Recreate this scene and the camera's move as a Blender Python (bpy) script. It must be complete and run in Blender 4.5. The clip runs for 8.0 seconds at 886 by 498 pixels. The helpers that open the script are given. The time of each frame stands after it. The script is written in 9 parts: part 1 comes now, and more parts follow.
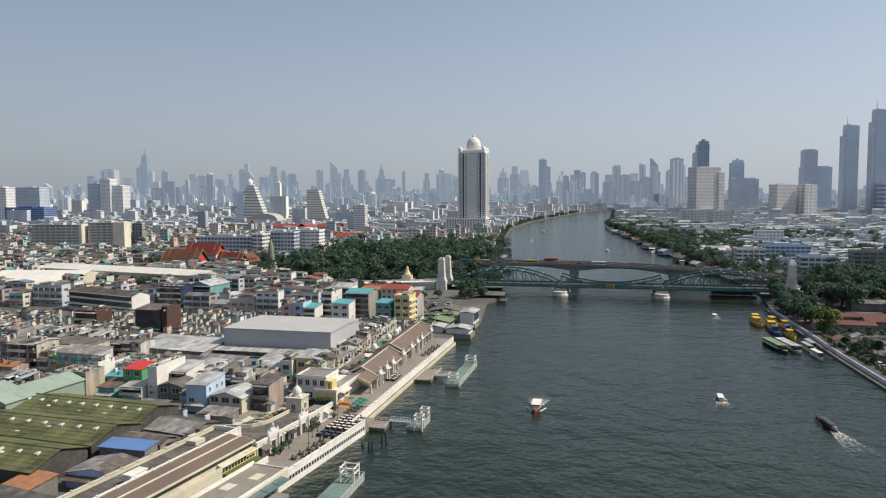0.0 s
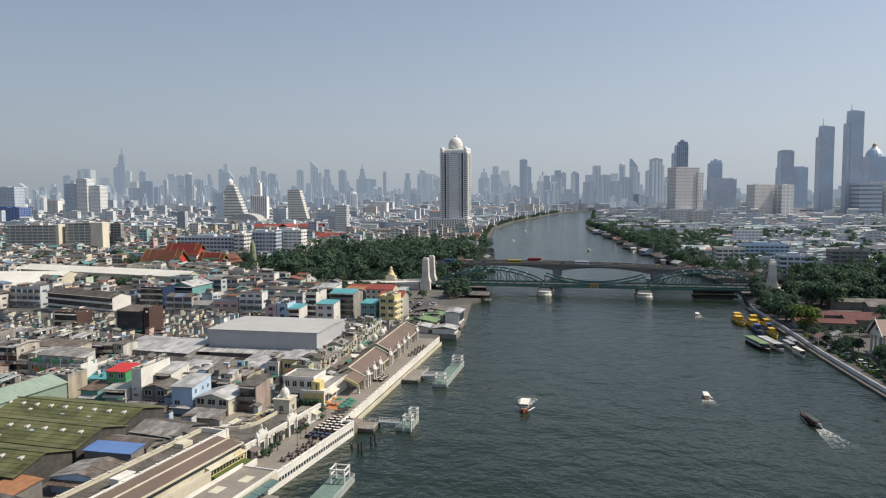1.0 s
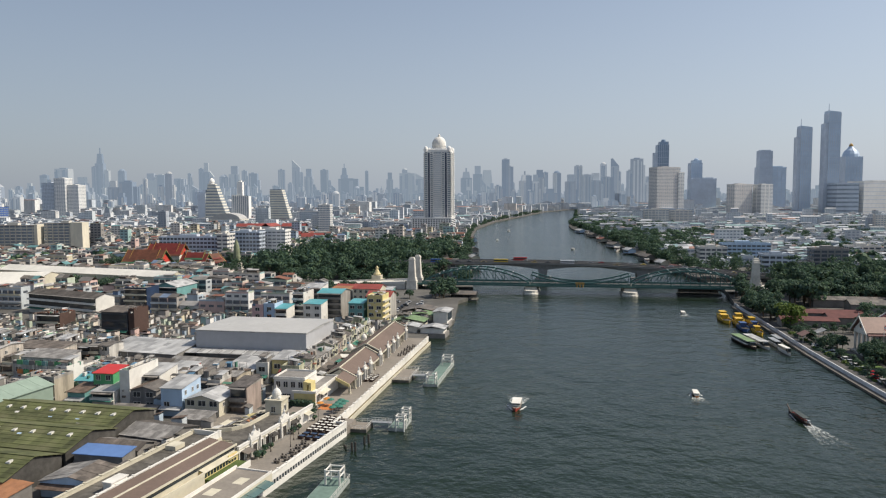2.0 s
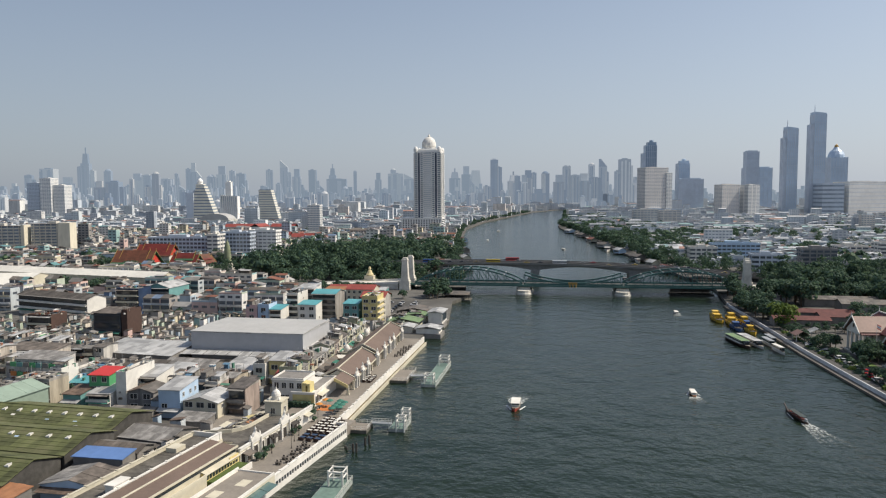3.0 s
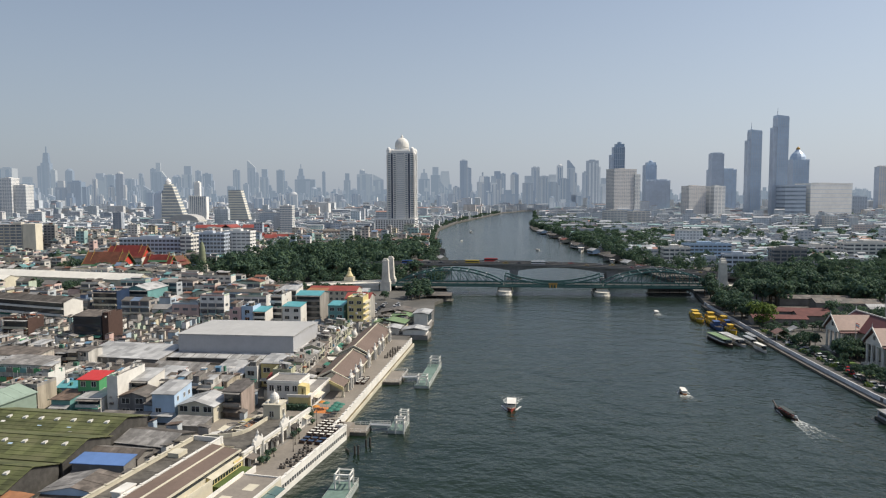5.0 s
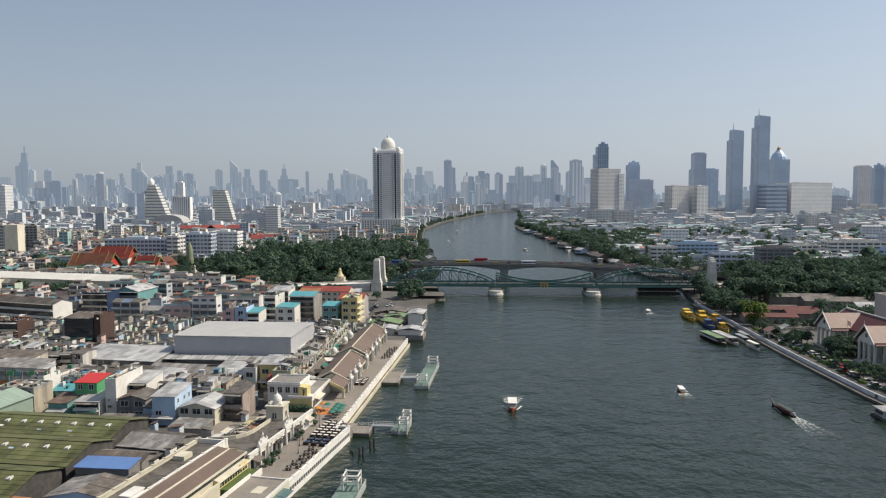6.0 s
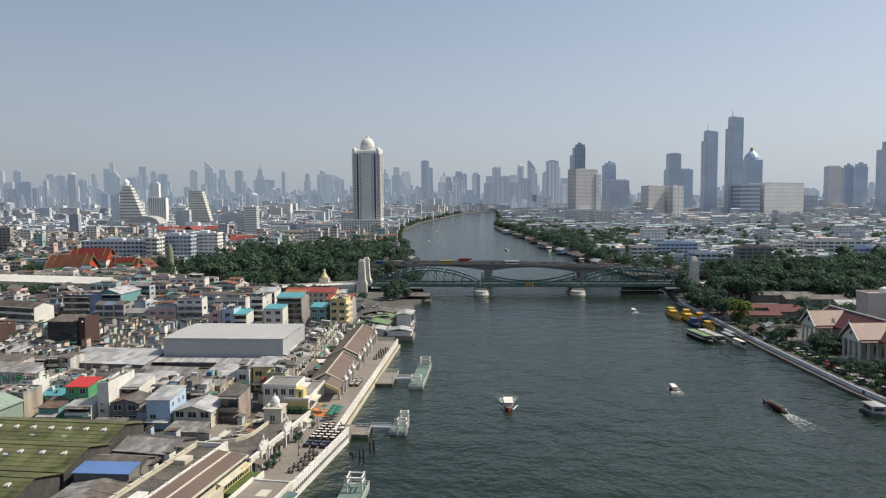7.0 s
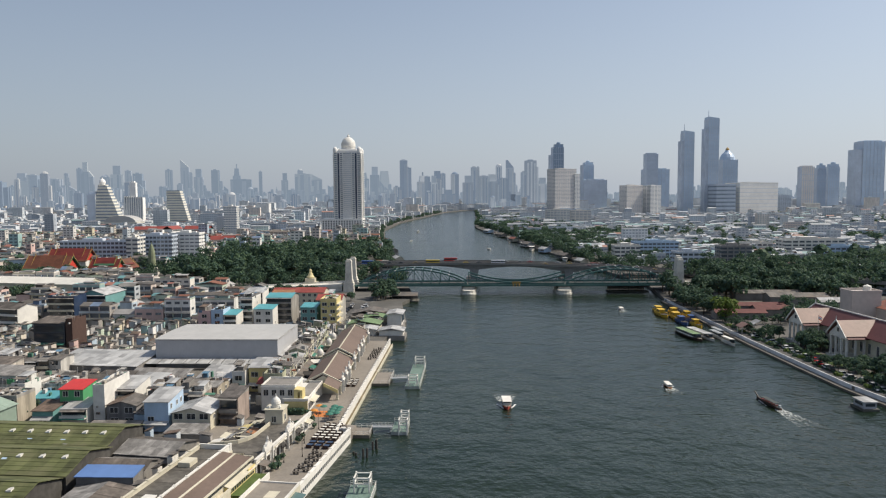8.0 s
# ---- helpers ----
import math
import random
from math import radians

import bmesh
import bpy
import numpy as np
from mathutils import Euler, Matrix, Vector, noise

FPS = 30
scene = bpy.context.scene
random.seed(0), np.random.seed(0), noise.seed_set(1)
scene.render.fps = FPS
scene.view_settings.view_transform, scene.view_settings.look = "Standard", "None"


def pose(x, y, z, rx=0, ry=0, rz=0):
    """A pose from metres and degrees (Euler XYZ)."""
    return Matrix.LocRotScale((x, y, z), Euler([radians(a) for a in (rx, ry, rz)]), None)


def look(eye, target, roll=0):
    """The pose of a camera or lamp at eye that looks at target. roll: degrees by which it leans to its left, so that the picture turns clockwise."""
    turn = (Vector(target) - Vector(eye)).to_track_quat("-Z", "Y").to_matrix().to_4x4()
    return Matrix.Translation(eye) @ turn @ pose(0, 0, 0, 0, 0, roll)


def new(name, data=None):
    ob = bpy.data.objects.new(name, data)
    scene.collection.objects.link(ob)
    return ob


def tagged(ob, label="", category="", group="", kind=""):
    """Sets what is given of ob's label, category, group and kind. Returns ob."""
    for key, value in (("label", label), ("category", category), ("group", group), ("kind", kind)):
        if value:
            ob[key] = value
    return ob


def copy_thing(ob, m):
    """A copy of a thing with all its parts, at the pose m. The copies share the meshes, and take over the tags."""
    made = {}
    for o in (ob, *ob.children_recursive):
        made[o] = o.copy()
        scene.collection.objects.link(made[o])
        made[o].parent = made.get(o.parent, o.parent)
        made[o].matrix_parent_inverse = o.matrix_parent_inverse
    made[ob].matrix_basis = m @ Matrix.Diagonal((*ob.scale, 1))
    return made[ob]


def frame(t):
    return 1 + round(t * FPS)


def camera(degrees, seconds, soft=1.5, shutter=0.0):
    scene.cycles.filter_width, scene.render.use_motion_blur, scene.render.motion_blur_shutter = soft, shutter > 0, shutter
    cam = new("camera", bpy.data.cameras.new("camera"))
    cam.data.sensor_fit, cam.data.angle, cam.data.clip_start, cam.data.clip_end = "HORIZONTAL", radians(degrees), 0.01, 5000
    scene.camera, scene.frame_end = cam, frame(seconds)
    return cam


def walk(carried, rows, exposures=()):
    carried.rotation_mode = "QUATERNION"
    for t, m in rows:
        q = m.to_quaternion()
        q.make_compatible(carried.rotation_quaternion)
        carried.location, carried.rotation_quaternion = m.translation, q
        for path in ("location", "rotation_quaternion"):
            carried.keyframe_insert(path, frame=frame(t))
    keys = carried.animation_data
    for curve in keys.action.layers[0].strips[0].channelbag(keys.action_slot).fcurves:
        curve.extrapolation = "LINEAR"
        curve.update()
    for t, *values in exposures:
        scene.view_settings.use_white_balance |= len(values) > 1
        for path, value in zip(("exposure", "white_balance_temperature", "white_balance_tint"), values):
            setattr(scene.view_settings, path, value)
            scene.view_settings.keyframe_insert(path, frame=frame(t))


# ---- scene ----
cam = camera(63.8, 8.0, soft=1.2)
PATH = [
    (0, (-3.418, -1.28, 67.749), (-3.376, 0.715, 67.601), -0.3),
    (0.5, (-4.495, -0.954, 67.705), (-4.431, 1.04, 67.557), -0.3),
    (1, (-5.705, -0.722, 67.642), (-5.609, 1.271, 67.494), -0.3),
    (1.5, (-7.198, -0.438, 67.611), (-7.072, 1.553, 67.462), -0.3),
    (3, (-12.225, 0.41, 67.599), (-12.045, 2.396, 67.45), -0.3),
    (3.5, (-14.162, 0.547, 67.684), (-13.957, 2.531, 67.536), -0.3),
    (4, (-16.3, 0.601, 67.756), (-16.067, 2.581, 67.607), -0.4),
    (4.5, (-18.64, 0.787, 67.794), (-18.388, 2.765, 67.646), -0.3),
    (6, (-26.628, 2.026, 67.921), (-26.312, 3.996, 67.773), -0.3),
    (6.5, (-29.604, 2.536, 67.97), (-29.256, 4.5, 67.822), -0.4),
    (7, (-32.694, 3.099, 67.922), (-32.313, 5.056, 67.775), -0.4),
    (7.5, (-35.945, 3.744, 67.95), (-35.532, 5.695, 67.802), -0.4),
    (8, (-39.27, 4.375, 67.995), (-38.827, 6.32, 67.846), -0.4),
]
walk(cam, [(t, look(eye, target, roll)) for t, eye, target, roll in PATH])

# ---- world and sun ----
SUN_AZ, SUN_EL = 91.0, 49.0          # degrees clockwise from +y, and above the horizon
world = bpy.data.worlds.new("sky")
scene.world = world
world.use_nodes = True
wn = world.node_tree.nodes
sky = wn.new("ShaderNodeTexSky")
sky.sky_type, sky.sun_disc = "NISHITA", False
sky.sun_elevation, sky.sun_rotation = radians(SUN_EL), radians(SUN_AZ)
sky.air_density, sky.dust_density, sky.ozone_density, sky.altitude = 1.0, 2.5, 2.5, 0
way = wn.new("ShaderNodeTexCoord")
split = wn.new("ShaderNodeSeparateXYZ")
rise = wn.new("ShaderNodeMapRange")
rise.interpolation_type = "SMOOTHERSTEP"
rise.inputs[1].default_value, rise.inputs[2].default_value, rise.inputs[3].default_value, rise.inputs[4].default_value = -0.1, 0.5, 0.72, 0.24
haze = wn.new("ShaderNodeMix")
haze.data_type = "RGBA"
wl = world.node_tree.links
glow = wn.new("ShaderNodeVectorMath")                     # the haze scatters more light on the sun's side
glow.operation = "DOT_PRODUCT"
glow.inputs[1].default_value = (math.sin(radians(SUN_AZ)), math.cos(radians(SUN_AZ)), 0)
lift = wn.new("ShaderNodeMapRange")
lift.inputs[1].default_value, lift.inputs[2].default_value, lift.inputs[3].default_value, lift.inputs[4].default_value = -0.55, 0.75, 0.84, 1.30
tone = wn.new("ShaderNodeVectorMath")
tone.operation = "SCALE"
tone.inputs[0].default_value = (4.35, 4.85, 5.55)         # sunlit city haze, thickest at the horizon
wl.new(way.outputs["Generated"], glow.inputs[0])
wl.new(glow.outputs["Value"], lift.inputs[0])
wl.new(lift.outputs[0], tone.inputs["Scale"])
wl.new(tone.outputs[0], haze.inputs[7])
wl.new(way.outputs["Generated"], split.inputs[0])
wl.new(split.outputs[2], rise.inputs[0])
wl.new(rise.outputs[0], haze.inputs[0])
wl.new(sky.outputs[0], haze.inputs[6])
wl.new(haze.outputs[2], wn["Background"].inputs[0])
wn["Background"].inputs[1].default_value = 0.097
sun = bpy.data.lights.new("sun", "SUN")
sun.energy, sun.angle, sun.color = 4.4, radians(0.6), (1.0, 0.91, 0.77)
sun_ob = new("sun", sun)
az, el = radians(SUN_AZ), radians(SUN_EL)
sun_ob.matrix_world = look((math.sin(az) * math.cos(el) * 900, math.cos(az) * math.cos(el) * 900, math.sin(el) * 900), (0, 0, 0))
scene.view_settings.exposure = 0.19

# ---- materials ----
def mat(name, color, rough=0.7, metal=0.0, grain=1.0, big=0.05, vary=0.25, bump=0.15, tint=None, ramp=None, pick="", ribs=0.0, rib_axis=0, spec=0.4, streak=1.0, thin=0.0, patch=0.0):
    """A painted or raw surface: fine grain, large stains, bump; ramp with pick chooses a colour per object or per loose piece; ribs: spacing of corrugation in metres."""
    m = bpy.data.materials.new(name)
    m.use_nodes = True
    n, l = m.node_tree.nodes, m.node_tree.links
    bsdf = n["Principled BSDF"]
    bsdf.inputs["Roughness"].default_value, bsdf.inputs["Metallic"].default_value = rough, metal
    bsdf.inputs["Specular IOR Level"].default_value = spec
    geo = n.new("ShaderNodeTexCoord")
    if ramp:
        src = n.new("ShaderNodeNewGeometry" if pick == "island" else "ShaderNodeObjectInfo")
        r = n.new("ShaderNodeValToRGB")
        r.color_ramp.interpolation = "CONSTANT"
        el = r.color_ramp.elements
        while len(el) < len(ramp):
            el.new(0.5)
        for i, c in enumerate(ramp):
            el[i].position, el[i].color = i / len(ramp), (*c, 1)
        l.new(src.outputs["Random Per Island" if pick == "island" else "Random"], r.inputs[0])
        base = r.outputs[0]
    else:
        rgb = n.new("ShaderNodeRGB")
        rgb.outputs[0].default_value = (*color, 1)
        base = rgb.outputs[0]
    squash = n.new("ShaderNodeMapping")
    squash.inputs["Scale"].default_value = (1, 1, streak)
    l.new(geo.outputs["Object"], squash.inputs[0])
    noises = []
    for sc, det in ((grain, 4), (big, 5)):
        t = n.new("ShaderNodeTexNoise")
        t.inputs["Scale"].default_value, t.inputs["Detail"].default_value = sc, det
        t.inputs["Roughness"].default_value = 0.65
        l.new(squash.outputs[0], t.inputs["Vector"])
        noises.append(t)
    for t, k in zip(noises, (vary * 0.6, vary)):
        mul = n.new("ShaderNodeMix")
        mul.data_type, mul.blend_type = "RGBA", "MULTIPLY"
        mul.inputs[0].default_value = 1.0
        rmp = n.new("ShaderNodeMapRange")
        rmp.inputs[1].default_value, rmp.inputs[2].default_value = 0.3, 0.7
        rmp.inputs[3].default_value, rmp.inputs[4].default_value = 1 - k, 1 + k * 0.4
        l.new(t.outputs[0], rmp.inputs[0])
        l.new(base, mul.inputs[6])
        l.new(rmp.outputs[0], mul.inputs[7])
        base = mul.outputs[2]
    if patch:                                            # single sheets that were renewed at different times
        sep, cell, wht = n.new("ShaderNodeSeparateXYZ"), n.new("ShaderNodeCombineXYZ"), n.new("ShaderNodeTexWhiteNoise")
        l.new(geo.outputs["Object"], sep.inputs[0])
        for i, step in enumerate((patch, patch * 1.6)):
            sn = n.new("ShaderNodeMath")
            sn.operation = "SNAP"
            sn.inputs[1].default_value = step
            l.new(sep.outputs[i], sn.inputs[0])
            l.new(sn.outputs[0], cell.inputs[i])
        l.new(cell.outputs[0], wht.inputs["Vector"])
        rmp, mul = n.new("ShaderNodeMapRange"), n.new("ShaderNodeMix")
        rmp.inputs[3].default_value, rmp.inputs[4].default_value = 0.68, 1.3
        l.new(wht.outputs["Value"], rmp.inputs[0])
        mul.data_type, mul.blend_type = "RGBA", "MULTIPLY"
        mul.inputs[0].default_value = 1.0
        l.new(base, mul.inputs[6])
        l.new(rmp.outputs[0], mul.inputs[7])
        base = mul.outputs[2]
    if tint:
        mx = n.new("ShaderNodeMix")
        mx.data_type = "RGBA"
        rmp = n.new("ShaderNodeMapRange")
        rmp.inputs[1].default_value, rmp.inputs[2].default_value = 0.48, 0.62
        l.new(noises[1].outputs[0], rmp.inputs[0])
        l.new(rmp.outputs[0], mx.inputs[0])
        l.new(base, mx.inputs[6])
        mx.inputs[7].default_value = (*tint, 1)
        base = mx.outputs[2]
    l.new(base, bsdf.inputs["Base Color"])
    b = n.new("ShaderNodeBump")
    b.inputs["Strength"].default_value, b.inputs["Distance"].default_value = bump, 0.1
    h = noises[0].outputs[0]
    if ribs:
        w = n.new("ShaderNodeTexWave")
        w.inputs["Scale"].default_value = 0.314 / ribs
        w.bands_direction = "XYZ"[rib_axis]
        l.new(geo.outputs["Object"], w.inputs["Vector"])
        add = n.new("ShaderNodeMath")
        add.inputs[1].default_value = 0
        l.new(w.outputs[1], add.inputs[0])
        l.new(noises[0].outputs[0], add.inputs[1])
        h = add.outputs[0]
    l.new(h, b.inputs["Height"])
    l.new(b.outputs[0], bsdf.inputs["Normal"])
    if thin:                                             # light shining through leaves
        tr, mix = n.new("ShaderNodeBsdfTranslucent"), n.new("ShaderNodeMixShader")
        mix.inputs[0].default_value = thin
        l.new(base, tr.inputs[0])
        l.new(bsdf.outputs[0], mix.inputs[1])
        l.new(tr.outputs[0], mix.inputs[2])
        l.new(mix.outputs[0], n["Material Output"].inputs[0])
    return m


WHITE = mat("white_paint", (0.70, 0.68, 0.63), 0.6, vary=0.18, grain=0.6, big=0.12)
CREAM = mat("cream_paint", (0.56, 0.52, 0.41), 0.6, vary=0.2, grain=0.5, big=0.1)
YELLOW = mat("yellow_paint", (0.64, 0.54, 0.25), 0.6, vary=0.2, grain=0.5, big=0.1)
CONCRETE = mat("concrete", (0.235, 0.222, 0.205), 0.85, vary=0.35, grain=0.7, big=0.08)
DECK = mat("deck_paving", (0.235, 0.21, 0.18), 0.85, vary=0.25, grain=1.2, big=0.1)
BROWN_ROOF = mat("brown_roof_tiles", (0.145, 0.105, 0.085), 0.75, vary=0.2, grain=1.0, big=0.07, ribs=0.35, rib_axis=1)
GREY_ROOF = mat("weathered_sheet_roof", (0.165, 0.152, 0.14), 0.75, vary=0.5, grain=0.5, big=0.12, ribs=0.4, tint=(0.13, 0.105, 0.085), patch=2.0)
PALE_ROOF = mat("pale_steel_roof", (0.39, 0.39, 0.385), 0.5, patch=2.2, vary=0.25, grain=0.3, big=0.08, ribs=0.5)
SHED_WALL = mat("grey_cladding", (0.41, 0.415, 0.43), 0.6, vary=0.1, grain=0.4, big=0.05, ribs=0.6)
GREEN_ROOF = mat("mossy_green_roof", (0.112, 0.125, 0.048), 0.8, vary=0.45, grain=0.35, big=0.12, ribs=0.45, tint=(0.11, 0.11, 0.055), patch=2.4)
SAGE = mat("sage_cladding", (0.24, 0.31, 0.255), 0.65, vary=0.15, grain=0.4, big=0.1, ribs=0.6)
GLASS = mat("dark_window_glass", (0.035, 0.045, 0.055), 0.12, vary=0.5, grain=0.15, big=0.05, bump=0.0, spec=0.6)
ASPHALT = mat("asphalt", (0.075, 0.073, 0.070), 0.9, vary=0.3, grain=0.6, big=0.05)
GROUND = mat("city_ground", (0.12, 0.115, 0.105), 0.9, vary=0.5, grain=0.12, big=0.02)
EMBANK = mat("embankment_concrete", (0.12, 0.115, 0.10), 0.9, vary=0.4, grain=0.4, big=0.1)
STEEL_GREEN = mat("green_bridge_paint", (0.065, 0.15, 0.135), 0.5, vary=0.25, grain=0.6, big=0.1)
STONE = mat("pale_stone", (0.64, 0.61, 0.54), 0.8, vary=0.25, grain=0.5, big=0.12)
BRIDGE_CONC = mat("bridge_concrete", (0.30, 0.29, 0.28), 0.85, vary=0.3, grain=0.4, big=0.05)
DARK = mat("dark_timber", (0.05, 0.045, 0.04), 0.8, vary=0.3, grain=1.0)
STEEL = mat("galvanised_steel", (0.55, 0.56, 0.56), 0.4, metal=0.6, vary=0.2)
RED_ROOF = mat("red_tile_roof", (0.28, 0.062, 0.05), 0.7, vary=0.3, grain=0.6, big=0.1, ribs=0.4)
ORANGE_ROOF = mat("orange_tile_roof", (0.21, 0.08, 0.052), 0.65, vary=0.3, grain=0.6, big=0.1, ribs=0.4)
GREEN_TRIM = mat("green_tile_trim", (0.05, 0.14, 0.07), 0.6, vary=0.2)
GOLD = mat("gilded_trim", (0.40, 0.25, 0.075), 0.5, metal=0.2, vary=0.2)
RUST = mat("rusty_sheet_roof", (0.36, 0.17, 0.085), 0.85, vary=0.4, grain=0.5, big=0.15, ribs=0.4)
BLUE_ROOF = mat("blue_sheet_roof", (0.11, 0.20, 0.42), 0.5, vary=0.15, grain=0.4, ribs=0.5)
TEAL_ROOF = mat("teal_sheet_roof", (0.10, 0.33, 0.37), 0.5, vary=0.2, grain=0.4, ribs=0.5)
BLUE_WALL = mat("pale_blue_paint", (0.42, 0.56, 0.72), 0.6, vary=0.15, grain=0.4)
GREEN_WALL = mat("green_paint", (0.10, 0.36, 0.16), 0.65, vary=0.2, grain=0.4)
TEAL_WALL = mat("teal_paint", (0.15, 0.32, 0.31), 0.65, vary=0.2, grain=0.4)
PINK_WALL = mat("pink_paint", (0.62, 0.42, 0.40), 0.65, vary=0.2, grain=0.4)
RED_PANEL = mat("red_paint", (0.55, 0.06, 0.04), 0.6, vary=0.2, grain=0.4)
ORANGE_PANEL = mat("orange_paint", (0.55, 0.20, 0.06), 0.6, vary=0.2, grain=0.4)
NAVY = mat("navy_glass_wall", (0.03, 0.05, 0.10), 0.25, vary=0.3, grain=0.2)
BARK = mat("tree_bark", (0.11, 0.085, 0.06), 0.9, vary=0.3, grain=2.0)
LAWN = mat("mown_grass", (0.10, 0.16, 0.04), 0.9, vary=0.35, grain=0.8, big=0.1)
FOAM = mat("white_foam", (0.75, 0.77, 0.76), 0.8, vary=0.2, grain=1.0)
RED_ROOF_PAINT = mat("bright_red_sheet_roof", (0.50, 0.04, 0.035), 0.5, vary=0.15, grain=0.5, ribs=0.5)
DARK_BRICK = mat("dark_brown_brick", (0.085, 0.05, 0.04), 0.85, vary=0.3, grain=0.8)
SLATE = mat("dark_slate_cladding", (0.055, 0.06, 0.07), 0.6, vary=0.3, grain=0.5, big=0.1)
WHITE_SHEET = mat("cream_white_sheet_roof", (0.66, 0.64, 0.58), 0.55, vary=0.15, grain=0.3, big=0.06, ribs=0.6)
SHED_ROOF = mat("white_metal_roof", (0.42, 0.415, 0.40), 0.5, vary=0.12, grain=0.3, big=0.06, ribs=0.6)
PINK_BEIGE = mat("pinkish_render", (0.50, 0.45, 0.42), 0.7, vary=0.15, grain=0.4)
PRANG_GREEN = mat("weathered_green_plaster", (0.24, 0.27, 0.17), 0.85, vary=0.35, grain=0.6)
GOLD_STONE = mat("pale_yellow_stone", (0.62, 0.53, 0.30), 0.7, vary=0.2, grain=0.6)
WALL_TINTS = [(0.663, 0.644, 0.596), (0.547, 0.517, 0.468), (0.74, 0.721, 0.682), (0.449, 0.429, 0.4), (0.624, 0.566, 0.477), (0.39, 0.38, 0.371), (0.702, 0.663, 0.604), (0.507, 0.547, 0.566), (0.586, 0.517, 0.457), (0.78, 0.769, 0.74), (0.336, 0.493, 0.482), (0.493, 0.56, 0.448), (0.616, 0.448, 0.403), (0.448, 0.538, 0.616), (0.336, 0.314, 0.291), (0.582, 0.526, 0.381)]
ROOF_TINTS = [(0.144, 0.132, 0.12), (0.2, 0.192, 0.18), (0.096, 0.088, 0.08), (0.288, 0.28, 0.272), (0.168, 0.144, 0.124), (0.384, 0.376, 0.368), (0.12, 0.1, 0.084), (0.216, 0.208, 0.2), (0.208, 0.088, 0.056), (0.16, 0.152, 0.144), (0.12, 0.26, 0.27), (0.3, 0.13, 0.1), (0.16, 0.22, 0.32), (0.13, 0.12, 0.11), (0.17, 0.15, 0.13)]
CITY_WALL = mat("town_walls", (1, 1, 1), 0.75, ramp=WALL_TINTS, pick="island", vary=0.35, grain=0.3, big=0.08, streak=0.25)
CITY_ROOF = mat("town_roofs", (1, 1, 1), 0.75, ramp=ROOF_TINTS, pick="island", vary=0.35, grain=0.25, big=0.06)
HOUSE_WALL = mat("house_walls", (1, 1, 1), 0.75, ramp=[(0.42, 0.40, 0.36), (0.33, 0.31, 0.28), (0.52, 0.50, 0.46), (0.26, 0.25, 0.235), (0.42, 0.37, 0.29), (0.22, 0.21, 0.205), (0.48, 0.43, 0.37), (0.30, 0.33, 0.35), (0.36, 0.29, 0.25), (0.60, 0.58, 0.55)], pick="object", vary=0.5, grain=0.9, big=0.3, streak=0.18)
HOUSE_ROOF = mat("house_roofs", (1, 1, 1), 0.75, ramp=ROOF_TINTS, pick="object", vary=0.45, grain=0.5, big=0.15, ribs=0.4)
LEAF = mat("tree_leaves", (1, 1, 1), 0.7, ramp=[(0.077, 0.134, 0.087), (0.102, 0.166, 0.097), (0.084, 0.147, 0.11), (0.124, 0.192, 0.103), (0.053, 0.097, 0.071)], pick="island", vary=0.4, grain=0.4, big=0.09, spec=0.2, thin=0.35)
LEAF_BRIGHT = mat("bright_tree_leaves", (1, 1, 1), 0.7, ramp=[(0.13, 0.19, 0.04), (0.10, 0.16, 0.035), (0.16, 0.21, 0.05)], pick="island", vary=0.25, grain=0.5, big=0.05, spec=0.2, thin=0.3)


def water_material():
    m = bpy.data.materials.new("river_water")
    m.use_nodes = True
    n, l = m.node_tree.nodes, m.node_tree.links
    bsdf = n["Principled BSDF"]
    bsdf.inputs["Roughness"].default_value = 0.13
    bsdf.inputs["IOR"].default_value = 1.33
    co = n.new("ShaderNodeTexCoord")
    silt = n.new("ShaderNodeTexNoise")
    silt.inputs["Scale"].default_value, silt.inputs["Detail"].default_value = 0.006, 4
    mp = n.new("ShaderNodeMapping")
    mp.inputs["Rotation"].default_value, mp.inputs["Scale"].default_value = (0, 0, radians(14)), (0.95, 1.0, 1)
    l.new(co.outputs["Object"], mp.inputs[0])
    l.new(co.outputs["Object"], silt.inputs["Vector"])
    cr = n.new("ShaderNodeValToRGB")
    cr.color_ramp.elements[0].position, cr.color_ramp.elements[0].color = 0.35, (0.006, 0.015, 0.009, 1)
    cr.color_ramp.elements[1].position, cr.color_ramp.elements[1].color = 0.65, (0.013, 0.022, 0.011, 1)
    l.new(silt.outputs[0], cr.inputs[0])
    l.new(cr.outputs[0], bsdf.inputs["Base Color"])
    last = None
    for sc, det, dist, k in ((0.03, 2, 1.0, 1.0), (0.12, 3, 0.9, 1.0), (0.45, 4, 0.42, 1.0)):
        t = n.new("ShaderNodeTexNoise")
        t.inputs["Scale"].default_value, t.inputs["Detail"].default_value = sc, det
        l.new(mp.outputs[0], t.inputs["Vector"])
        b = n.new("ShaderNodeBump")
        b.inputs["Strength"].default_value, b.inputs["Distance"].default_value = k, dist
        l.new(t.outputs[0], b.inputs["Height"])
        if last:
            l.new(last, b.inputs["Normal"])
        last = b.outputs[0]
    l.new(last, bsdf.inputs["Normal"])
    return m


WATER = water_material()


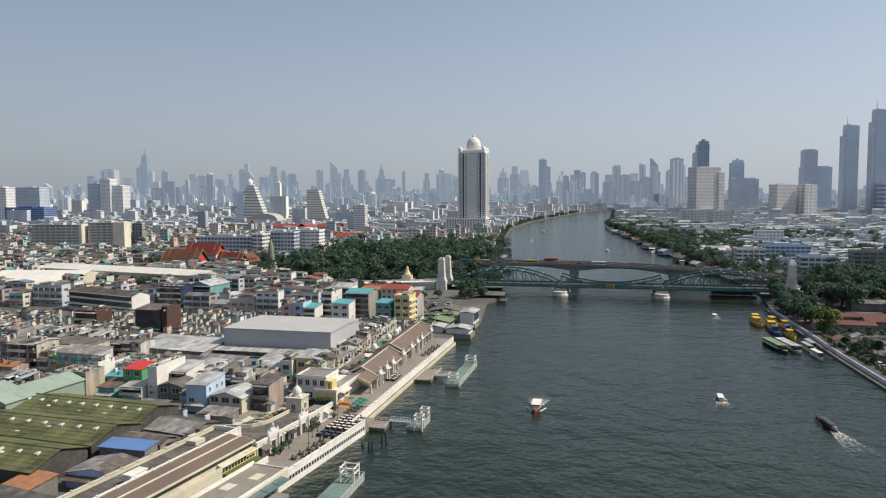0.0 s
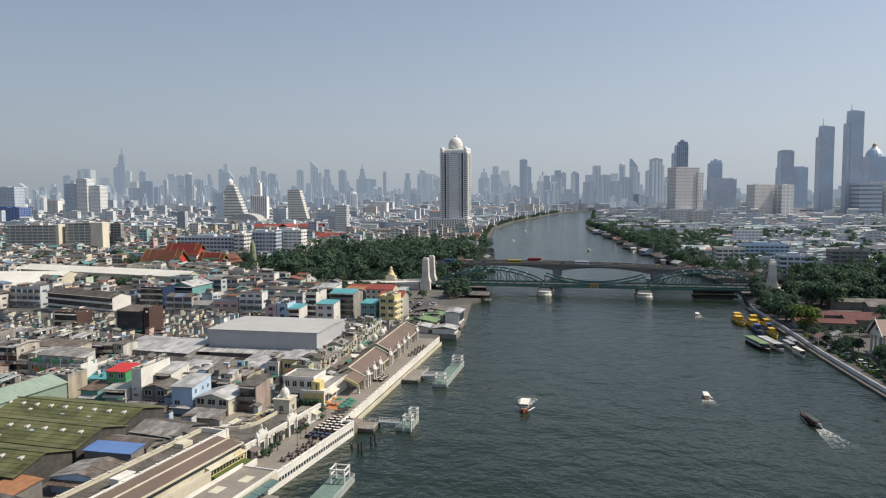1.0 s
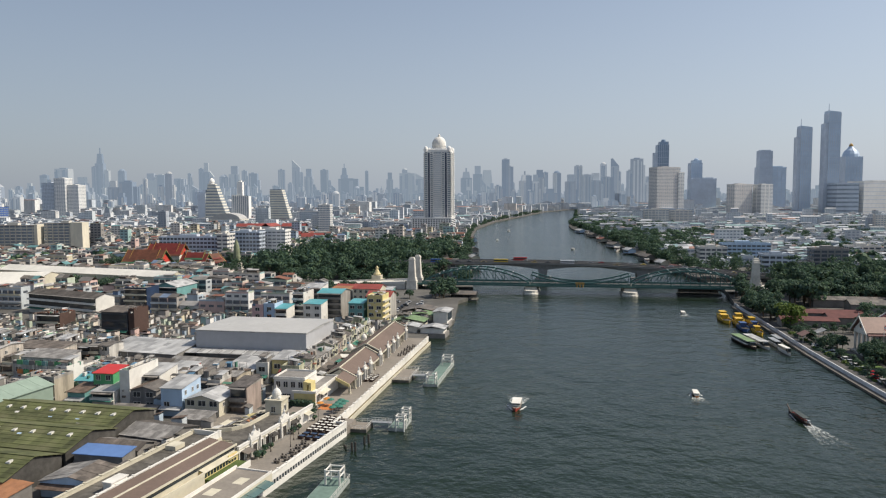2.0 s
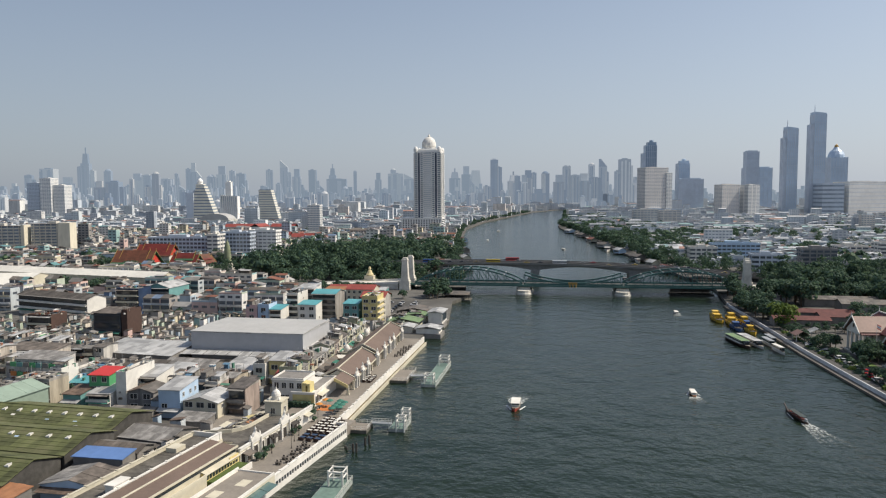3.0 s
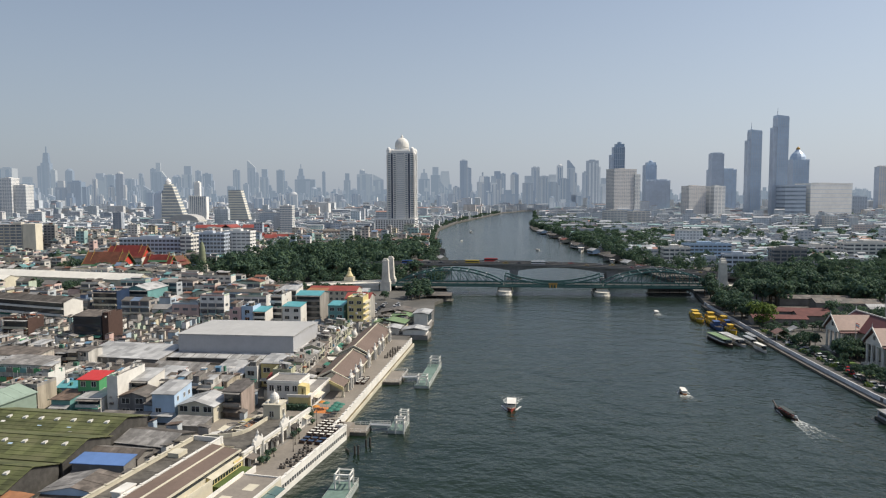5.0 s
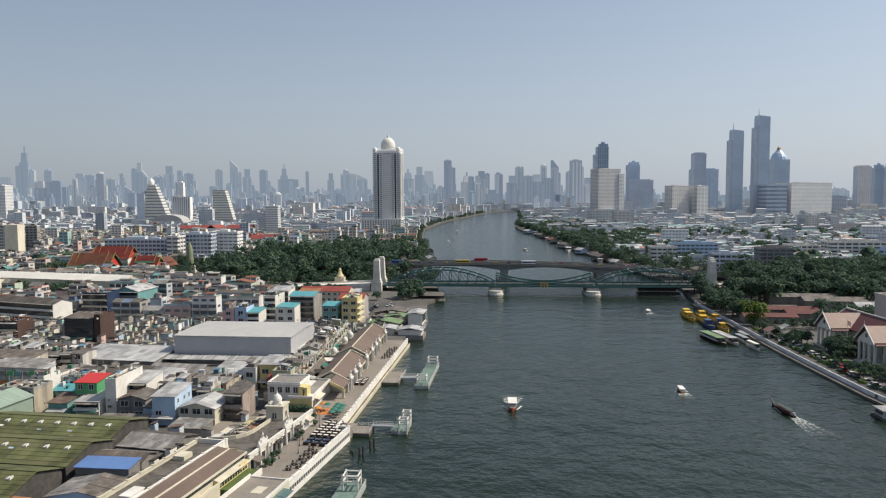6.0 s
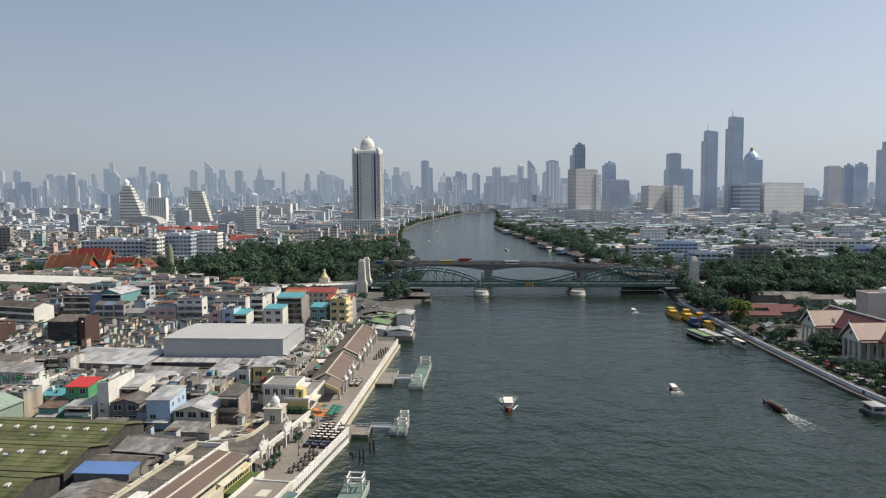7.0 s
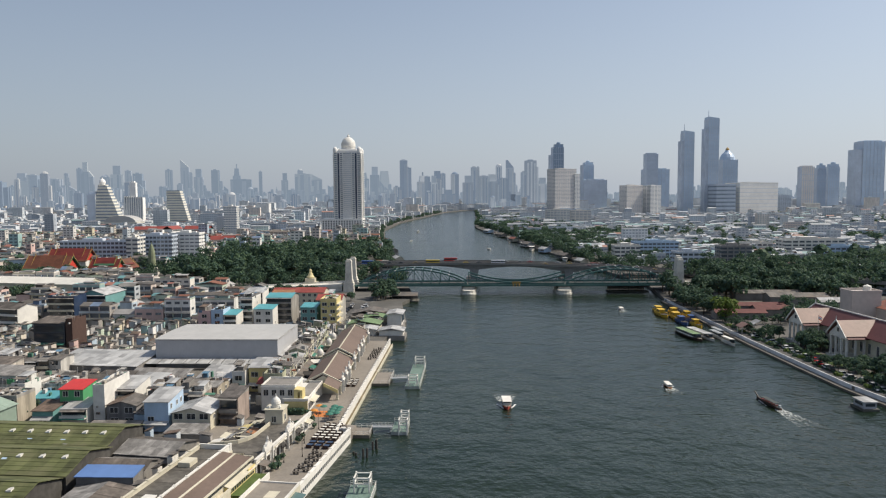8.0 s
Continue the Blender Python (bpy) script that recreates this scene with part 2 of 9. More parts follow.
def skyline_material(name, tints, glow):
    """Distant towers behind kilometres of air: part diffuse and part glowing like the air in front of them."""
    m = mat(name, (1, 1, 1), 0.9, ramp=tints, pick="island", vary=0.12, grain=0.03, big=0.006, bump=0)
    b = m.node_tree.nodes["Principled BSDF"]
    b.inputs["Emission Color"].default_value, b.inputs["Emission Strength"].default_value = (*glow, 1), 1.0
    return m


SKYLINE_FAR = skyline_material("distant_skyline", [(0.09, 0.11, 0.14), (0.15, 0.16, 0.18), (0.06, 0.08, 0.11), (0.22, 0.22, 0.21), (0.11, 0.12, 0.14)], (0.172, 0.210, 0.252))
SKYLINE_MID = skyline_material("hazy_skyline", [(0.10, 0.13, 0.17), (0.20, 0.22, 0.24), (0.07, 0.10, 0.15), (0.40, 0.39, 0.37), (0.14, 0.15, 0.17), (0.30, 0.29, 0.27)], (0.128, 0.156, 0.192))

# ---- building helpers ----
class Mesh:
    """Collects boxes, prisms and turned shapes for one mesh."""

    def __init__(self):
        self.v, self.f, self.m = [], [], []

    def face(self, pts, mi=0):
        k = len(self.v)
        self.v += pts
        self.f.append(tuple(range(k, k + len(pts))))
        self.m.append(mi)

    def box(self, x0, y0, z0, x1, y1, z1, mi=0, top=None, M=None):
        p = [(x0, y0, z0), (x1, y0, z0), (x1, y1, z0), (x0, y1, z0), (x0, y0, z1), (x1, y0, z1), (x1, y1, z1), (x0, y1, z1)]
        if M:
            p = [tuple(M @ Vector(q)) for q in p]
        k = len(self.v)
        self.v += p
        for q in ((0, 1, 5, 4), (1, 2, 6, 5), (2, 3, 7, 6), (3, 0, 4, 7), (0, 3, 2, 1), (4, 5, 6, 7)):
            self.f.append(tuple(k + i for i in q))
            self.m.append(mi)
        if top is not None:
            self.m[-1] = top
        return self

    def hexa(self, p, mi=0):
        """Eight corners, lower ring then upper ring."""
        k = len(self.v)
        self.v += [tuple(q) for q in p]
        for q in ((0, 1, 5, 4), (1, 2, 6, 5), (2, 3, 7, 6), (3, 0, 4, 7), (0, 3, 2, 1), (4, 5, 6, 7)):
            self.f.append(tuple(k + i for i in q))
            self.m.append(mi)
        return self

    def gable(self, x0, y0, x1, y1, z, rise, over=0.4, thick=0.15, mi=0, axis="y", split=0.5):
        """Two sloping slabs; the ridge runs along axis."""
        if axis == "y":
            xm = x0 + (x1 - x0) * split
            a, b = y0 - over, y1 + over
            for xa, xb in ((x0 - over, xm), (x1 + over, xm)):
                s = 1 if xa < xb else -1
                q = [(xa, a, z), (xb, a, z + rise), (xb, b, z + rise), (xa, b, z)]
                if s < 0:
                    q = [q[1], q[0], q[3], q[2]]
                self.hexa([(x, y, w - thick) for x, y, w in q] + q, mi)
        else:
            ym = y0 + (y1 - y0) * split
            a, b = x0 - over, x1 + over
            for ya, yb in ((y0 - over, ym), (y1 + over, ym)):
                q = [(a, ya, z), (b, ya, z), (b, yb, z + rise), (a, yb, z + rise)]
                if ya > yb:
                    q = [q[3], q[2], q[1], q[0]]
                self.hexa([(x, y, w - thick) for x, y, w in q] + q, mi)
        return self

    def gable_ends(self, x0, y0, x1, y1, z, rise, mi=0, axis="y", thick=0.2):
        """The triangular walls under a gable roof."""
        if axis == "y":
            xm = (x0 + x1) / 2
            for ya, yb in ((y0, y0 + thick), (y1 - thick, y1)):
                t = [(x0, ya, z), (x1, ya, z), (xm, ya, z + rise)]
                u = [(x, yb, w) for x, _, w in t]
                self.prism(t, u, mi)
        else:
            ym = (y0 + y1) / 2
            for xa, xb in ((x0, x0 + thick), (x1 - thick, x1)):
                t = [(xa, y1, z), (xa, y0, z), (xa, ym, z + rise)]
                u = [(xb, y, w) for _, y, w in t]
                self.prism(t, u, mi)
        return self

    def prism(self, a, b, mi=0):
        k, n = len(self.v), len(a)
        self.v += list(a) + list(b)
        self.f.append(tuple(range(k, k + n)))
        self.f.append(tuple(range(k + 2 * n - 1, k + n - 1, -1)))
        self.m += [mi, mi]
        for i in range(n):
            j = (i + 1) % n
            self.f.append((k + j, k + i, k + n + i, k + n + j))
            self.m.append(mi)
        return self

    def lathe(self, x, y, profile, n=12, mi=0):
        """profile: (radius, z) from the bottom up."""
        k = len(self.v)
        for r, z in profile:
            for i in range(n):
                a = 2 * math.pi * i / n
                self.v.append((x + r * math.cos(a), y + r * math.sin(a), z))
        for j in range(len(profile) - 1):
            for i in range(n):
                i2 = (i + 1) % n
                self.f.append((k + j * n + i, k + j * n + i2, k + (j + 1) * n + i2, k + (j + 1) * n + i))
                self.m.append(mi)
        self.f.append(tuple(k + (len(profile) - 1) * n + i for i in range(n)))
        self.m.append(mi)
        return self

    def beam(self, a, b, w, h=None, mi=0):
        a, b = Vector(a), Vector(b)
        d = (b - a).normalized()
        side = d.cross(Vector((0, 0, 1)))
        side = side.normalized() if side.length > 1e-3 else Vector((1, 0, 0))
        up = side.cross(d)
        s, u = side * w / 2, up * (h or w) / 2
        self.hexa([a - s - u, a + s - u, b + s - u, b - s - u, a - s + u, a + s + u, b + s + u, b - s + u], mi)
        return self

    def sweep(self, pts, w, h, mi=0):
        """One bent bar of square section through pts, which lie in a plane of constant y."""
        k = len(self.v)
        for x, y, z in pts:
            self.v += [(x, y - w / 2, z - h / 2), (x, y + w / 2, z - h / 2), (x, y + w / 2, z + h / 2), (x, y - w / 2, z + h / 2)]
        for i in range(len(pts) - 1):
            a = k + 4 * i
            for j in range(4):
                self.f.append((a + j, a + (j + 1) % 4, a + 4 + (j + 1) % 4, a + 4 + j))
                self.m.append(mi)
        self.f += [(k + 3, k + 2, k + 1, k), tuple(k + 4 * (len(pts) - 1) + j for j in range(4))]
        self.m += [mi, mi]
        return self

    def data(self, name, mats):
        me = bpy.data.meshes.new(name)
        me.from_pydata(self.v, [], self.f)
        for m in mats:
            me.materials.append(m)
        me.polygons.foreach_set("material_index", self.m)
        me.update()
        return me


def thing(name, x, y, z, yaw=0.0, label="", category="", group="", kind=""):
    ob = new(name)
    ob.empty_display_size = 0.5
    ob.matrix_world = pose(x, y, z, 0, 0, yaw)
    return tagged(ob, label, category, group, kind)


def part(name, mesh, mats, parent=None, label="", at=None, kind=""):
    """One mesh object under a thing, or on its own. mesh: a Mesh, or mesh data that is shared."""
    me = mesh.data(name, mats if isinstance(mats, (list, tuple)) else [mats]) if isinstance(mesh, Mesh) else mesh
    ob = new(name, me)
    ob.parent = parent
    if at is not None:
        ob.matrix_basis = at if isinstance(at, Matrix) else Matrix.Translation(at)
    return tagged(ob, label, kind=kind)


def lerp_table(table, y):
    if y <= table[0][0]:
        return table[0][1]
    for (y0, x0), (y1, x1) in zip(table, table[1:]):
        if y <= y1:
            return x0 + (x1 - x0) * (y - y0) / (y1 - y0)
    return table[-1][1]


WINDOWS = {}


def window_data(w, h):
    """A shared window: frame, sill and dark panes, facing -y, centred on its lower edge."""
    key = (round(w, 1), round(h, 1))
    if key not in WINDOWS:
        m = Mesh()
        w, h = key
        xs, zs = (-w / 2 - 0.08, -w / 2, -0.04, 0.04, w / 2, w / 2 + 0.08), (-0.1, 0.0, h, h + 0.08)

        def at(a, y, b):
            return m.v.index((xs[a], y, zs[b])) if (xs[a], y, zs[b]) in m.v else (m.v.append((xs[a], y, zs[b])) or len(m.v) - 1)

        def quad(corners, mi):
            m.f.append(tuple(at(*c) for c in corners))
            m.m.append(mi)

        for a in range(5):
            for b in range(3):
                if b == 1 and a in (1, 3):              # an opening: deep reveals and a pane behind the frame
                    ring = ((a, b), (a + 1, b), (a + 1, b + 1), (a, b + 1))
                    quad([(p, -0.01, q) for p, q in ring], 1)
                    for (p, q), (u, v) in zip(ring, ring[1:] + ring[:1]):
                        quad([(p, -0.09, q), (u, -0.09, v), (u, -0.01, v), (p, -0.01, q)], 0)
                else:
                    quad([(a, -0.09, b), (a + 1, -0.09, b), (a + 1, -0.09, b + 1), (a, -0.09, b + 1)], 0)
        for (a, b), (c, d) in (((0, 0), (5, 0)), ((5, 0), (5, 3)), ((5, 3), (0, 3)), ((0, 3), (0, 0))):
            quad([(a, 0.0, b), (c, 0.0, d), (c, -0.09, d), (a, -0.09, b)], 0)
        WINDOWS[key] = m.data("window", [WHITE, GLASS])
    return WINDOWS[key]

# ---- river, banks, ground ----
LAND = 2.0
BANK_L = [(-900, -482), (196, -27), (221, -20.8), (324, 5.5), (345, 12), (370, 24), (438, 33), (460, 45), (690, 70), (1051, 110), (1396, 161), (1767, 254), (2214, 407), (2776, 600), (3172, 800), (3450, 1300), (3600, 2200)]
BANK_R = [(-900, 120), (150, 145.5), (207, 150.5), (242, 157.5), (284, 166.5), (354, 183.5), (407, 196), (473, 221), (688, 252), (897, 279), (1145, 320), (1372, 345), (1500, 372), (1737, 444), (2661, 692), (2900, 900), (3050, 1300), (3150, 2200)]


def left_bank(y):
    return lerp_table(BANK_L, y)


def right_bank(y):
    return lerp_table(BANK_R, y)


def make_ground():
    m = Mesh()
    far = 4850.0
    ys = sorted({y for y, _ in BANK_L} | {y for y, _ in BANK_R})
    for y0, y1 in zip(ys, ys[1:]):
        l0, l1, r0, r1 = left_bank(y0), left_bank(y1), right_bank(y0), right_bank(y1)
        if y1 <= 3150:
            m.face([(r0, y0, LAND), (far, y0, LAND), (far, y1, LAND), (r1, y1, LAND)])
            m.face([(r0, y0, LAND), (r1, y1, LAND), (r1, y1, -3), (r0, y0, -3)], 1)
        m.face([(-far, y0, LAND), (l0, y0, LAND), (l1, y1, LAND), (-far, y1, LAND)])
        m.face([(l1, y1, LAND), (l0, y0, LAND), (l0, y0, -3), (l1, y1, -3)], 1)
    m.face([(-far, 3600, LAND), (far, 3600, LAND), (far, far, LAND), (-far, far, LAND)])
    part("ground", m, [GROUND, EMBANK], None, "grey city ground with concrete river banks", kind="structure")


make_ground()
wm = Mesh()
wm.face([(-600, -900, 0), (2300, -900, 0), (2300, 3620, 0), (-600, 3620, 0)])
part("water", wm, WATER, None, "dark grey-green rippled river water", kind="structure")

# ---- riverside promenade on the near bank ----
PROM_YAW = -15.4
DECK_Z = 2.6                                            # promenade level above the water
PROM = pose(-34.4, 163, 0, 0, 0, PROM_YAW)          # local x: out over the river, local y: along the bank


QUAY_YAW = -22.0
QUAY = pose(-21.8, 198.2, 0, 0, 0, QUAY_YAW)   # the older quay, turned a little from the long promenade


HALL_TURN = 2.5                                         # the long hall runs a little inland of the parapet line
LANE = PROM @ pose(-14.6, 113, 0, 0, 0, HALL_TURN)


def quay_thing(name, x, y, z, label, category, group=""):
    p = QUAY @ Vector((x, y, z))
    return thing(name, p.x, p.y, p.z, QUAY_YAW, label, category, group)


def prom_thing(name, x, y, z, label, category, group="", turn=0.0):
    p = PROM @ Vector((x, y, z))
    return thing(name, p.x, p.y, p.z, PROM_YAW + turn, label, category, group)


PLANTING = mat("planting_strip", (0.16, 0.13, 0.075), 0.95, vary=0.45, grain=1.0, big=0.2)


def promenade():
    t = prom_thing("promenade", 0, 0, 0, "paved riverside promenade with cream parapet and low sea wall", "promenade")
    tagged(t, kind="structure")
    part("deck", Mesh().box(-20, 30, -3, -1.1, 163, DECK_Z - 0.004), DECK, t)
    part("sea_wall", Mesh().box(-1.0, 44, -3, 0.1, 163, 1.0).box(-0.15, 44, 1.0, 0.1, 163, 1.3), CREAM, t, "low cream sea wall")
    part("planting_strip", Mesh().box(-0.9, 44, 1.0, -0.15, 163, 1.15), PLANTING, t, "olive-brown planting strip")
    part("parapet", Mesh().box(-1.3, 37, 1.0, -0.9, 163, 3.5).box(-1.4, 37, 3.5, -0.8, 163, 3.62), WHITE, t)
    pier = Mesh().box(-0.35, -0.25, 0, 0.15, 0.25, 1.35).box(-0.45, -0.35, 1.35, 0.25, 0.35, 1.5).data("parapet_pier", [WHITE])
    for i in range(31):
        part("parapet_pier", pier, None, t, at=(-1.05, 40 + i * 4.0, 2.35))
    t = quay_thing("quay", 0, 0, 0, "paved old quay with white parapet over a strip of windows", "quay")
    tagged(t, kind="structure")
    part("deck", Mesh().box(-40, -95, -3, -0.3, 7, DECK_Z), DECK, t)
    part("sea_wall", Mesh().box(-0.3, -95, -3, 0.1, 0, 1.35), WHITE, t, "white painted sea wall with tide stains")
    part("parapet", Mesh().box(-0.3, -41, 2.45, 0.1, 0, 4.0).box(-0.5, -41, 4.0, 0.25, 0, 4.15).box(-3.2, -0.3, -3, -0.3, 0.1, 4.0), WHITE, t)
    part("glass_band", Mesh().box(-0.25, -95, 1.35, -0.1, 0, 2.45), GLASS, t, "dark strip of lower-deck windows")
    post = Mesh().box(-0.1, -0.13, 1.35, 0.12, 0.13, 2.45).data("mullion", [WHITE])
    for i in range(46):
        part("mullion", post, None, t, at=(0, -0.4 - i * 1.25, 0))
    for i in range(11):
        part("parapet_pier", pier, None, t, at=(-0.1, -0.4 - i * 4.0, 2.8))
    part("paving_band", Mesh().box(-1.2, -41, DECK_Z, -0.35, 0, DECK_Z + 0.03).box(-12.6, -32, DECK_Z, -11.8, 4, DECK_Z + 0.03), CONCRETE, t)


promenade()


def ornament_mesh():
    """A slim white porch bay: two piers, a cornice, a scrolled gable and urns."""
    m = Mesh().box(-0.5, -1.5, 0, 0.5, -1.0, 3.9).box(-0.5, 1.0, 0, 0.5, 1.5, 3.9).box(-0.6, -1.7, 3.9, 0.6, 1.7, 4.4)
    m.prism([(-0.3, -1.3, 4.4), (-0.3, 1.3, 4.4), (-0.3, 0.9, 5.2), (-0.3, 0.45, 5.4), (-0.3, 0, 5.9), (-0.3, -0.45, 5.4), (-0.3, -0.9, 5.2)], [(0.3, -1.3, 4.4), (0.3, 1.3, 4.4), (0.3, 0.9, 5.2), (0.3, 0.45, 5.4), (0.3, 0, 5.9), (0.3, -0.45, 5.4), (0.3, -0.9, 5.2)])
    m.lathe(0, 0, [(0.18, 5.8), (0.34, 6.1), (0.25, 6.4), (0.06, 6.8)], 8)
    for y in (-1.35, 1.35):
        m.lathe(0, y, [(0.16, 4.4), (0.3, 4.8), (0.07, 5.4)], 8)
    return m.data("pediment", [WHITE])


def long_hall():
    """The long brown-roofed market hall: two lengths, open arcade to the river."""
    t = prom_thing("market_hall", -14.6, 113, DECK_Z, "long riverside market hall with brown tiled gable roof and white arcade", "market hall", turn=HALL_TURN)
    pediment = ornament_mesh()
    for y0, y1, lift in ((-36.5, -2.5, 0.0), (-0.5, 50, 0.7)):
        m = Mesh().gable(-6.2, y0, 5.8, y1, 3.6 + lift, 3.0, over=0.2, thick=0.25)
        part("roof", m, BROWN_ROOF, t, "brown tiled gable roof")
        m = Mesh().box(-0.4, y0, 6.55 + lift, 0.0, y1, 6.8 + lift)
        part("ridge", m, CREAM, t)
        m = Mesh().box(5.3, y0, 2.7 + lift, 6.0, y1, 3.45 + lift).box(-6.1, y0, 0, -5.8, y1, 3.4 + lift)
        part("beam", m, CREAM, t, "cream fascia beam")
        for y in (y0, y1):
            m = Mesh().beam((-6.4, y, 3.8 + lift), (-0.2, y, 6.9 + lift), 0.5, 0.5).beam((6.0, y, 3.8 + lift), (-0.2, y, 6.9 + lift), 0.5, 0.5)
            m.prism([(-4.9, y - 0.1, 0), (4.6, y - 0.1, 0), (4.6, y - 0.1, 3.4 + lift), (0, y - 0.1, 6.2 + lift), (-4.9, y - 0.1, 3.4 + lift)], [(-4.9, y + 0.1, 0), (4.6, y + 0.1, 0), (4.6, y + 0.1, 3.4 + lift), (0, y + 0.1, 6.2 + lift), (-4.9, y + 0.1, 3.4 + lift)])
            part("gable", m, CREAM, t, "cream plastered gable end")
    col = Mesh().box(-0.35, -0.35, 0, 0.35, 0.35, 3.0).box(-0.5, -0.5, 0, 0.5, 0.5, 0.5).data("column", [CREAM])
    for i in range(15):
        part("column", col, None, t, at=(5.6, -44 + i * 6.6, 0))
    for y in (-34, -26, -18, -3, 10, 20, 28, 46):
        part("pediment", pediment, None, t, at=(6.1, y, 0))
    u = [(1.6, -46, 5.95), (6.0, -46, 3.75), (6.0, -36.8, 3.75), (1.6, -36.8, 5.95)]
    part("porch_roof", Mesh().hexa([(x, y, z - 0.25) for x, y, z in u] + u), BROWN_ROOF, t, "brown tiled porch roof")
    part("porch_fascia", Mesh().hexa([(1.6, -46.3, 5.1), (6.2, -46.3, 2.8), (6.2, -46.0, 2.8), (1.6, -46.0, 5.1), (1.6, -46.3, 6.1), (6.2, -46.3, 3.9), (6.2, -46.0, 3.9), (1.6, -46.0, 6.1)]), YELLOW, t, "pale yellow porch fascia")
    # Shop fronts as one dark block; the arcade's shade is in the colour.
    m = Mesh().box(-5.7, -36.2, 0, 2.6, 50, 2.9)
    part("shop_front", m, DARK, t, "recessed shop fronts darkened for the arcade's shade")


long_hall()


STAINED = mat("stained_terrace_slab", (0.125, 0.115, 0.10), 0.9, vary=0.55, grain=0.7, big=0.18)


def near_hall():
    """The nearer brown-roofed building with a yellow shop front and a roof terrace behind."""
    t = quay_thing("riverside_building", -14, -62, DECK_Z, "cream and yellow riverside building with brown metal roof and roof terrace", "building")
    a, b = -34.0, 28.6
    part("wall", Mesh().box(-15.6, a, 0, -7.0, b + 5, 4.3).box(-7.0, a, 0, -0.2, b, 4.6), CREAM, t, "cream rendered walls")
    q = [(-7.2, a, 5.75), (0.1, a, 4.75), (0.1, b + 0.3, 4.75), (-7.2, b + 0.3, 5.75)]
    for i in range(6):                                 # six long strips of ribbed sheet
        x0, x1 = -7.2 + i * 7.3 / 6, -7.2 + (i + 1) * 7.3 / 6 - 0.03
        z0, z1 = 5.75 - (x0 + 7.2) / 7.3, 5.75 - (x1 + 7.2) / 7.3
        u = [(x0, a, z0 + 0.03), (x1, a, z1), (x1, b + 0.3, z1), (x0, b + 0.3, z0 + 0.03)]
        part("roof_sheet", Mesh().hexa([(x, y, z - 0.2) for x, y, z in u] + u), BROWN_ROOF, t, "brown ribbed metal roof sheet")
    part("trim", Mesh().hexa([(-4.3, a, 5.36), (-3.9, a, 5.3), (-3.9, b + 0.3, 5.3), (-4.3, b + 0.3, 5.36), (-4.3, a, 5.5), (-3.9, a, 5.44), (-3.9, b + 0.3, 5.44), (-4.3, b + 0.3, 5.5)]), CREAM, t, "cream roof strip")
    part("gutter", Mesh().box(0.1, a, 4.55, 0.4, b + 0.3, 4.95).box(-7.2, b + 0.3, 4.5, 0.4, b + 0.55, 5.0), CREAM, t, "cream gutter")
    part("clerestory", Mesh().box(-0.2, a, 3.5, -0.1, b, 4.2), GLASS, t, "dark band of upper windows")
    part("terrace_parapet", Mesh().box(-7.7, a, 4.3, -7.3, b + 5.2, 5.9).box(-7.8, a, 5.9, -7.2, b + 5.2, 6.05).box(-15.4, b + 4.8, 4.3, -7.7, b + 5.2, 5.6), WHITE, t)
    part("roof_terrace", Mesh().box(-15.4, a, 4.3, -7.7, b + 4.8, 4.45), STAINED, t, "stained concrete roof terrace")
    part("boundary_wall", Mesh().box(-15.7, a, -0.6, -15.3, b + 5.4, 5.3).box(-15.8, a, 5.3, -15.2, b + 5.4, 5.45), CREAM, t, "cream terrace boundary wall")
    pier = Mesh().box(-0.3, -0.2, 5.3, 0.3, 0.2, 5.65).data("wall_pier", [CREAM])
    for i in range(16):
        part("wall_pier", pier, None, t, at=(-15.5, a + 1 + i * 4.4, 0))
    pier = Mesh().box(-0.32, -0.25, 4.45, 0.32, 0.25, 6.2).data("parapet_pier", [WHITE])
    for i in range(14):
        part("parapet_pier", pier, None, t, at=(-7.5, a + 2 + i * 5.0, 0))
    for i in range(9):
        part("joint", Mesh().box(-15.2, a + 6 + i * 6.8, 4.45, -7.9, a + 6.12 + i * 6.8, 4.48), DARK, t, "tarred slab joint")
    part("roof_hatch", Mesh().box(-14.4, 21.5, 4.45, -11.5, 25.0, 5.5), CREAM, t, "cream roof hatch")
    part("stair_head", Mesh().box(-9.8, -3.0, 4.45, -7.7, 1.5, 6.6).box(-10.0, -3.2, 6.6, -7.5, 1.7, 6.8), WHITE, t)
    # the lower shop front before the main wall
    part("front_wall", Mesh().box(-0.2, 15, 0, 0.9, b, 3.1), YELLOW, t, "yellow painted shop front")
    part("front_canopy", Mesh().hexa([(-0.1, 15, 3.3), (1.5, 15, 2.9), (1.5, b, 2.9), (-0.1, b, 3.3), (-0.1, 15, 3.5), (1.5, 15, 3.05), (1.5, b, 3.05), (-0.1, b, 3.5)]), CREAM, t, "cream canopy over the shop front")
    part("front_parapet", Mesh().box(-0.2, a, 0, 1.4, 15, 2.3).box(1.1, a, 2.3, 1.5, 15, 3.2), CREAM, t)
    glass = Mesh().box(0.9, -0.45, 1.5, 0.94, 0.45, 2.6).data("shop_window", [GLASS])
    for i in range(11):
        part("shop_window", glass, None, t, at=(0, 16 + i * 1.15, 0))
    part("sign", Mesh().box(0.95, 24.5, 2.3, 1.15, 28.0, 3.6), YELLOW, t, "yellow shop sign board")
    part("sign_mark", Mesh().box(1.15, 25.2, 2.75, 1.2, 27.3, 3.15), RED_PANEL, t, "dark red sign mark")
    part("lawn", Mesh().box(1.0, 15.5, -0.05, 4.2, b - 0.5, 1.3), GRASS_LAWN, t, "raised strip of lawn")
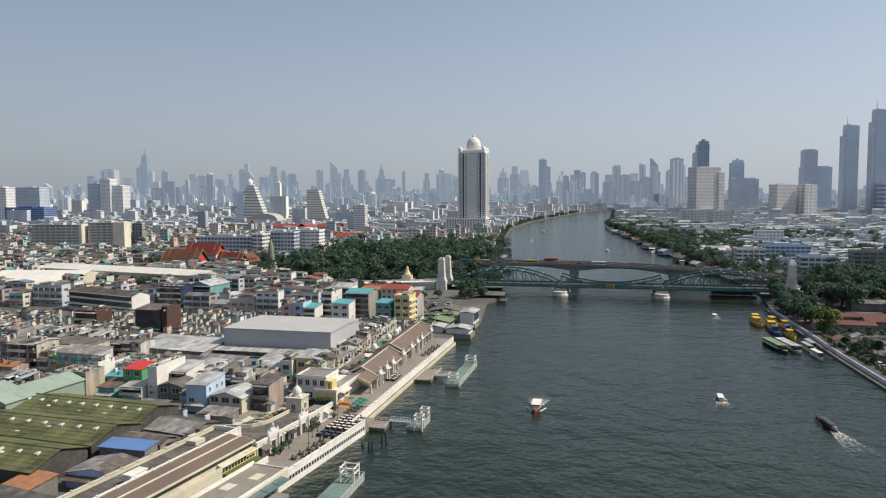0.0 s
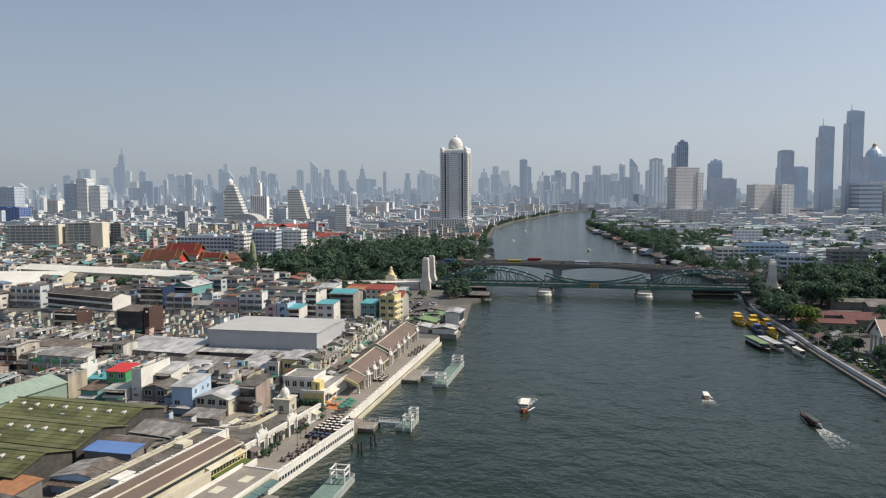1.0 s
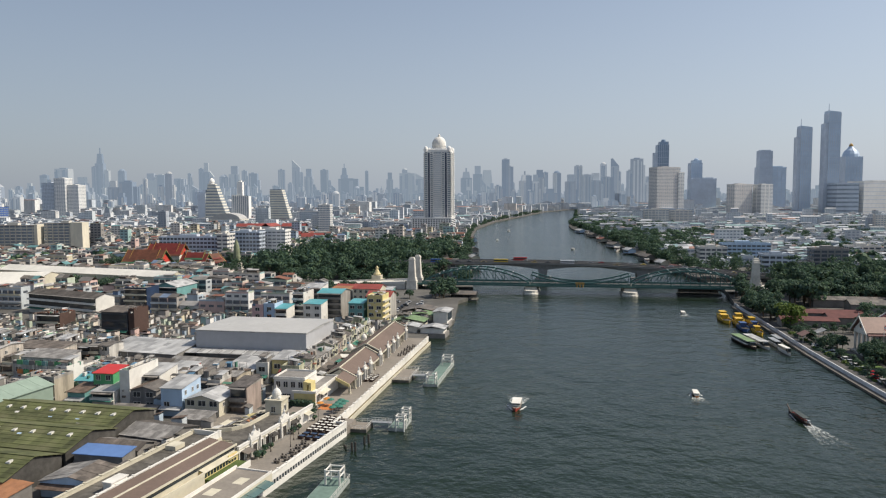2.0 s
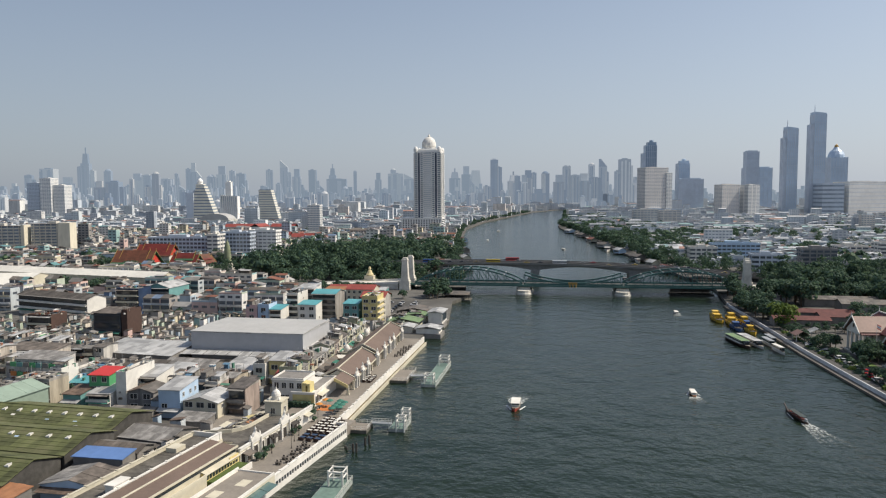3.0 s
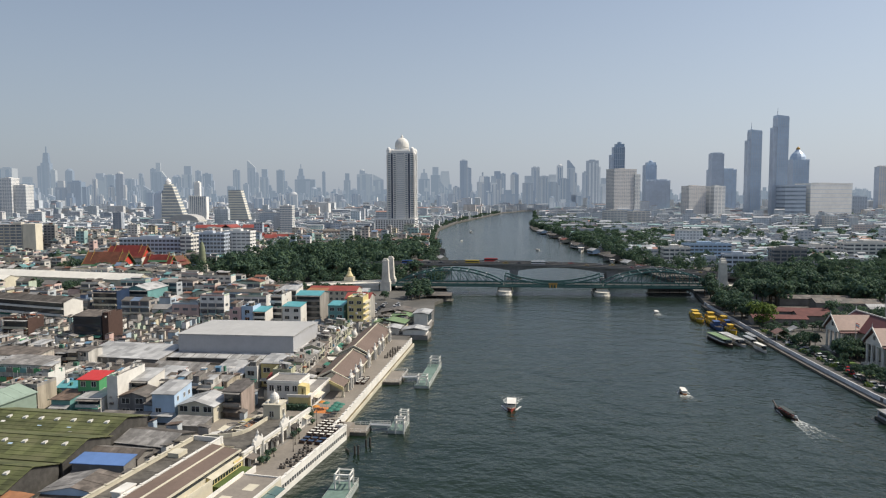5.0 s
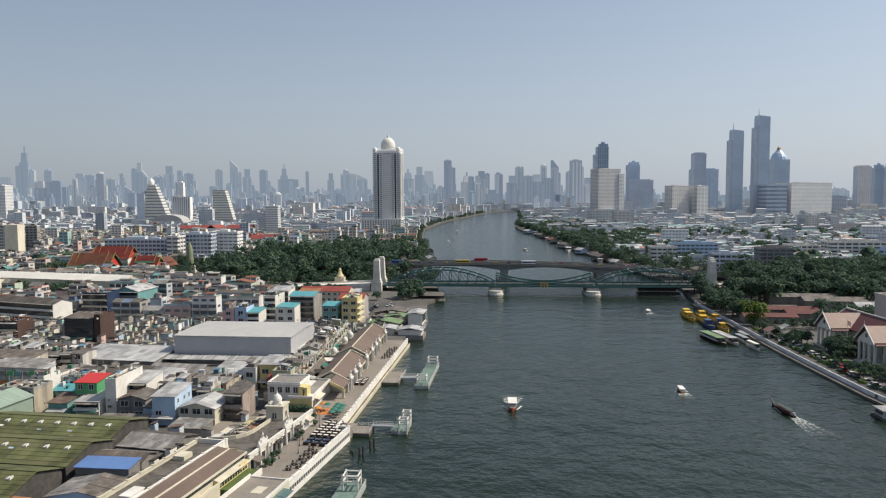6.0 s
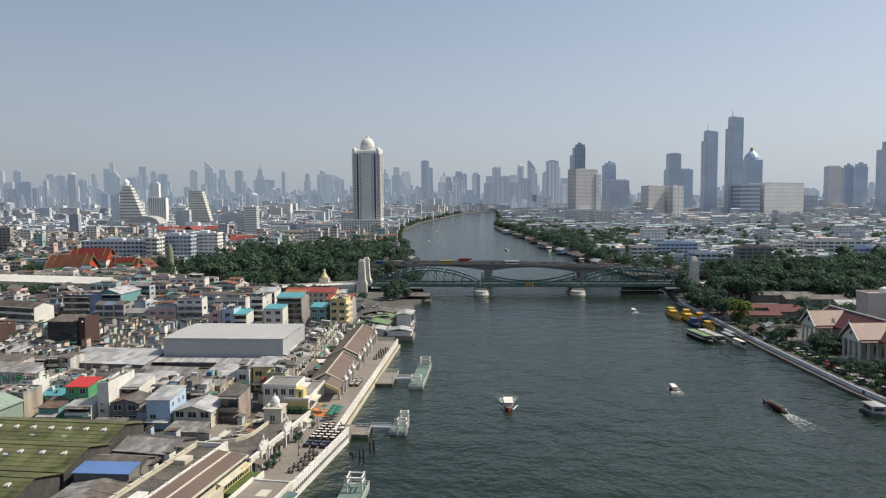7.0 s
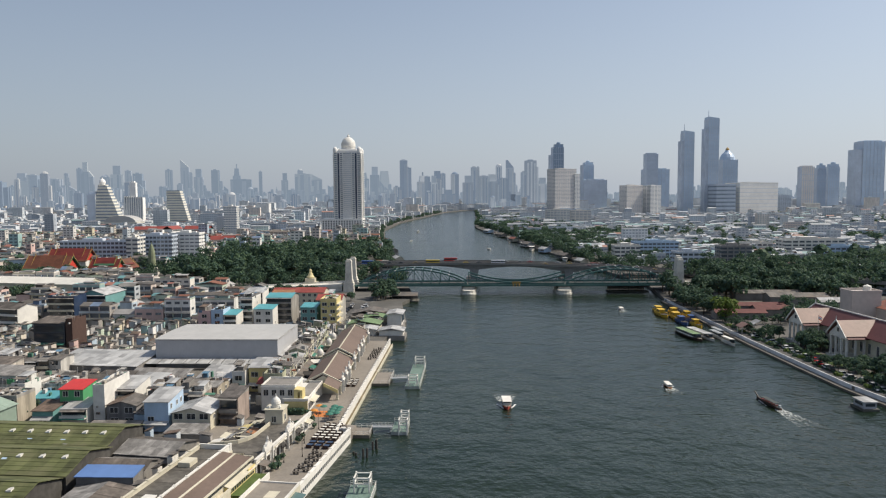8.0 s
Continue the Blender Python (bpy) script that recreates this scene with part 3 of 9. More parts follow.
    part("low_wall", Mesh().box(4.2, 15, 0, 4.5, b, 1.5), WHITE, t)


GRASS_LAWN = mat("lawn", (0.09, 0.13, 0.035), 0.95, vary=0.4, grain=2.5, big=0.3)
near_hall()


def arcade():
    """Single-storey arcade with two white scrolled gables under a roof terrace that narrows in a curve."""
    t = quay_thing("arcade_building", -13, -20, DECK_Z, "cream single-storey arcade with white scrolled gables and stained terrace roof", "building")
    plan = [(0, -13.3), (0, 16.5), (-7.5, 16.5), (-7.5, 3.5), (-8.2, 0.5), (-9.8, -1.8), (-12.5, -3.5), (-16, -4.6), (-16, -8.2), (-4.9, -8.2), (-4.9, -13.3)]
    part("wall", Mesh().prism([(x, y, 0) for x, y in plan], [(x, y, 3.5) for x, y in plan]), CREAM, t, "cream rendered walls")
    inner = [(x * 0.985 - 0.1, y * 0.985 + 0.05) for x, y in plan]
    part("roof_terrace", Mesh().prism([(x, y, 3.5) for x, y in inner], [(x, y, 3.62) for x, y in inner]), STAINED, t, "weathered grey concrete terrace")
    curve = plan[2:9]
    m = Mesh()
    for (xa, ya), (xb, yb) in zip(curve, curve[1:]):
        m.beam((xa, ya, 4.0), (xb, yb, 4.0), 0.35, 1.1)
    part("terrace_wall", m, CREAM, t, "curved cream terrace wall")
    part("parapet", Mesh().box(-0.3, -13.3, 3.5, 0.2, 24.5, 4.15).box(-0.4, -13.3, 4.15, 0.35, 24.5, 4.3).box(-0.3, 16.5, 0, 0.15, 24.5, 3.5), WHITE, t)
    scroll = [(-2.3, 4.2), (-2.3, 4.9), (-1.8, 5.3), (-1.3, 5.2), (-0.9, 5.8), (-0.35, 6.1), (0, 6.6), (0.35, 6.1), (0.9, 5.8), (1.3, 5.2), (1.8, 5.3), (2.3, 4.9), (2.3, 4.2)]
    for y in (-6.2, 8.3):
        m = Mesh().prism([(-0.3, y + u, z) for u, z in scroll], [(0.4, y + u, z) for u, z in scroll])
        for s in (-2.3, 2.0):
            m.box(0, y + s, 0, 0.6, y + s + 0.3, 4.5)
        for s in (-2.1, 0, 2.1):
            m.lathe(0.05, y + s, [(0.2, 4.9 + (1.6 if s == 0 else 0)), (0.32, 5.3 + (1.6 if s == 0 else 0)), (0.06, 6.0 + (1.6 if s == 0 else 0))], 8)
        part("gable", m, WHITE, t, "white scrolled gable with urns")
    # Openings are flat dark panels that carry the inner shade as colour.
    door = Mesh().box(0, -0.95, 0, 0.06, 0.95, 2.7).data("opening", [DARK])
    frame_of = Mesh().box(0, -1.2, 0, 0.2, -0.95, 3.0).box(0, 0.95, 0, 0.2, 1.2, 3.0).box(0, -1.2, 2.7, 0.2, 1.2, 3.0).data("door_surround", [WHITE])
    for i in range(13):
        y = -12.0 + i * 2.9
        o = part("opening", door, None, t, "flat dark panel for a shaded shop opening", at=(0.0, y, 0.05))
        part("door_surround", frame_of, None, t, at=(0.0, y, 0.05))
    m = Mesh().hexa([(0.0, -12.5, 2.9), (2.2, -12.5, 2.3), (2.2, -9, 2.3), (0.0, -9, 2.9), (0.0, -12.5, 3.0), (2.2, -12.5, 2.4), (2.2, -9, 2.4), (0.0, -9, 3.0)])
    part("awning", m, GREY_ROOF, t, "grey awning")
    for y, c in ((1.5, DARK), (12.5, DARK), (20.5, CREAM)):
        m = Mesh().hexa([(0.2, y - 1.6, 2.9), (1.7, y - 1.6, 2.4), (1.7, y + 1.6, 2.4), (0.2, y + 1.6, 2.9), (0.2, y - 1.6, 3.0), (1.7, y - 1.6, 2.5), (1.7, y + 1.6, 2.5), (0.2, y + 1.6, 3.0)])
        part("awning", m, c, t, "small shop awning")


arcade()


def quay_shrub(x, y, z, s, seed):
    p = QUAY @ Vector((x, y, z))
    r = random.Random(seed)
    t = thing("shrub", p.x, p.y, p.z, 0, "dark green clipped shrub in a planter", "shrub", "promenade shrubs")
    part("planter", Mesh().lathe(0, 0, [(0.35 * s, 0), (0.5 * s, 0.4), (0.5 * s, 0.5)], 8), CREAM, t)
    m = Mesh()
    for _ in range(90):
        d = Vector((r.gauss(0, 1), r.gauss(0, 1), r.gauss(0, 0.8))).normalized() * r.uniform(0.4, 1.0) * s
        c = Vector((d.x, d.y, 0.5 + s * 0.8 + d.z * 0.8))
        u = Vector((r.gauss(0, 1), r.gauss(0, 1), r.gauss(0, 1))).normalized() * 0.3 * s
        v = u.orthogonal().normalized() * 0.26 * s
        m.face([tuple(c - u - v), tuple(c + u - v), tuple(c + u + v), tuple(c - u + v)])
    part("foliage", m, LEAF, t)


for i, (x, y, s) in enumerate(((-11.4, -24.0, 0.8), (-11.2, -21.5, 0.7), (-9.8, -27.5, 0.8), (-10.6, -28.8, 0.9), (-11.5, -9.5, 0.9), (-11.6, -6.0, 0.7), (-15.5, -1.5, 1.5), (-16.5, 0.5, 1.3), (-14.6, 1.8, 1.2), (-11.3, 2.5, 0.7))):
    quay_shrub(x, y, DECK_Z, s, 300 + i)


def restaurant():
    t = prom_thing("restaurant_building", -16.2, 55.5, DECK_Z, "white two-storey riverside restaurant with yellow recess and clipped hedge", "restaurant")
    part("wall", Mesh().box(-12, 2, 0, -1.5, 12, 7.2).box(-4.5, -0.5, 0, 2.9, 20.2, 3.9), WHITE, t, "white rendered walls")
    part("stair_block", Mesh().box(-1.5, 0.5, 3.9, -0.3, 4.2, 7.0).box(0.3, 0.5, 3.9, 1.1, 4.2, 6.8).box(-0.3, 0.5, 6.2, 0.3, 4.2, 6.9), YELLOW, t, "yellow stair turret")
    part("yellow_recess", Mesh().box(-4.2, -0.62, 0.3, 2.7, -0.5, 3.6), YELLOW, t, "yellow painted recess")
    part("cornice", Mesh().box(-12.2, 1.8, 7.2, -1.3, 12.2, 7.45).box(-4.7, -0.75, 3.9, 3.1, -0.4, 4.5).box(2.7, -0.4, 3.9, 3.1, 20.4, 4.6).box(-1.4, 20.0, 3.9, 2.7, 20.4, 4.6), WHITE, t, "white moulded cornice")
    part("parapet", Mesh().box(-12, 2, 7.45, -1.5, 2.25, 8.0).box(-12, 11.75, 7.45, -1.5, 12, 8.0).box(-1.75, 2.25, 7.45, -1.5, 11.75, 8.0).box(-12, 2.25, 7.45, -11.75, 11.75, 8.0), WHITE, t)
    part("roof_terrace", Mesh().box(-1.4, 4.4, 3.9, 2.6, 19.9, 4.0).box(-11.7, 2.3, 7.2, -1.8, 11.7, 7.5), CONCRETE, t, "pale concrete roof terrace")
    for x in (-10.5, -8, -5.5, -3):
        part("window", window_data(1.4, 1.8), None, t, at=(x, 1.95, 4.7))
    for x in (-8.5, -7.0):
        part("window", window_data(1.2, 1.8), None, t, at=(x, 1.95, 0.8))
    for y in (1.5, 5, 8.5):
        part("window", window_data(2.2, 2.2), None, t, at=pose(2.92, y, 0.7, 0, 0, 90))
    r2 = random.Random(91)
    m = Mesh()
    for _ in range(420):
        c = Vector((r2.uniform(-5.0, 2.0), r2.uniform(-2.4, -1.0), r2.uniform(0.1, 1.9)))
        u = Vector((r2.gauss(0, 1), r2.gauss(0, 1), r2.gauss(0, 1))).normalized() * 0.22
        v = u.orthogonal().normalized() * 0.18
        m.face([tuple(c - u - v), tuple(c + u - v), tuple(c + u + v), tuple(c - u + v)])
    m.box(-4.9, -2.2, 0, 1.9, -1.1, 1.7)
    hedge = prom_thing("hedge", -16.2, 55.5, DECK_Z, "dark green clipped hedge before the restaurant", "hedge")
    part("foliage", m, LEAF, hedge)
    part("corner_pier", Mesh().box(2.3, -0.75, 0, 2.95, -0.5, 3.9), YELLOW, t, "yellow corner pier")
    m = Mesh().hexa([(2.6, 2, 3.2), (4.6, 2, 2.7), (4.6, 9, 2.7), (2.6, 9, 3.2), (2.6, 2, 3.3), (4.6, 2, 2.8), (4.6, 9, 2.8), (2.6, 9, 3.3)])
    part("canopy", m, CREAM, t, "cream fabric canopy")


restaurant()


def dome_kiosk(x, y, z, s, wide=1.0, group="white domed pavilions"):
    t = thing("domed_pavilion", x, y, z, PROM_YAW, "small square pavilion with a ribbed white dome", "pavilion", group)
    m = Mesh().box(-2.4 * s * wide, -2.4 * s * wide, 0, 2.4 * s * wide, 2.4 * s * wide, 5.2 * s).box(-2.7 * s * wide, -2.7 * s * wide, 5.2 * s, 2.7 * s * wide, 2.7 * s * wide, 5.7 * s)
    part("body", m, CREAM, t, "grey-cream plaster body")
    m = Mesh().lathe(0, 0, [(1.7 * s, 5.7 * s), (1.7 * s, 6.9 * s), (1.9 * s, 7.1 * s), (1.75 * s, 8.0 * s), (1.3 * s, 8.9 * s), (0.6 * s, 9.5 * s), (0.25 * s, 9.8 * s), (0.15 * s, 10.6 * s), (0.02, 11 * s)], 14)
    part("dome", m, WHITE, t, "white plastered dome with finial")
    for sx in (-1, 1):
        m = Mesh().lathe(2.0 * s * sx, -2.0 * s, [(0.35 * s, 5.7 * s), (0.5 * s, 6.2 * s), (0.1 * s, 6.8 * s)], 8)
        part("urn", m, WHITE, t)
    for k, yaw in enumerate((0, 90)):
        part("window", window_data(1.2, 1.6), None, t, at=pose(0, -2.45 * s * wide, 0.8 * s) if yaw == 0 else pose(2.45 * s * wide, 0, 0.8 * s, 0, 0, 90))


kp = QUAY @ Vector((-20.0, -3.6, 0))
dome_kiosk(kp.x, kp.y, DECK_Z + 3.6, 0.72, 1.4)
for sy in (5, 26, 38):
    p = LANE @ Vector((-8.2, sy, LAND))
    dome_kiosk(p.x, p.y, LAND, 0.7)


TINTED_PANE = mat("green_tinted_pane", (0.09, 0.15, 0.14), 0.15, vary=0.3, grain=0.5, bump=0.02, spec=0.6)
# beige roof terrace over the lower quay, with a glass canopy above the landing
t = quay_thing("river_terrace", 0, -66, 0, "beige roof terrace with white parapet and glass canopy over the landing", "terrace")
part("slab", Mesh().box(-9, -28, 2.0, 0.4, 26, 4.5), CREAM, t)
part("floor", Mesh().box(-8.7, -28, 4.5, 0.1, 25.7, 4.58), DECK, t, "worn beige terrace floor")
for i in range(7):
    part("floor_patch", Mesh().box(-7.5 + (i * 37 % 5) * 1.3, -24 + i * 7, 4.58, -5.0 + (i * 37 % 5) * 1.3, -20.5 + i * 7, 4.6), CREAM, t, "pale repaired patch")
part("parapet", Mesh().box(0.1, -28, 4.5, 0.4, 26, 5.1).box(-9, 25.7, 4.5, 0.1, 26, 4.9).box(-9.2, -28, 4.5, -8.9, 26, 5.3), WHITE, t)
for i in range(12):
    x0 = -27 + i * 4.2
    part("glass_canopy", Mesh().hexa([(0.4, x0, 3.9), (2.8, x0, 3.5), (2.8, x0 + 4.0, 3.5), (0.4, x0 + 4.0, 3.9), (0.4, x0, 3.98), (2.8, x0, 3.58), (2.8, x0 + 4.0, 3.58), (0.4, x0 + 4.0, 3.98)]), TINTED_PANE, t, "green-tinted canopy pane")
part("landing", Mesh().box(0.4, -28, -2, 4.5, 20, 1.6), CONCRETE, t, "concrete landing")


HULL_PALE = mat("pale_hull_paint", (0.36, 0.39, 0.37), 0.7, vary=0.3, grain=0.8, big=0.2, streak=0.3)
PONTOON_DECK = mat("worn_green_deck", (0.14, 0.21, 0.18), 0.8, vary=0.3, grain=0.8, big=0.2)


def pontoon(x0, y0, x1, y1, gates, label, hull=None, floor=None):
    """A floating pontoon with railings and white gallows frames. Local promenade coordinates."""
    cx, cy = (x0 + x1) / 2, (y0 + y1) / 2
    t = prom_thing("pontoon", cx, cy, 0, label, "pontoon", "river pontoons")
    w, d = (x1 - x0) / 2, (y1 - y0) / 2
    part("hull", Mesh().box(-w, -d, -1.0, w, d, 0.9), hull or HULL_PALE, t, "weathered hull")
    part("floor", Mesh().box(-w + 0.15, -d + 0.15, 0.9, w - 0.15, d - 0.15, 1.0), floor or PONTOON_DECK, t, "worn deck")
    rail = Mesh()
    for xa, ya, xb, yb in ((-w, -d, w, -d), (w, -d, w, d), (w, d, -w, d)):
        for z in (1.5, 2.0):
            rail.beam((xa, ya, z), (xb, yb, z), 0.07)
        n = max(2, int(math.hypot(xb - xa, yb - ya) / 1.5))
        for i in range(n + 1):
            k = i / n
            rail.beam((xa + (xb - xa) * k, ya + (yb - ya) * k, 0.9), (xa + (xb - xa) * k, ya + (yb - ya) * k, 2.05), 0.08)
    part("railing", rail, WHITE, t, "white steel railing")
    for gx, gy, s in gates:
        g = Mesh()
        for sx in (-s, s):
            for sy in (-s, s):
                g.beam((gx + sx, gy + sy, -1), (gx + sx, gy + sy, 4.6), 0.35)
        for z in (3.0, 4.3):
            for a, b in (((-s, -s), (s, -s)), ((s, -s), (s, s)), ((s, s), (-s, s)), ((-s, s), (-s, -s))):
                g.beam((gx + a[0], gy + a[1], z), (gx + b[0], gy + b[1], z), 0.25)
        part("mooring_frame", g, WHITE, t, "white steel mooring frame")
    return t


def gangway(x0, y0, x1, y1, w, z0, z1):
    cx, cy = (x0 + x1) / 2, (y0 + y1) / 2
    t = prom_thing("gangway", cx, cy, 0, "grey steel gangway with white railings", "gangway", "gangways")
    ax, ay = (x1 - x0) / 2, (y1 - y0) / 2
    part("walkway", Mesh().beam((-ax, -ay, z0), (ax, ay, z1), w, 0.25), STEEL, t)
    ln = math.hypot(ax, ay)
    nx, ny = -ay / ln * w / 2, ax / ln * w / 2
    for sg in (-1, 1):
        m = Mesh()
        for h in (0.5, 1.0):
            m.beam((-ax + nx * sg, -ay + ny * sg, z0 + h), (ax + nx * sg, ay + ny * sg, z1 + h), 0.07)
        for i in range(7):
            k = i / 3 - 1
            zz = z0 + (z1 - z0) * i / 6
            m.beam((ax * k + nx * sg, ay * k + ny * sg, zz), (ax * k + nx * sg, ay * k + ny * sg, zz + 1.0), 0.07)
        part("railing", m, WHITE, t)


pontoon(13.3, 43.5, 17.8, 53.0, ((1.2, -3.6, 1.2), (1.0, 3.4, 1.1)), "floating pier pontoon with white mooring frames")
gangway(7.6, 46.0, 13.3, 47.5, 1.8, 1.6, 1.1)
pontoon(2.6, 40.5, 7.6, 47.2, (), "small landing stage with white railing", EMBANK, DECK)
pontoon(12.6, 92.0, 17.8, 125.0, ((0.0, -14.5, 1.6), (0.4, 14.0, 1.8)), "long green pontoon with white mooring frames")
gangway(6.5, 101.0, 12.6, 104.0, 2.4, 1.6, 1.1)
pontoon(0.3, 95.5, 6.5, 112.0, (), "grey landing stage with white railing", EMBANK, DECK)
pontoon(8.3, -22.0, 14.3, 6.0, ((0.3, 11.2, 1.7),), "green floating pontoon with white mooring frame")


def mooring_pile(x, y, h, lean):
    p = pose(-30, 161.5, 0, 0, 0, -12.8) @ Vector((x, y, 0))
    t = thing("mooring_pile", p.x, p.y, -1.5, 0, "dark weathered timber mooring pile", "pile", "mooring piles")
    part("post", Mesh().lathe(0, 0, [(0.28, 0), (0.28, h + 1.4), (0.2, h + 1.5)], 8), DARK, t, at=pose(0, 0, 0, lean, lean * 0.5))


for x, y, h, lean in ((6.5, 32.0, 2.2, 2), (7.6, 32.6, 2.5, -2), (7.2, 33.8, 2.0, 3), (4.6, 26.5, 2.2, 0), (5.6, 26.0, 2.6, 2), (2.6, 27.5, 0.8, 0), (1.8, 29, 0.6, 0)):
    mooring_pile(x, y, h, lean)


BROWN_SEAT = mat("brown_rattan_seat", (0.06, 0.035, 0.028), 0.8, vary=0.3, grain=2.0)


def table_set(x, y, cloth, label, sx=0.6, sy=0.42):
    p = QUAY @ Vector((x, y, DECK_Z))
    t = thing("dining_table", p.x, p.y, p.z, QUAY_YAW, label, "table", "terrace dining tables")
    part("tabletop", Mesh().box(-sx, -sy, 0.70, sx, sy, 0.75), cloth, t)
    part("cloth", Mesh().box(-sx - 0.02, -sy - 0.02, 0.45, sx + 0.02, -sy, 0.75).box(-sx - 0.02, sy, 0.45, sx + 0.02, sy + 0.02, 0.75).box(-sx, -sy, 0.75, sx, sy, 0.76), cloth, t)
    for ex in (-sx + 0.08, sx - 0.08):
        for ey in (-sy + 0.06, sy - 0.06):
            part("leg", Mesh().box(ex - 0.03, ey - 0.03, 0, ex + 0.03, ey + 0.03, 0.70), DARK, t)
    for sg in (-1, 1):
        m = Mesh().box(-sx, sg * (sy + 0.33) - 0.22, 0.05, sx, sg * (sy + 0.33) + 0.22, 0.46).box(-sx, sg * (sy + 0.54) - 0.04, 0.46, sx, sg * (sy + 0.54) + 0.04, 0.92)
        part("bench", m, BROWN_SEAT, t, "dark brown seats")
    return t


def copy_prom(ob, x, y, z=DECK_Z):
    return copy_thing(ob, PROM @ Matrix.Translation((x, y, z)))


def copy_quay(ob, x, y, turn=0.0):
    return copy_thing(ob, QUAY @ Matrix.Translation((x, y, DECK_Z)) @ pose(0, 0, 0, 0, 0, turn))


r = random.Random(21)
white_set = table_set(-8.2, 4.6, WHITE, "white-clothed terrace table with dark brown seats")
for i in range(4):
    for j in range(6):
        if (i or j) and not (i == 3 and j == 0):
            copy_quay(white_set, -8.2 + i * 1.85 + r.uniform(-0.1, 0.1), 4.6 - j * 2.15 + r.uniform(-0.1, 0.1), r.uniform(-4, 4))
BLUE_CLOTH = mat("navy_canvas", (0.03, 0.06, 0.12), 0.8, vary=0.2, grain=1.5)
GREEN_CLOTH = mat("green_canvas", (0.04, 0.16, 0.12), 0.8, vary=0.2, grain=1.5)
ORANGE_CLOTH = mat("orange_canvas", (0.55, 0.22, 0.04), 0.8, vary=0.2, grain=1.5)
blue_set = table_set(-7.4, -9.6, BLUE_CLOTH, "navy-clothed terrace table with dark seats", 0.75, 0.6)
for i in range(3):
    for j in range(2):
        if i or j:
            copy_quay(blue_set, -7.4 + i * 2.3 + r.uniform(-0.1, 0.1), -9.6 - j * 2.4 + r.uniform(-0.1, 0.1), r.uniform(-4, 4))
FOLDED = mat("grey_brown_folded_furniture", (0.13, 0.115, 0.10), 0.8, vary=0.3, grain=2.0)
folded = quay_thing("folded_table", -4.4, -30, DECK_Z, "grey-brown folded terrace table with stacked chairs", "table", "folded terrace tables")
part("tabletop", Mesh().box(-0.8, -0.35, 0.6, 0.8, 0.35, 0.68), FOLDED, folded)
part("stacked_chair", Mesh().box(-0.7, -0.3, 0, -0.2, 0.3, 0.6).box(-0.7, 0.25, 0.6, -0.25, 0.32, 1.1), FOLDED, folded)
part("stacked_chair", Mesh().box(0.2, -0.3, 0, 0.7, 0.3, 0.6).box(0.25, 0.25, 0.6, 0.7, 0.32, 1.0), FOLDED, folded)
for i in range(1, 9):
    copy_quay(folded, -4.4 + (i % 2) * 1.6 + r.uniform(-0.3, 0.3), -30 + i * 1.7, r.uniform(-8, 8))
for i in range(8):
    copy_thing(white_set, PROM @ pose(-6.4 + (i % 2) * 1.9, 86 + (i // 2) * 2.0, DECK_Z, 0, 0, r.uniform(-4, 4)))
for i in range(8):
    copy_prom(folded, -5.0 + (i % 2) * 1.7, 126 + i * 2.6)
part("terracotta_floor", Mesh().box(-11.5, 51.5, DECK_Z, -6.2, 57.5, DECK_Z + 0.03), ORANGE_PANEL, bpy.data.objects["promenade"], "orange terracotta floor patch")


def lamp_post(x, y):
    p = QUAY @ Vector((x, y, DECK_Z))
    t = thing("lamp_post", p.x, p.y, p.z, 0, "slim dark iron lamp post with two lanterns", "lamp post", "promenade lamp posts")
    part("pole", Mesh().lathe(0, 0, [(0.18, 0), (0.12, 0.5), (0.06, 0.7), (0.05, 4.4)], 8), DARK, t)
    part("arm", Mesh().beam((-0.5, 0, 4.1), (0.5, 0, 4.1), 0.07), DARK, t)
    for sx in (-0.5, 0.5):
        part("lantern", Mesh().lathe(sx, 0, [(0.05, 4.1), (0.2, 4.3), (0.16, 4.6), (0.02, 4.75)], 6), DARK, t)


for x, y in ((-6.9, -19.0), (-9.8, -9.6), (-8.8, -14.0), (-9.9, 2.0), (-10.0, -23.5)):
    lamp_post(x, y)


def parasol(x, y, cloth, label):
    t = prom_thing("parasol", x, y, DECK_Z, label, "parasol", "terrace parasols")
    part("pole", Mesh().lathe(0, 0, [(0.04, 0), (0.04, 2.5)], 6), STEEL, t)
    part("canopy", Mesh().lathe(0, 0, [(1.2, 2.0), (1.2, 2.05), (0.65, 2.35), (0.05, 2.55)], 8), cloth, t)
    part("base", Mesh().lathe(0, 0, [(0.35, 0), (0.35, 0.1), (0.1, 0.15)], 8), CONCRETE, t)
    return t


for cloth, word, spots in ((GREEN_CLOTH, "green", [(-5.2 + (i % 2) * 1.8, 48 + i * 1.3) for i in range(7)] + [(-8.5, 55.5)]), (ORANGE_CLOTH, "orange", [(-10.5, 51.5), (-10.0, 56.2)])):
    first = parasol(*spots[0], cloth, f"{word} canvas parasol on the promenade")
    for x, y in spots[1:]:
        copy_prom(first, x, y)

# ---- the two bridges ----
BR_YAW = -14.5
BR = pose(86.6, 478, 0, 0, 0, BR_YAW)               # local x along the deck from the left river pier, local y across it


def br_thing(name, x, y, z, label, category, group=""):
    p = BR @ Vector((x, y, z))
    return thing(name, p.x, p.y, p.z, BR_YAW, label, category, group)


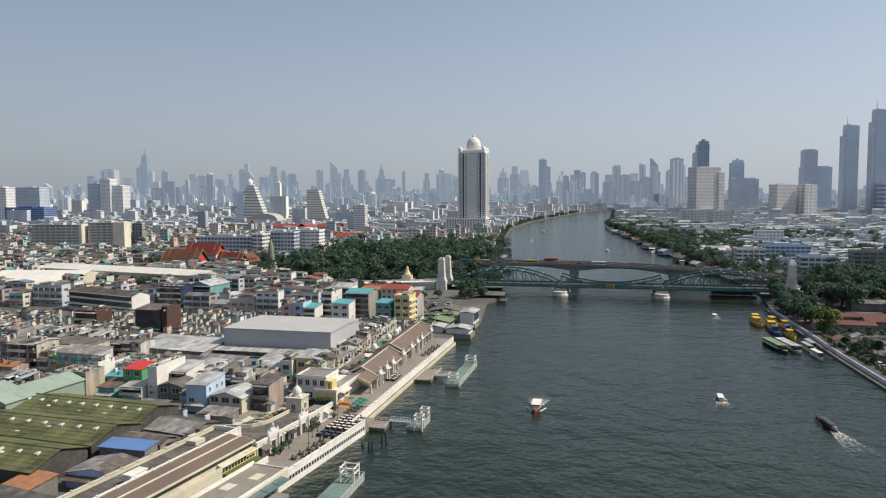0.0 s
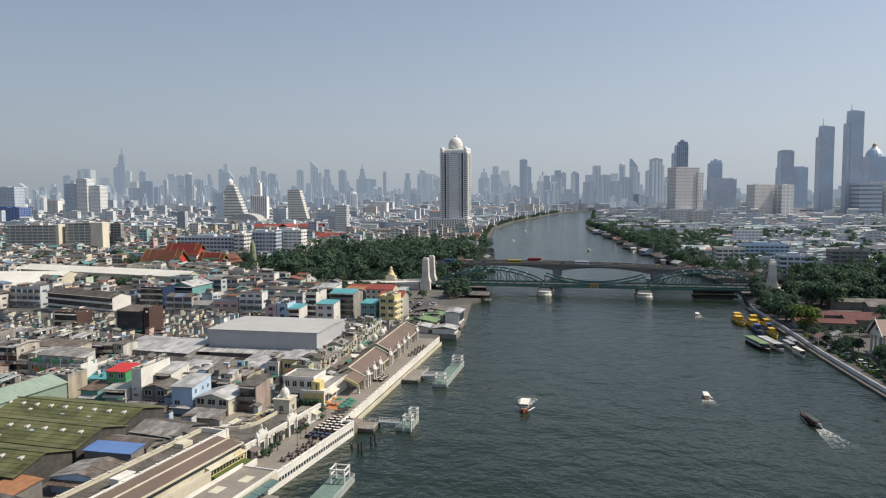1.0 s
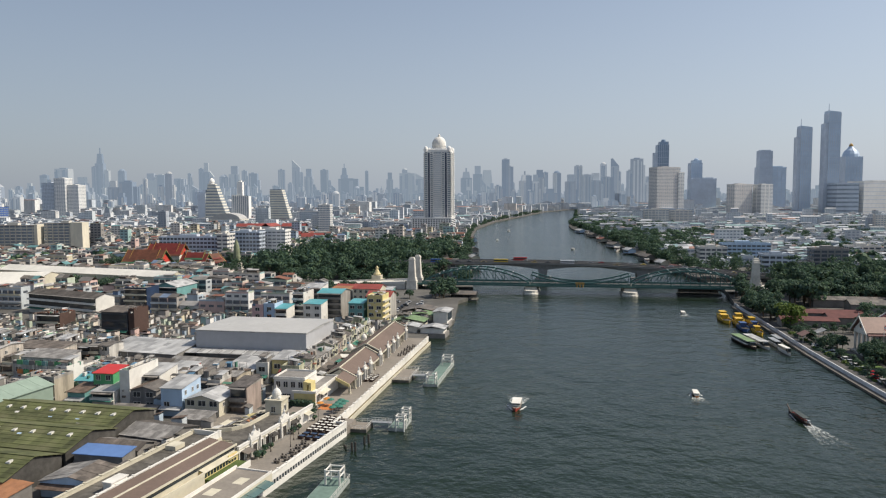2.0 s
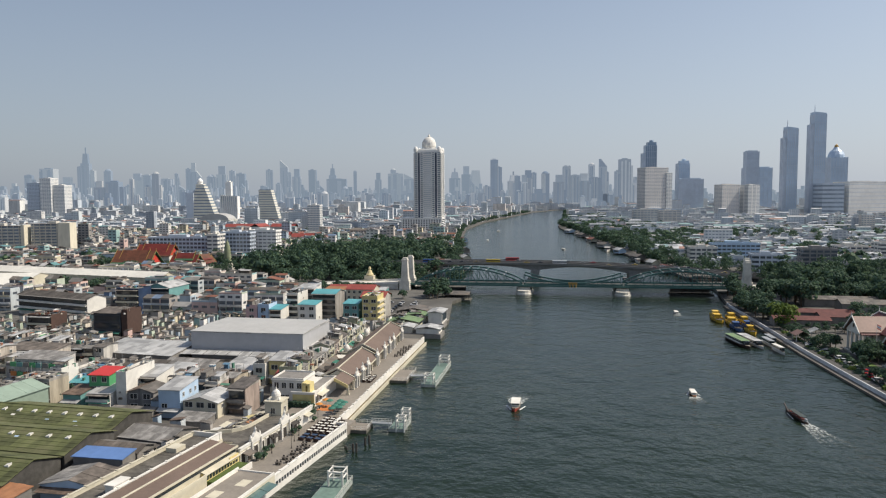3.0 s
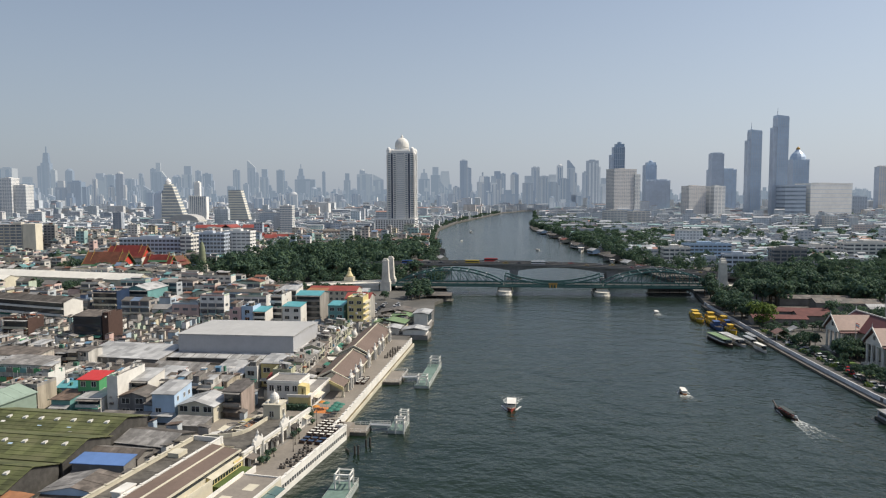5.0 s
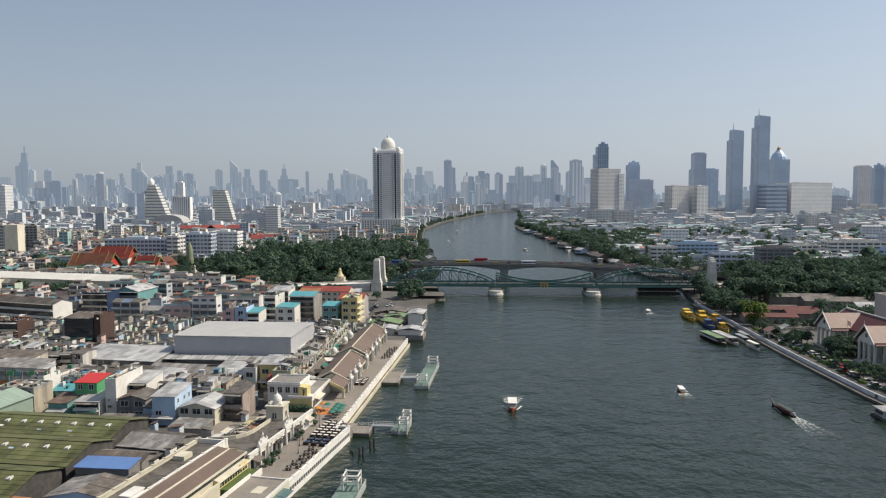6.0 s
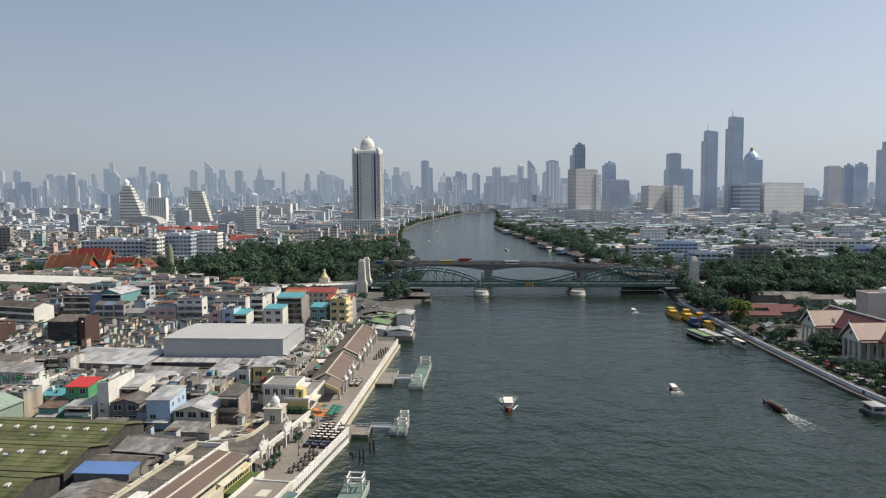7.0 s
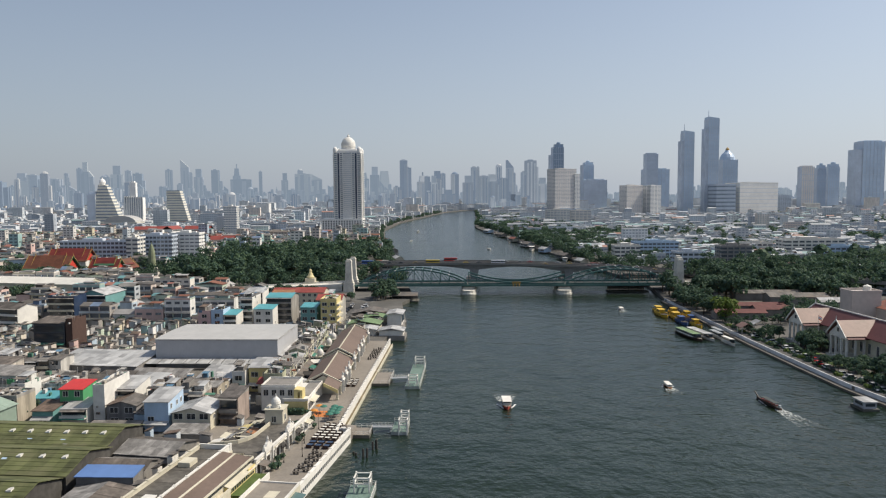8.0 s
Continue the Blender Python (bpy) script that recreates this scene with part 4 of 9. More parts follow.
def truss(t, y, x0, x1, heights, n, base=7.0):
    """One truss side: arched top chord, bottom chord, posts and diagonals."""
    top = [(x0 + (x1 - x0) * i / n, y, base + heights(i / n)) for i in range(n + 1)]
    low = [(x0 + (x1 - x0) * i / n, y, base) for i in range(n + 1)]
    part("top_chord", Mesh().sweep(top, 0.9, 0.9), STEEL_GREEN, t)
    part("bottom_chord", Mesh().beam(low[0], low[-1], 0.8, 0.9), STEEL_GREEN, t)
    for i in range(n + 1):
        if top[i][2] - base > 0.8:
            part("post", Mesh().beam(low[i], top[i], 0.4), STEEL_GREEN, t)
        if i < n:
            a, b = (low[i], top[i + 1]) if i < n / 2 else (top[i], low[i + 1])
            part("diagonal", Mesh().beam(a, b, 0.45, 0.35), STEEL_GREEN, t)
    return top


def green_bridge():
    t = br_thing("truss_bridge", 0, 0, 0, "green steel arched truss road bridge on stone piers", "bridge")
    part("deck", Mesh().box(-90, 0, 5.3, 150, 18, 6.4), STEEL_GREEN, t, "green plated deck edge")
    part("roadway", Mesh().box(-90, 1.5, 6.4, 150, 16.5, 6.5), ASPHALT, t)
    for y in (0.6, 17.4):
        for x0, x1 in ((-76, -1), (67, 142)):
            tp = truss(t, y, x0, x1, lambda k: 0.4 + 9.6 * math.sin(math.pi * k) ** 0.8, 12)
            cap = Mesh().box(-0.5, -0.5, 0, 0.5, 0.5, 0.7).data("cap", [WHITE])
            for p in tp[2:-2:2]:
                part("cap", cap, None, t, "pale bracket", at=p)
        truss(t, y, 0, 33, lambda k: 0.8 + 5.6 * (1 - k) ** 2.0, 6)
        truss(t, y, 33, 66, lambda k: 0.8 + 5.6 * k ** 2.0, 6)
        m = Mesh()
        for x in range(-88, 150, 4):
            m.beam((x, y - 0.4, 6.4), (x, y - 0.4, 7.7), 0.15)
        m.beam((-90, y - 0.4, 7.7), (150, y - 0.4, 7.7), 0.15).beam((-90, y - 0.4, 7.1), (150, y - 0.4, 7.1), 0.12)
        part("railing", m, STEEL_GREEN, t)
    m = Mesh()
    for x0 in (-76, 67):
        for i in range(3, 10):
            k = i / 12
            z = 7.4 + 9.6 * math.sin(math.pi * k) ** 0.8
            m.beam((x0 + 75 * k, 0.6, z), (x0 + 75 * k, 17.4, z), 0.4)
    part("cross_bracing", m, STEEL_GREEN, t, kind="stuff")
    for x in (0, 66):
        m = Mesh().box(x - 5.0, -0.5, -4, x + 5.0, 18.5, 3.2).box(x - 5.6, -1.2, -4, x + 5.6, 19.2, 1.0).box(x - 4, 1, 3.2, x + 4, 17, 4.6)
        m.lathe(x, -0.8, [(5.3, -4), (5.3, 1.0), (4.8, 1.2), (4.8, 3.0)], 14)
        part("pier", m, STONE, t, "pale stone river pier")
    for x in (31, 33, 35):
        part("marker", Mesh().lathe(x, -0.5, [(0.5, 5.2), (0.5, 6.8), (0.2, 7.2)], 8), GOLD, t, "gilded emblem")
    part("marker", Mesh().box(30, -0.6, 7.2, 36, -0.3, 8.6), GOLD, t, "gilded emblem panel")


green_bridge()


def pylon(x, y, group="bridge pylons"):
    p = BR @ Vector((x, y, 0))
    t = thing("bridge_pylon", p.x, p.y, LAND, BR_YAW, "tall tapering pale stone pylon at the bridge head", "pylon", group)
    m = Mesh()
    for z0, z1, a, b, c, d in ((0, 6, 3.8, 3.4, 3.4, 3.0), (6, 8, 3.0, 2.8, 2.8, 2.6), (8, 20.6, 2.5, 1.9, 2.3, 1.8), (20.6, 21.4, 2.2, 2.1, 2.1, 2.0), (21.4, 22.6, 1.8, 1.4, 1.6, 1.3)):
        m.hexa([(-a, -c, z0), (a, -c, z0), (a, c, z0), (-a, c, z0), (-b, -d, z1), (b, -d, z1), (b, d, z1), (-b, d, z1)])
    part("shaft", m, STONE, t)
    part("ledge", Mesh().box(-3.5, -3.1, 5.8, 3.5, 3.1, 6.3), STONE, t)


for x, y in ((-83, -0.5), (-83, 18.5), (144.5, -0.5), (149.0, 18.5)):
    pylon(x, y)
t = br_thing("abutment", -112, 0, 0, "pale stone bridge approach ramp with wing walls", "abutment")
m = Mesh()
m.hexa([(-60, -1, 1), (24, -1, -2), (24, 19, -2), (-60, 19, 1), (-60, -1, 2.6), (24, -1, 6.5), (24, 19, 6.5), (-60, 19, 2.6)])
part("ramp", m, STONE, t)
m = Mesh()
for y in (-1.2, 18.8):
    m.hexa([(-60, y, 2.0), (24, y, 6), (24, y + 0.5, 6), (-60, y + 0.5, 2.0), (-60, y, 3.4), (24, y, 7.5), (24, y + 0.5, 7.5), (-60, y + 0.5, 3.4)])
part("wing_wall", m, WHITE, t)
t = br_thing("abutment", 170, 0, 0, "stone bridge approach on the far bank among trees", "abutment")
m = Mesh()
m.hexa([(-22, -1, -2), (70, -1, 1), (70, 19, 1), (-22, 19, -2), (-22, -1, 6.5), (70, -1, 4), (70, 19, 4), (-22, 19, 6.5)])
part("ramp", m, STONE, t)


def deck_height(x):
    """Road level of the concrete bridge: highest over the left channel."""
    return 14.0 - 0.00022 * (x - 5) ** 2 - 0.012 * x


def concrete_bridge():
    t = br_thing("concrete_bridge", 0, 72, 0, "grey haunched concrete road bridge behind the truss bridge", "bridge")
    m, road, rail = Mesh(), Mesh(), Mesh()
    xs = [-130 + i * 5 for i in range(74)]

    def soffit(x):
        d = min(abs(x - 5), abs(x - 80))
        return 1.8 + 3.6 * max(0, 1 - d / 34.0) ** 1.7

    for a, b in zip(xs, xs[1:]):
        za, zb = deck_height(a), deck_height(b)
        for y0, y1 in ((0, 12), (14, 26)):
            m.hexa([(a, y0 + 2.5, za - soffit(a)), (b, y0 + 2.5, zb - soffit(b)), (b, y1 - 2.5, zb - soffit(b)), (a, y1 - 2.5, za - soffit(a)), (a, y0 + 2, za - 0.5), (b, y0 + 2, zb - 0.5), (b, y1 - 2, zb - 0.5), (a, y1 - 2, za - 0.5)])
            m.hexa([(a, y0, za - 0.6), (b, y0, zb - 0.6), (b, y1, zb - 0.6), (a, y1, za - 0.6), (a, y0, za), (b, y0, zb), (b, y1, zb), (a, y1, za)])
            road.face([(a, y0 + 0.4, za + 0.03), (b, y0 + 0.4, zb + 0.03), (b, y1 - 0.4, zb + 0.03), (a, y1 - 0.4, za + 0.03)])
            for y in (y0, y1 - 0.3):
                rail.hexa([(a, y, za), (b, y, zb), (b, y + 0.3, zb), (a, y + 0.3, za), (a, y, za + 0.95), (b, y, zb + 0.95), (b, y + 0.3, zb + 0.95), (a, y + 0.3, za + 0.95)])
    part("girder", m, BRIDGE_CONC, t, "dark grey concrete box girders")
    part("roadway", road, ASPHALT, t)
    part("barrier", rail, CONCRETE, t, "concrete side barriers")
    for x in (5, 80):
        m = Mesh().box(x - 6, -1, -4, x + 6, 27, 1.5)
        for y in (5, 20):
            m.hexa([(x - 2.5, y - 3, 1.5), (x + 2.5, y - 3, 1.5), (x + 2.5, y + 4, 1.5), (x - 2.5, y + 4, 1.5), (x - 3.5, y - 3, 9), (x + 3.5, y - 3, 9), (x + 3.5, y + 4, 9), (x - 3.5, y + 4, 9)])
        part("pier", m, BRIDGE_CONC, t)
    for x in (-70, -110, 150, 195):
        part("pier", Mesh().box(x - 1.5, 3, 0, x + 1.5, 23, deck_height(x) - 1.6), BRIDGE_CONC, t)


concrete_bridge()

# ---- landmark blocks and towers ----
TOWER_WHITE = mat("tower_white_render", (0.80, 0.79, 0.76), 0.65, vary=0.12, grain=0.1, big=0.02)
TOWER_GREY = mat("tower_grey_render", (0.56, 0.62, 0.70), 0.5, metal=0.05, vary=0.15, grain=0.1, big=0.02)
# Blue-grey glass, its base lightened to stand in for haze.
TOWER_BLUE = mat("hazed_curtain_wall", (0.52, 0.62, 0.74), 0.3, metal=0.25, vary=0.15, grain=0.05, big=0.01, bump=0.02)
TOWER_TAN = mat("tan_tower_render", (0.76, 0.72, 0.68), 0.65, vary=0.12, grain=0.1, big=0.02)
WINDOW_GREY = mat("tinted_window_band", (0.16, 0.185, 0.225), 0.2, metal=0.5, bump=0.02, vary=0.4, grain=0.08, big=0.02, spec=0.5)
# Window tint with distance haze mixed into its base colour.
WINDOW_HAZED = mat("hazed_window_band", (0.27, 0.32, 0.38), 0.4, metal=0.2, bump=0.02, vary=0.3, grain=0.08, big=0.02)
NAVY_PAINT = mat("blue_painted_facade", (0.06, 0.12, 0.34), 0.5, vary=0.15, grain=0.1)


def block(name, x, y, yaw, w, d, h, floors, wall, glass, label, category="building", bays=0, base=LAND, parapet=1.2, gap=0.45, group=""):
    """A flat-roofed block with one recessed-looking window strip per floor, piers between the bays, and a roof house."""
    t = thing(name, x, y, base, yaw, label, category, group)
    # Beyond 1100 m the window bands take the copy paled for haze.
    glass = WINDOW_HAZED if y > 1100 and glass == WINDOW_GREY else glass
    part("wall", Mesh().box(-w / 2, -d / 2, 0, w / 2, d / 2, h), wall, t)
    fh = h / floors
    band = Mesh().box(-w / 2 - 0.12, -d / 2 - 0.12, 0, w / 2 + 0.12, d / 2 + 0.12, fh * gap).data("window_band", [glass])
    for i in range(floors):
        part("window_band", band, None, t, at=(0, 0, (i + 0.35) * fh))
    if bays:
        pier_f = Mesh().box(-w * 0.1 / bays, -d / 2 - 0.35, 0, w * 0.1 / bays, d / 2 + 0.35, h).data("pier", [wall])
        for i in range(1, bays):
            part("pier", pier_f, None, t, at=(-w / 2 + w * i / bays, 0, 0))
        nd = max(1, round(bays * d / w))
        pier_s = Mesh().box(-w / 2 - 0.35, -d * 0.1 / nd, 0, w / 2 + 0.35, d * 0.1 / nd, h).data("pier", [wall])
        for i in range(1, nd):
            part("pier", pier_s, None, t, at=(0, -d / 2 + d * i / nd, 0))
    m = Mesh()
    for a in ((-w / 2 - 0.4, -d / 2 - 0.4, w / 2 + 0.4, -d / 2), (-w / 2 - 0.4, d / 2, w / 2 + 0.4, d / 2 + 0.4), (-w / 2 - 0.4, -d / 2, -w / 2, d / 2), (w / 2, -d / 2, w / 2 + 0.4, d / 2)):
        m.box(a[0], a[1], h - 0.4, a[2], a[3], h + parapet)
    part("parapet", m, wall, t)
    part("roof", Mesh().box(-w / 2, -d / 2, h, w / 2, d / 2, h + 0.1), CONCRETE, t, "grey flat roof")
    part("roof_house", Mesh().box(-w * 0.2, -d * 0.2, h, w * 0.1, d * 0.25, h + 3.2).box(w * 0.2, -d * 0.1, h, w * 0.32, d * 0.1, h + 2.2), wall, t)
    return t


SLATE_GLASS = mat("slate_blue_glass_wall", (0.27, 0.35, 0.45), 0.3, metal=0.1, bump=0.02, vary=0.2, grain=0.05, big=0.01)
NAVY_STRIP = mat("dark_blue_curtain_wall", (0.07, 0.10, 0.16), 0.25, metal=0.2, bump=0.02, vary=0.3, grain=0.08, big=0.02)


def dome_tower():
    x, y = 76.5, 1235.0
    t = thing("apartment_tower", x, y, LAND, -12, "white forty-storey apartment tower with dark glass strips and a white dome", "tower")
    H = 140.0
    part("core", Mesh().box(-21.5, -21.5, 0, 21.5, 21.5, H + 2), WINDOW_HAZED, t, "grey glazed core walls")
    slab, thin = Mesh(), Mesh()

    def on_faces(m, a, b, out, z0, z1):
        for side in (-1, 1):
            lo, hi = sorted((side * 20.5, side * out))
            m.box(a, lo, z0, b, hi, z1)
            m.box(lo, a, z0, hi, b, z1)

    for a, b in ((-24, -16.6), (16.6, 24)):                # rounded corner balconies
        on_faces(slab, a, b, 24.2, 0, 1.35)
    for a, b in ((-12.2, -7.4), (7.4, 12.2)):
        on_faces(slab, a, b, 23.6, 0, 1.45)
    slab = slab.data("balcony", [TOWER_WHITE])
    on_faces(thin, -7.2, 7.2, 22.7, 2.5, 3.05)
    thin = thin.data("window_row", [WINDOW_HAZED])
    wall = Mesh()
    on_faces(wall, -7.4, 7.4, 22.4, 26, H - 2)
    for a in (-12.5, -7.5, 7.5, 12.5, -16.6, 16.6):
        on_faces(wall, a - 0.45, a + 0.45, 23.9, 26, H - 1)
    part("pier_wall", wall, TOWER_WHITE, t, "pale rendered centre walls and piers")
    strip = Mesh().box(-1.7, 20.5, 26, 1.7, 22.9, H - 2).data("glass_strip", [NAVY_STRIP])
    for turn in (0, 90, 180, 270):
        for a in (-14.4, 14.4):
            part("glass_strip", strip, None, t, "tall dark blue glazing strip", at=pose(0, 0, 0, 0, 0, turn) @ Matrix.Translation((a, 0, 0)))
    for i in range(34):
        z = 27 + i * 3.3
        part("balcony", slab, None, t, at=(0, 0, z))
        part("window_row", thin, None, t, at=(0, 0, z - 1.5))
    for sx in (-1, 1):
        for sy in (-1, 1):
            part("corner_turret", Mesh().lathe(20 * sx, 20 * sy, [(4, H), (4, H + 5), (2.8, H + 8), (0.3, H + 9.5)], 10), TOWER_WHITE, t)
    part("crown", Mesh().box(-22, -22, H - 1, 22, 22, H + 3).box(-15, -15, H + 3, 15, 15, H + 6), TOWER_WHITE, t)
    m = Mesh().lathe(0, 0, [(11.5, H + 5), (11.5, H + 10), (12.3, H + 10.5)] + [(12.3 * math.cos(a), H + 13 + 14 * math.sin(a)) for a in [k * math.pi / 16 for k in range(8)]] + [(2.2, H + 27.5), (2.2, H + 29), (0.6, H + 31), (0.1, H + 33)], 24)
    part("dome", m, WHITE, t, "smooth white dome with a lantern")
    rib = Mesh()
    for i in range(24):
        a = 2 * math.pi * i / 24
        rib.box(11.6 * math.cos(a) - 0.4, 11.6 * math.sin(a) - 0.4, H + 5.5, 11.6 * math.cos(a) + 0.4, 11.6 * math.sin(a) + 0.4, H + 10)
    part("colonnade", rib, TOWER_WHITE, t)
    pod = thing("podium_block", x - 10, y - 2, LAND, -12, "white ten-storey podium block with square windows", "building")
    part("wall", Mesh().box(-34, -27, 0, 34, 27, 27.5), TOWER_WHITE, pod)
    gl = Mesh().box(-34.2, -27.2, 0, 34.2, 27.2, 1.9).data("window_band", [WINDOW_GREY])
    for i in range(8):
        part("window_band", gl, None, pod, at=(0, 0, 2 + i * 3.1))
    pr = Mesh().box(-0.9, -27.7, 0, 0.9, 27.7, 27.5).data("pier", [TOWER_WHITE])
    for i in range(16):
        part("pier", pr, None, pod, at=(-33.2 + i * 4.427, 0, 0))
    part("roof", Mesh().box(-34.5, -27.5, 27.5, 34.5, 27.5, 28.6), TOWER_WHITE, pod)


dome_tower()


def stepped_hotel():
    t = thing("stepped_hotel", -372, 1500, LAND, -4, "cream stepped hotel tower with a small white dome on top", "tower")
    for i in range(15):                                    # terraces step back towards the dome
        z, k = i * 6.0, max(0, i - 5)
        right = 30 - k * 2.35
        left = -12 + max(0, i - 11) * 1.2
        part("storey", Mesh().box(left, -17 + k * 0.9, z, right, 16, z + 3.4), TOWER_CREAM, t)
        part("window_band", Mesh().box(left + 0.6, -16 + k * 0.9, z + 3.4, right - 1.2, 15.4, z + 6.0), WINDOW_HAZED, t)
    part("dome", Mesh().lathe(-2, 0, [(5.2, 90), (5.2, 95), (6.0, 95.6), (5.8, 98), (4.4, 101), (2.0, 103), (0.7, 104), (0.1, 107)], 16), TOWER_WHITE, t)
    part("crown", Mesh().box(-8.5, -8, 89, 6.5, 8, 92), TOWER_CREAM, t)
    part("core_wall", Mesh().box(-27, -14, 0, -12, 14, 74).box(-24, -8, 74, -12.5, 8, 79), TOWER_GREY, t, "grey blank flank wall")


TOWER_CREAM = mat("cream_tower_render", (0.72, 0.69, 0.60), 0.7, vary=0.15, grain=0.1, big=0.02)


stepped_hotel()


def leaning_block(x, y, w, h, lean, label):
    t = thing("terraced_block", x, y, LAND, -12, label, "building", "terraced white blocks")
    n = 16
    for i in range(n):
        z0 = h * i / n
        o = lean * (1 - i / n)
        part("storey", Mesh().box(-w / 2, -9, z0, w / 2 + o, 9, z0 + h / n * 0.68), TOWER_CREAM, t)
        part("window_band", Mesh().box(-w / 2 + 0.4, -8.4, z0 + h / n * 0.68, w / 2 + o - 0.8, 8.6, z0 + h / n), WINDOW_HAZED, t)


leaning_block(-250, 1550, 26, 81, 22, "white terraced block that steps back as it rises")


def flared_tower():
    """A white tower whose ribbed lower storeys spread out in a curve, with a slim shaft on top."""
    t = thing("flared_tower", -335, 1600, LAND, -6, "white ribbed tower with a spreading curved base and slim shaft", "tower")
    for i in range(9):
        a = -19 + i * 4.4
        spread = 3.0 + 1.2 * max(0, 3 - i)
        m = Mesh().prism([(a - spread, -9, 0), (a + 2.2 - spread * 0.9, -9, 0), (a + 2.2, -9, 30), (a + 2.2, -9, 70 - i * 0.4), (a, -9, 70 - i * 0.4), (a - spread * 0.3, -9, 30)], [(a - spread, 9, 0), (a + 2.2 - spread * 0.9, 9, 0), (a + 2.2, 9, 30), (a + 2.2, 9, 70 - i * 0.4), (a, 9, 70 - i * 0.4), (a - spread * 0.3, 9, 30)])
        part("rib", m, TOWER_WHITE, t)
    part("glazing", Mesh().box(-17, -8, 0, 17, 8, 68), WINDOW_HAZED, t)
    part("shaft", Mesh().box(-8, -6, 66, 4, 6, 98).box(-5, -4, 98, 1, 4, 101), TOWER_WHITE, t)


flared_tower()

block("office_block", -115, 1180, -12, 20, 16, 51, 14, TOWER_WHITE, WINDOW_GREY, "tall white office block with rows of windows", bays=8)
def gallery_block(x, y, yaw, w, d, h, floors, end, label):
    """A slab with open access galleries: white balustrades over dark recesses, and a blank end wall."""
    t = thing("apartment_block", x, y, LAND, yaw, label, "building")
    fh = h / floors
    part("core", Mesh().box(-w / 2, -d / 2 + 1.6, 0, w / 2 - end, d / 2, h), WINDOW_HAZED, t, "shaded gallery wall")
    rail = Mesh().box(-w / 2, -d / 2, 0, w / 2 - end, -d / 2 + 0.3, 1.25).box(-w / 2, -d / 2, -0.3, w / 2 - end, d / 2 - 0.2, 0).data("balustrade", [STONE])
    for i in range(floors):
        part("balustrade", rail, None, t, at=(0, 0, 0.4 + i * fh))
    post = Mesh().box(-0.25, -d / 2 + 0.05, 0, 0.25, -d / 2 + 1.7, h).data("fin_wall", [STONE])
    for i in range(int(w / 7)):
        part("fin_wall", post, None, t, at=(-w / 2 + 3.5 + i * 7, 0, 0))
    part("end_wall", Mesh().box(w / 2 - end, -d / 2 - 0.6, 0, w / 2, d / 2 + 0.3, h + 1.4), CREAM_WALL, t, "blank cream end wall")
    part("roof", Mesh().box(-w / 2, -d / 2, h, w / 2 - end, d / 2, h + 0.5), CONCRETE, t, "grey flat roof")
    part("roof_house", Mesh().box(-w * 0.1, -d * 0.2, h + 0.5, w * 0.1, d * 0.3, h + 3.4), STONE, t)
    return t


CREAM_WALL = mat("cream_render", (0.66, 0.61, 0.49), 0.75, vary=0.2, grain=0.3, big=0.06, streak=0.3)
gallery_block(-419, 936, -3, 48, 17, 33, 9, 15, "cream slab block with blank end wall and open galleries")
gallery_block(-480, 930, -3, 66, 15, 31, 8, 4, "white slab block with stacked open balconies")
block("office_block", -918, 1660, -10, 100, 40, 44, 10, NAVY_PAINT, WINDOW_GREY, "deep blue office block with white bands", bays=12)
block("office_block", -1042, 1900, -8, 66, 40, 93, 24, TOWER_GREY, WINDOW_GREY, "dark grey ribbed office tower", bays=14)
block("apartment_tower", -918, 2000, -8, 34, 40, 104, 28, TOWER_GREY, WINDOW_GREY, "grey flank of a residential tower", bays=8)
block("apartment_tower", -882, 1985, -8, 30, 36, 116, 32, TOWER_WHITE, WINDOW_GREY, "tall white residential slab with balconies", bays=5)
block("apartment_tower", -851, 1990, -8, 32, 36, 98, 26, TOWER_WHITE, WINDOW_GREY, "white residential slab with balconies", bays=9)
block("apartment_tower", -981, 1668, -8, 32, 30, 90, 25, TOWER_WHITE, WINDOW_GREY, "slim white residential tower block", bays=5)
block("school_block", -214, 755, -14, 66, 15, 24, 6, TOWER_GREY, WINDOW_GREY, "long grey-white school block with open galleries", bays=16, gap=0.55)
block("school_block", -176, 738, -14, 11, 17, 27.5, 7, WHITE, WINDOW_GREY, "white stair end of the school block", bays=2)
block("school_block", -160, 765, -14, 34, 15, 28, 7, TOWER_GREY, WINDOW_GREY, "grey school wing with rows of windows", bays=9, gap=0.55)
block("school_block", -134, 783, -14, 30, 16, 29, 8, TOWER_WHITE, WINDOW_GREY, "white school wing with small square windows", bays=6, gap=0.3)
block("assembly_hall", -318, 1400, -10, 60, 40, 21, 5, TOWER_CREAM, WINDOW_GREY, "low white hall under a grey vaulted roof", bays=10)
m = Mesh()
for k in range(10):
    a0, a1 = math.pi * k / 10, math.pi * (k + 1) / 10
    m.hexa([(-28 * math.cos(a0), -19, 17), (-28 * math.cos(a1), -19, 17), (-28 * math.cos(a1), 19, 17), (-28 * math.cos(a0), 19, 17), (-28 * math.cos(a0), -19, 17 + 12 * math.sin(a0)), (-28 * math.cos(a1), -19, 17 + 12 * math.sin(a1)), (-28 * math.cos(a1), 19, 17 + 12 * math.sin(a1)), (-28 * math.cos(a0), 19, 17 + 12 * math.sin(a0))])
t = thing("vaulted_roof", -318, 1400, LAND + 5.3, -10, "grey vaulted metal roof on the hall", "roof")
part("vault", m, SHED_ROOF, t)

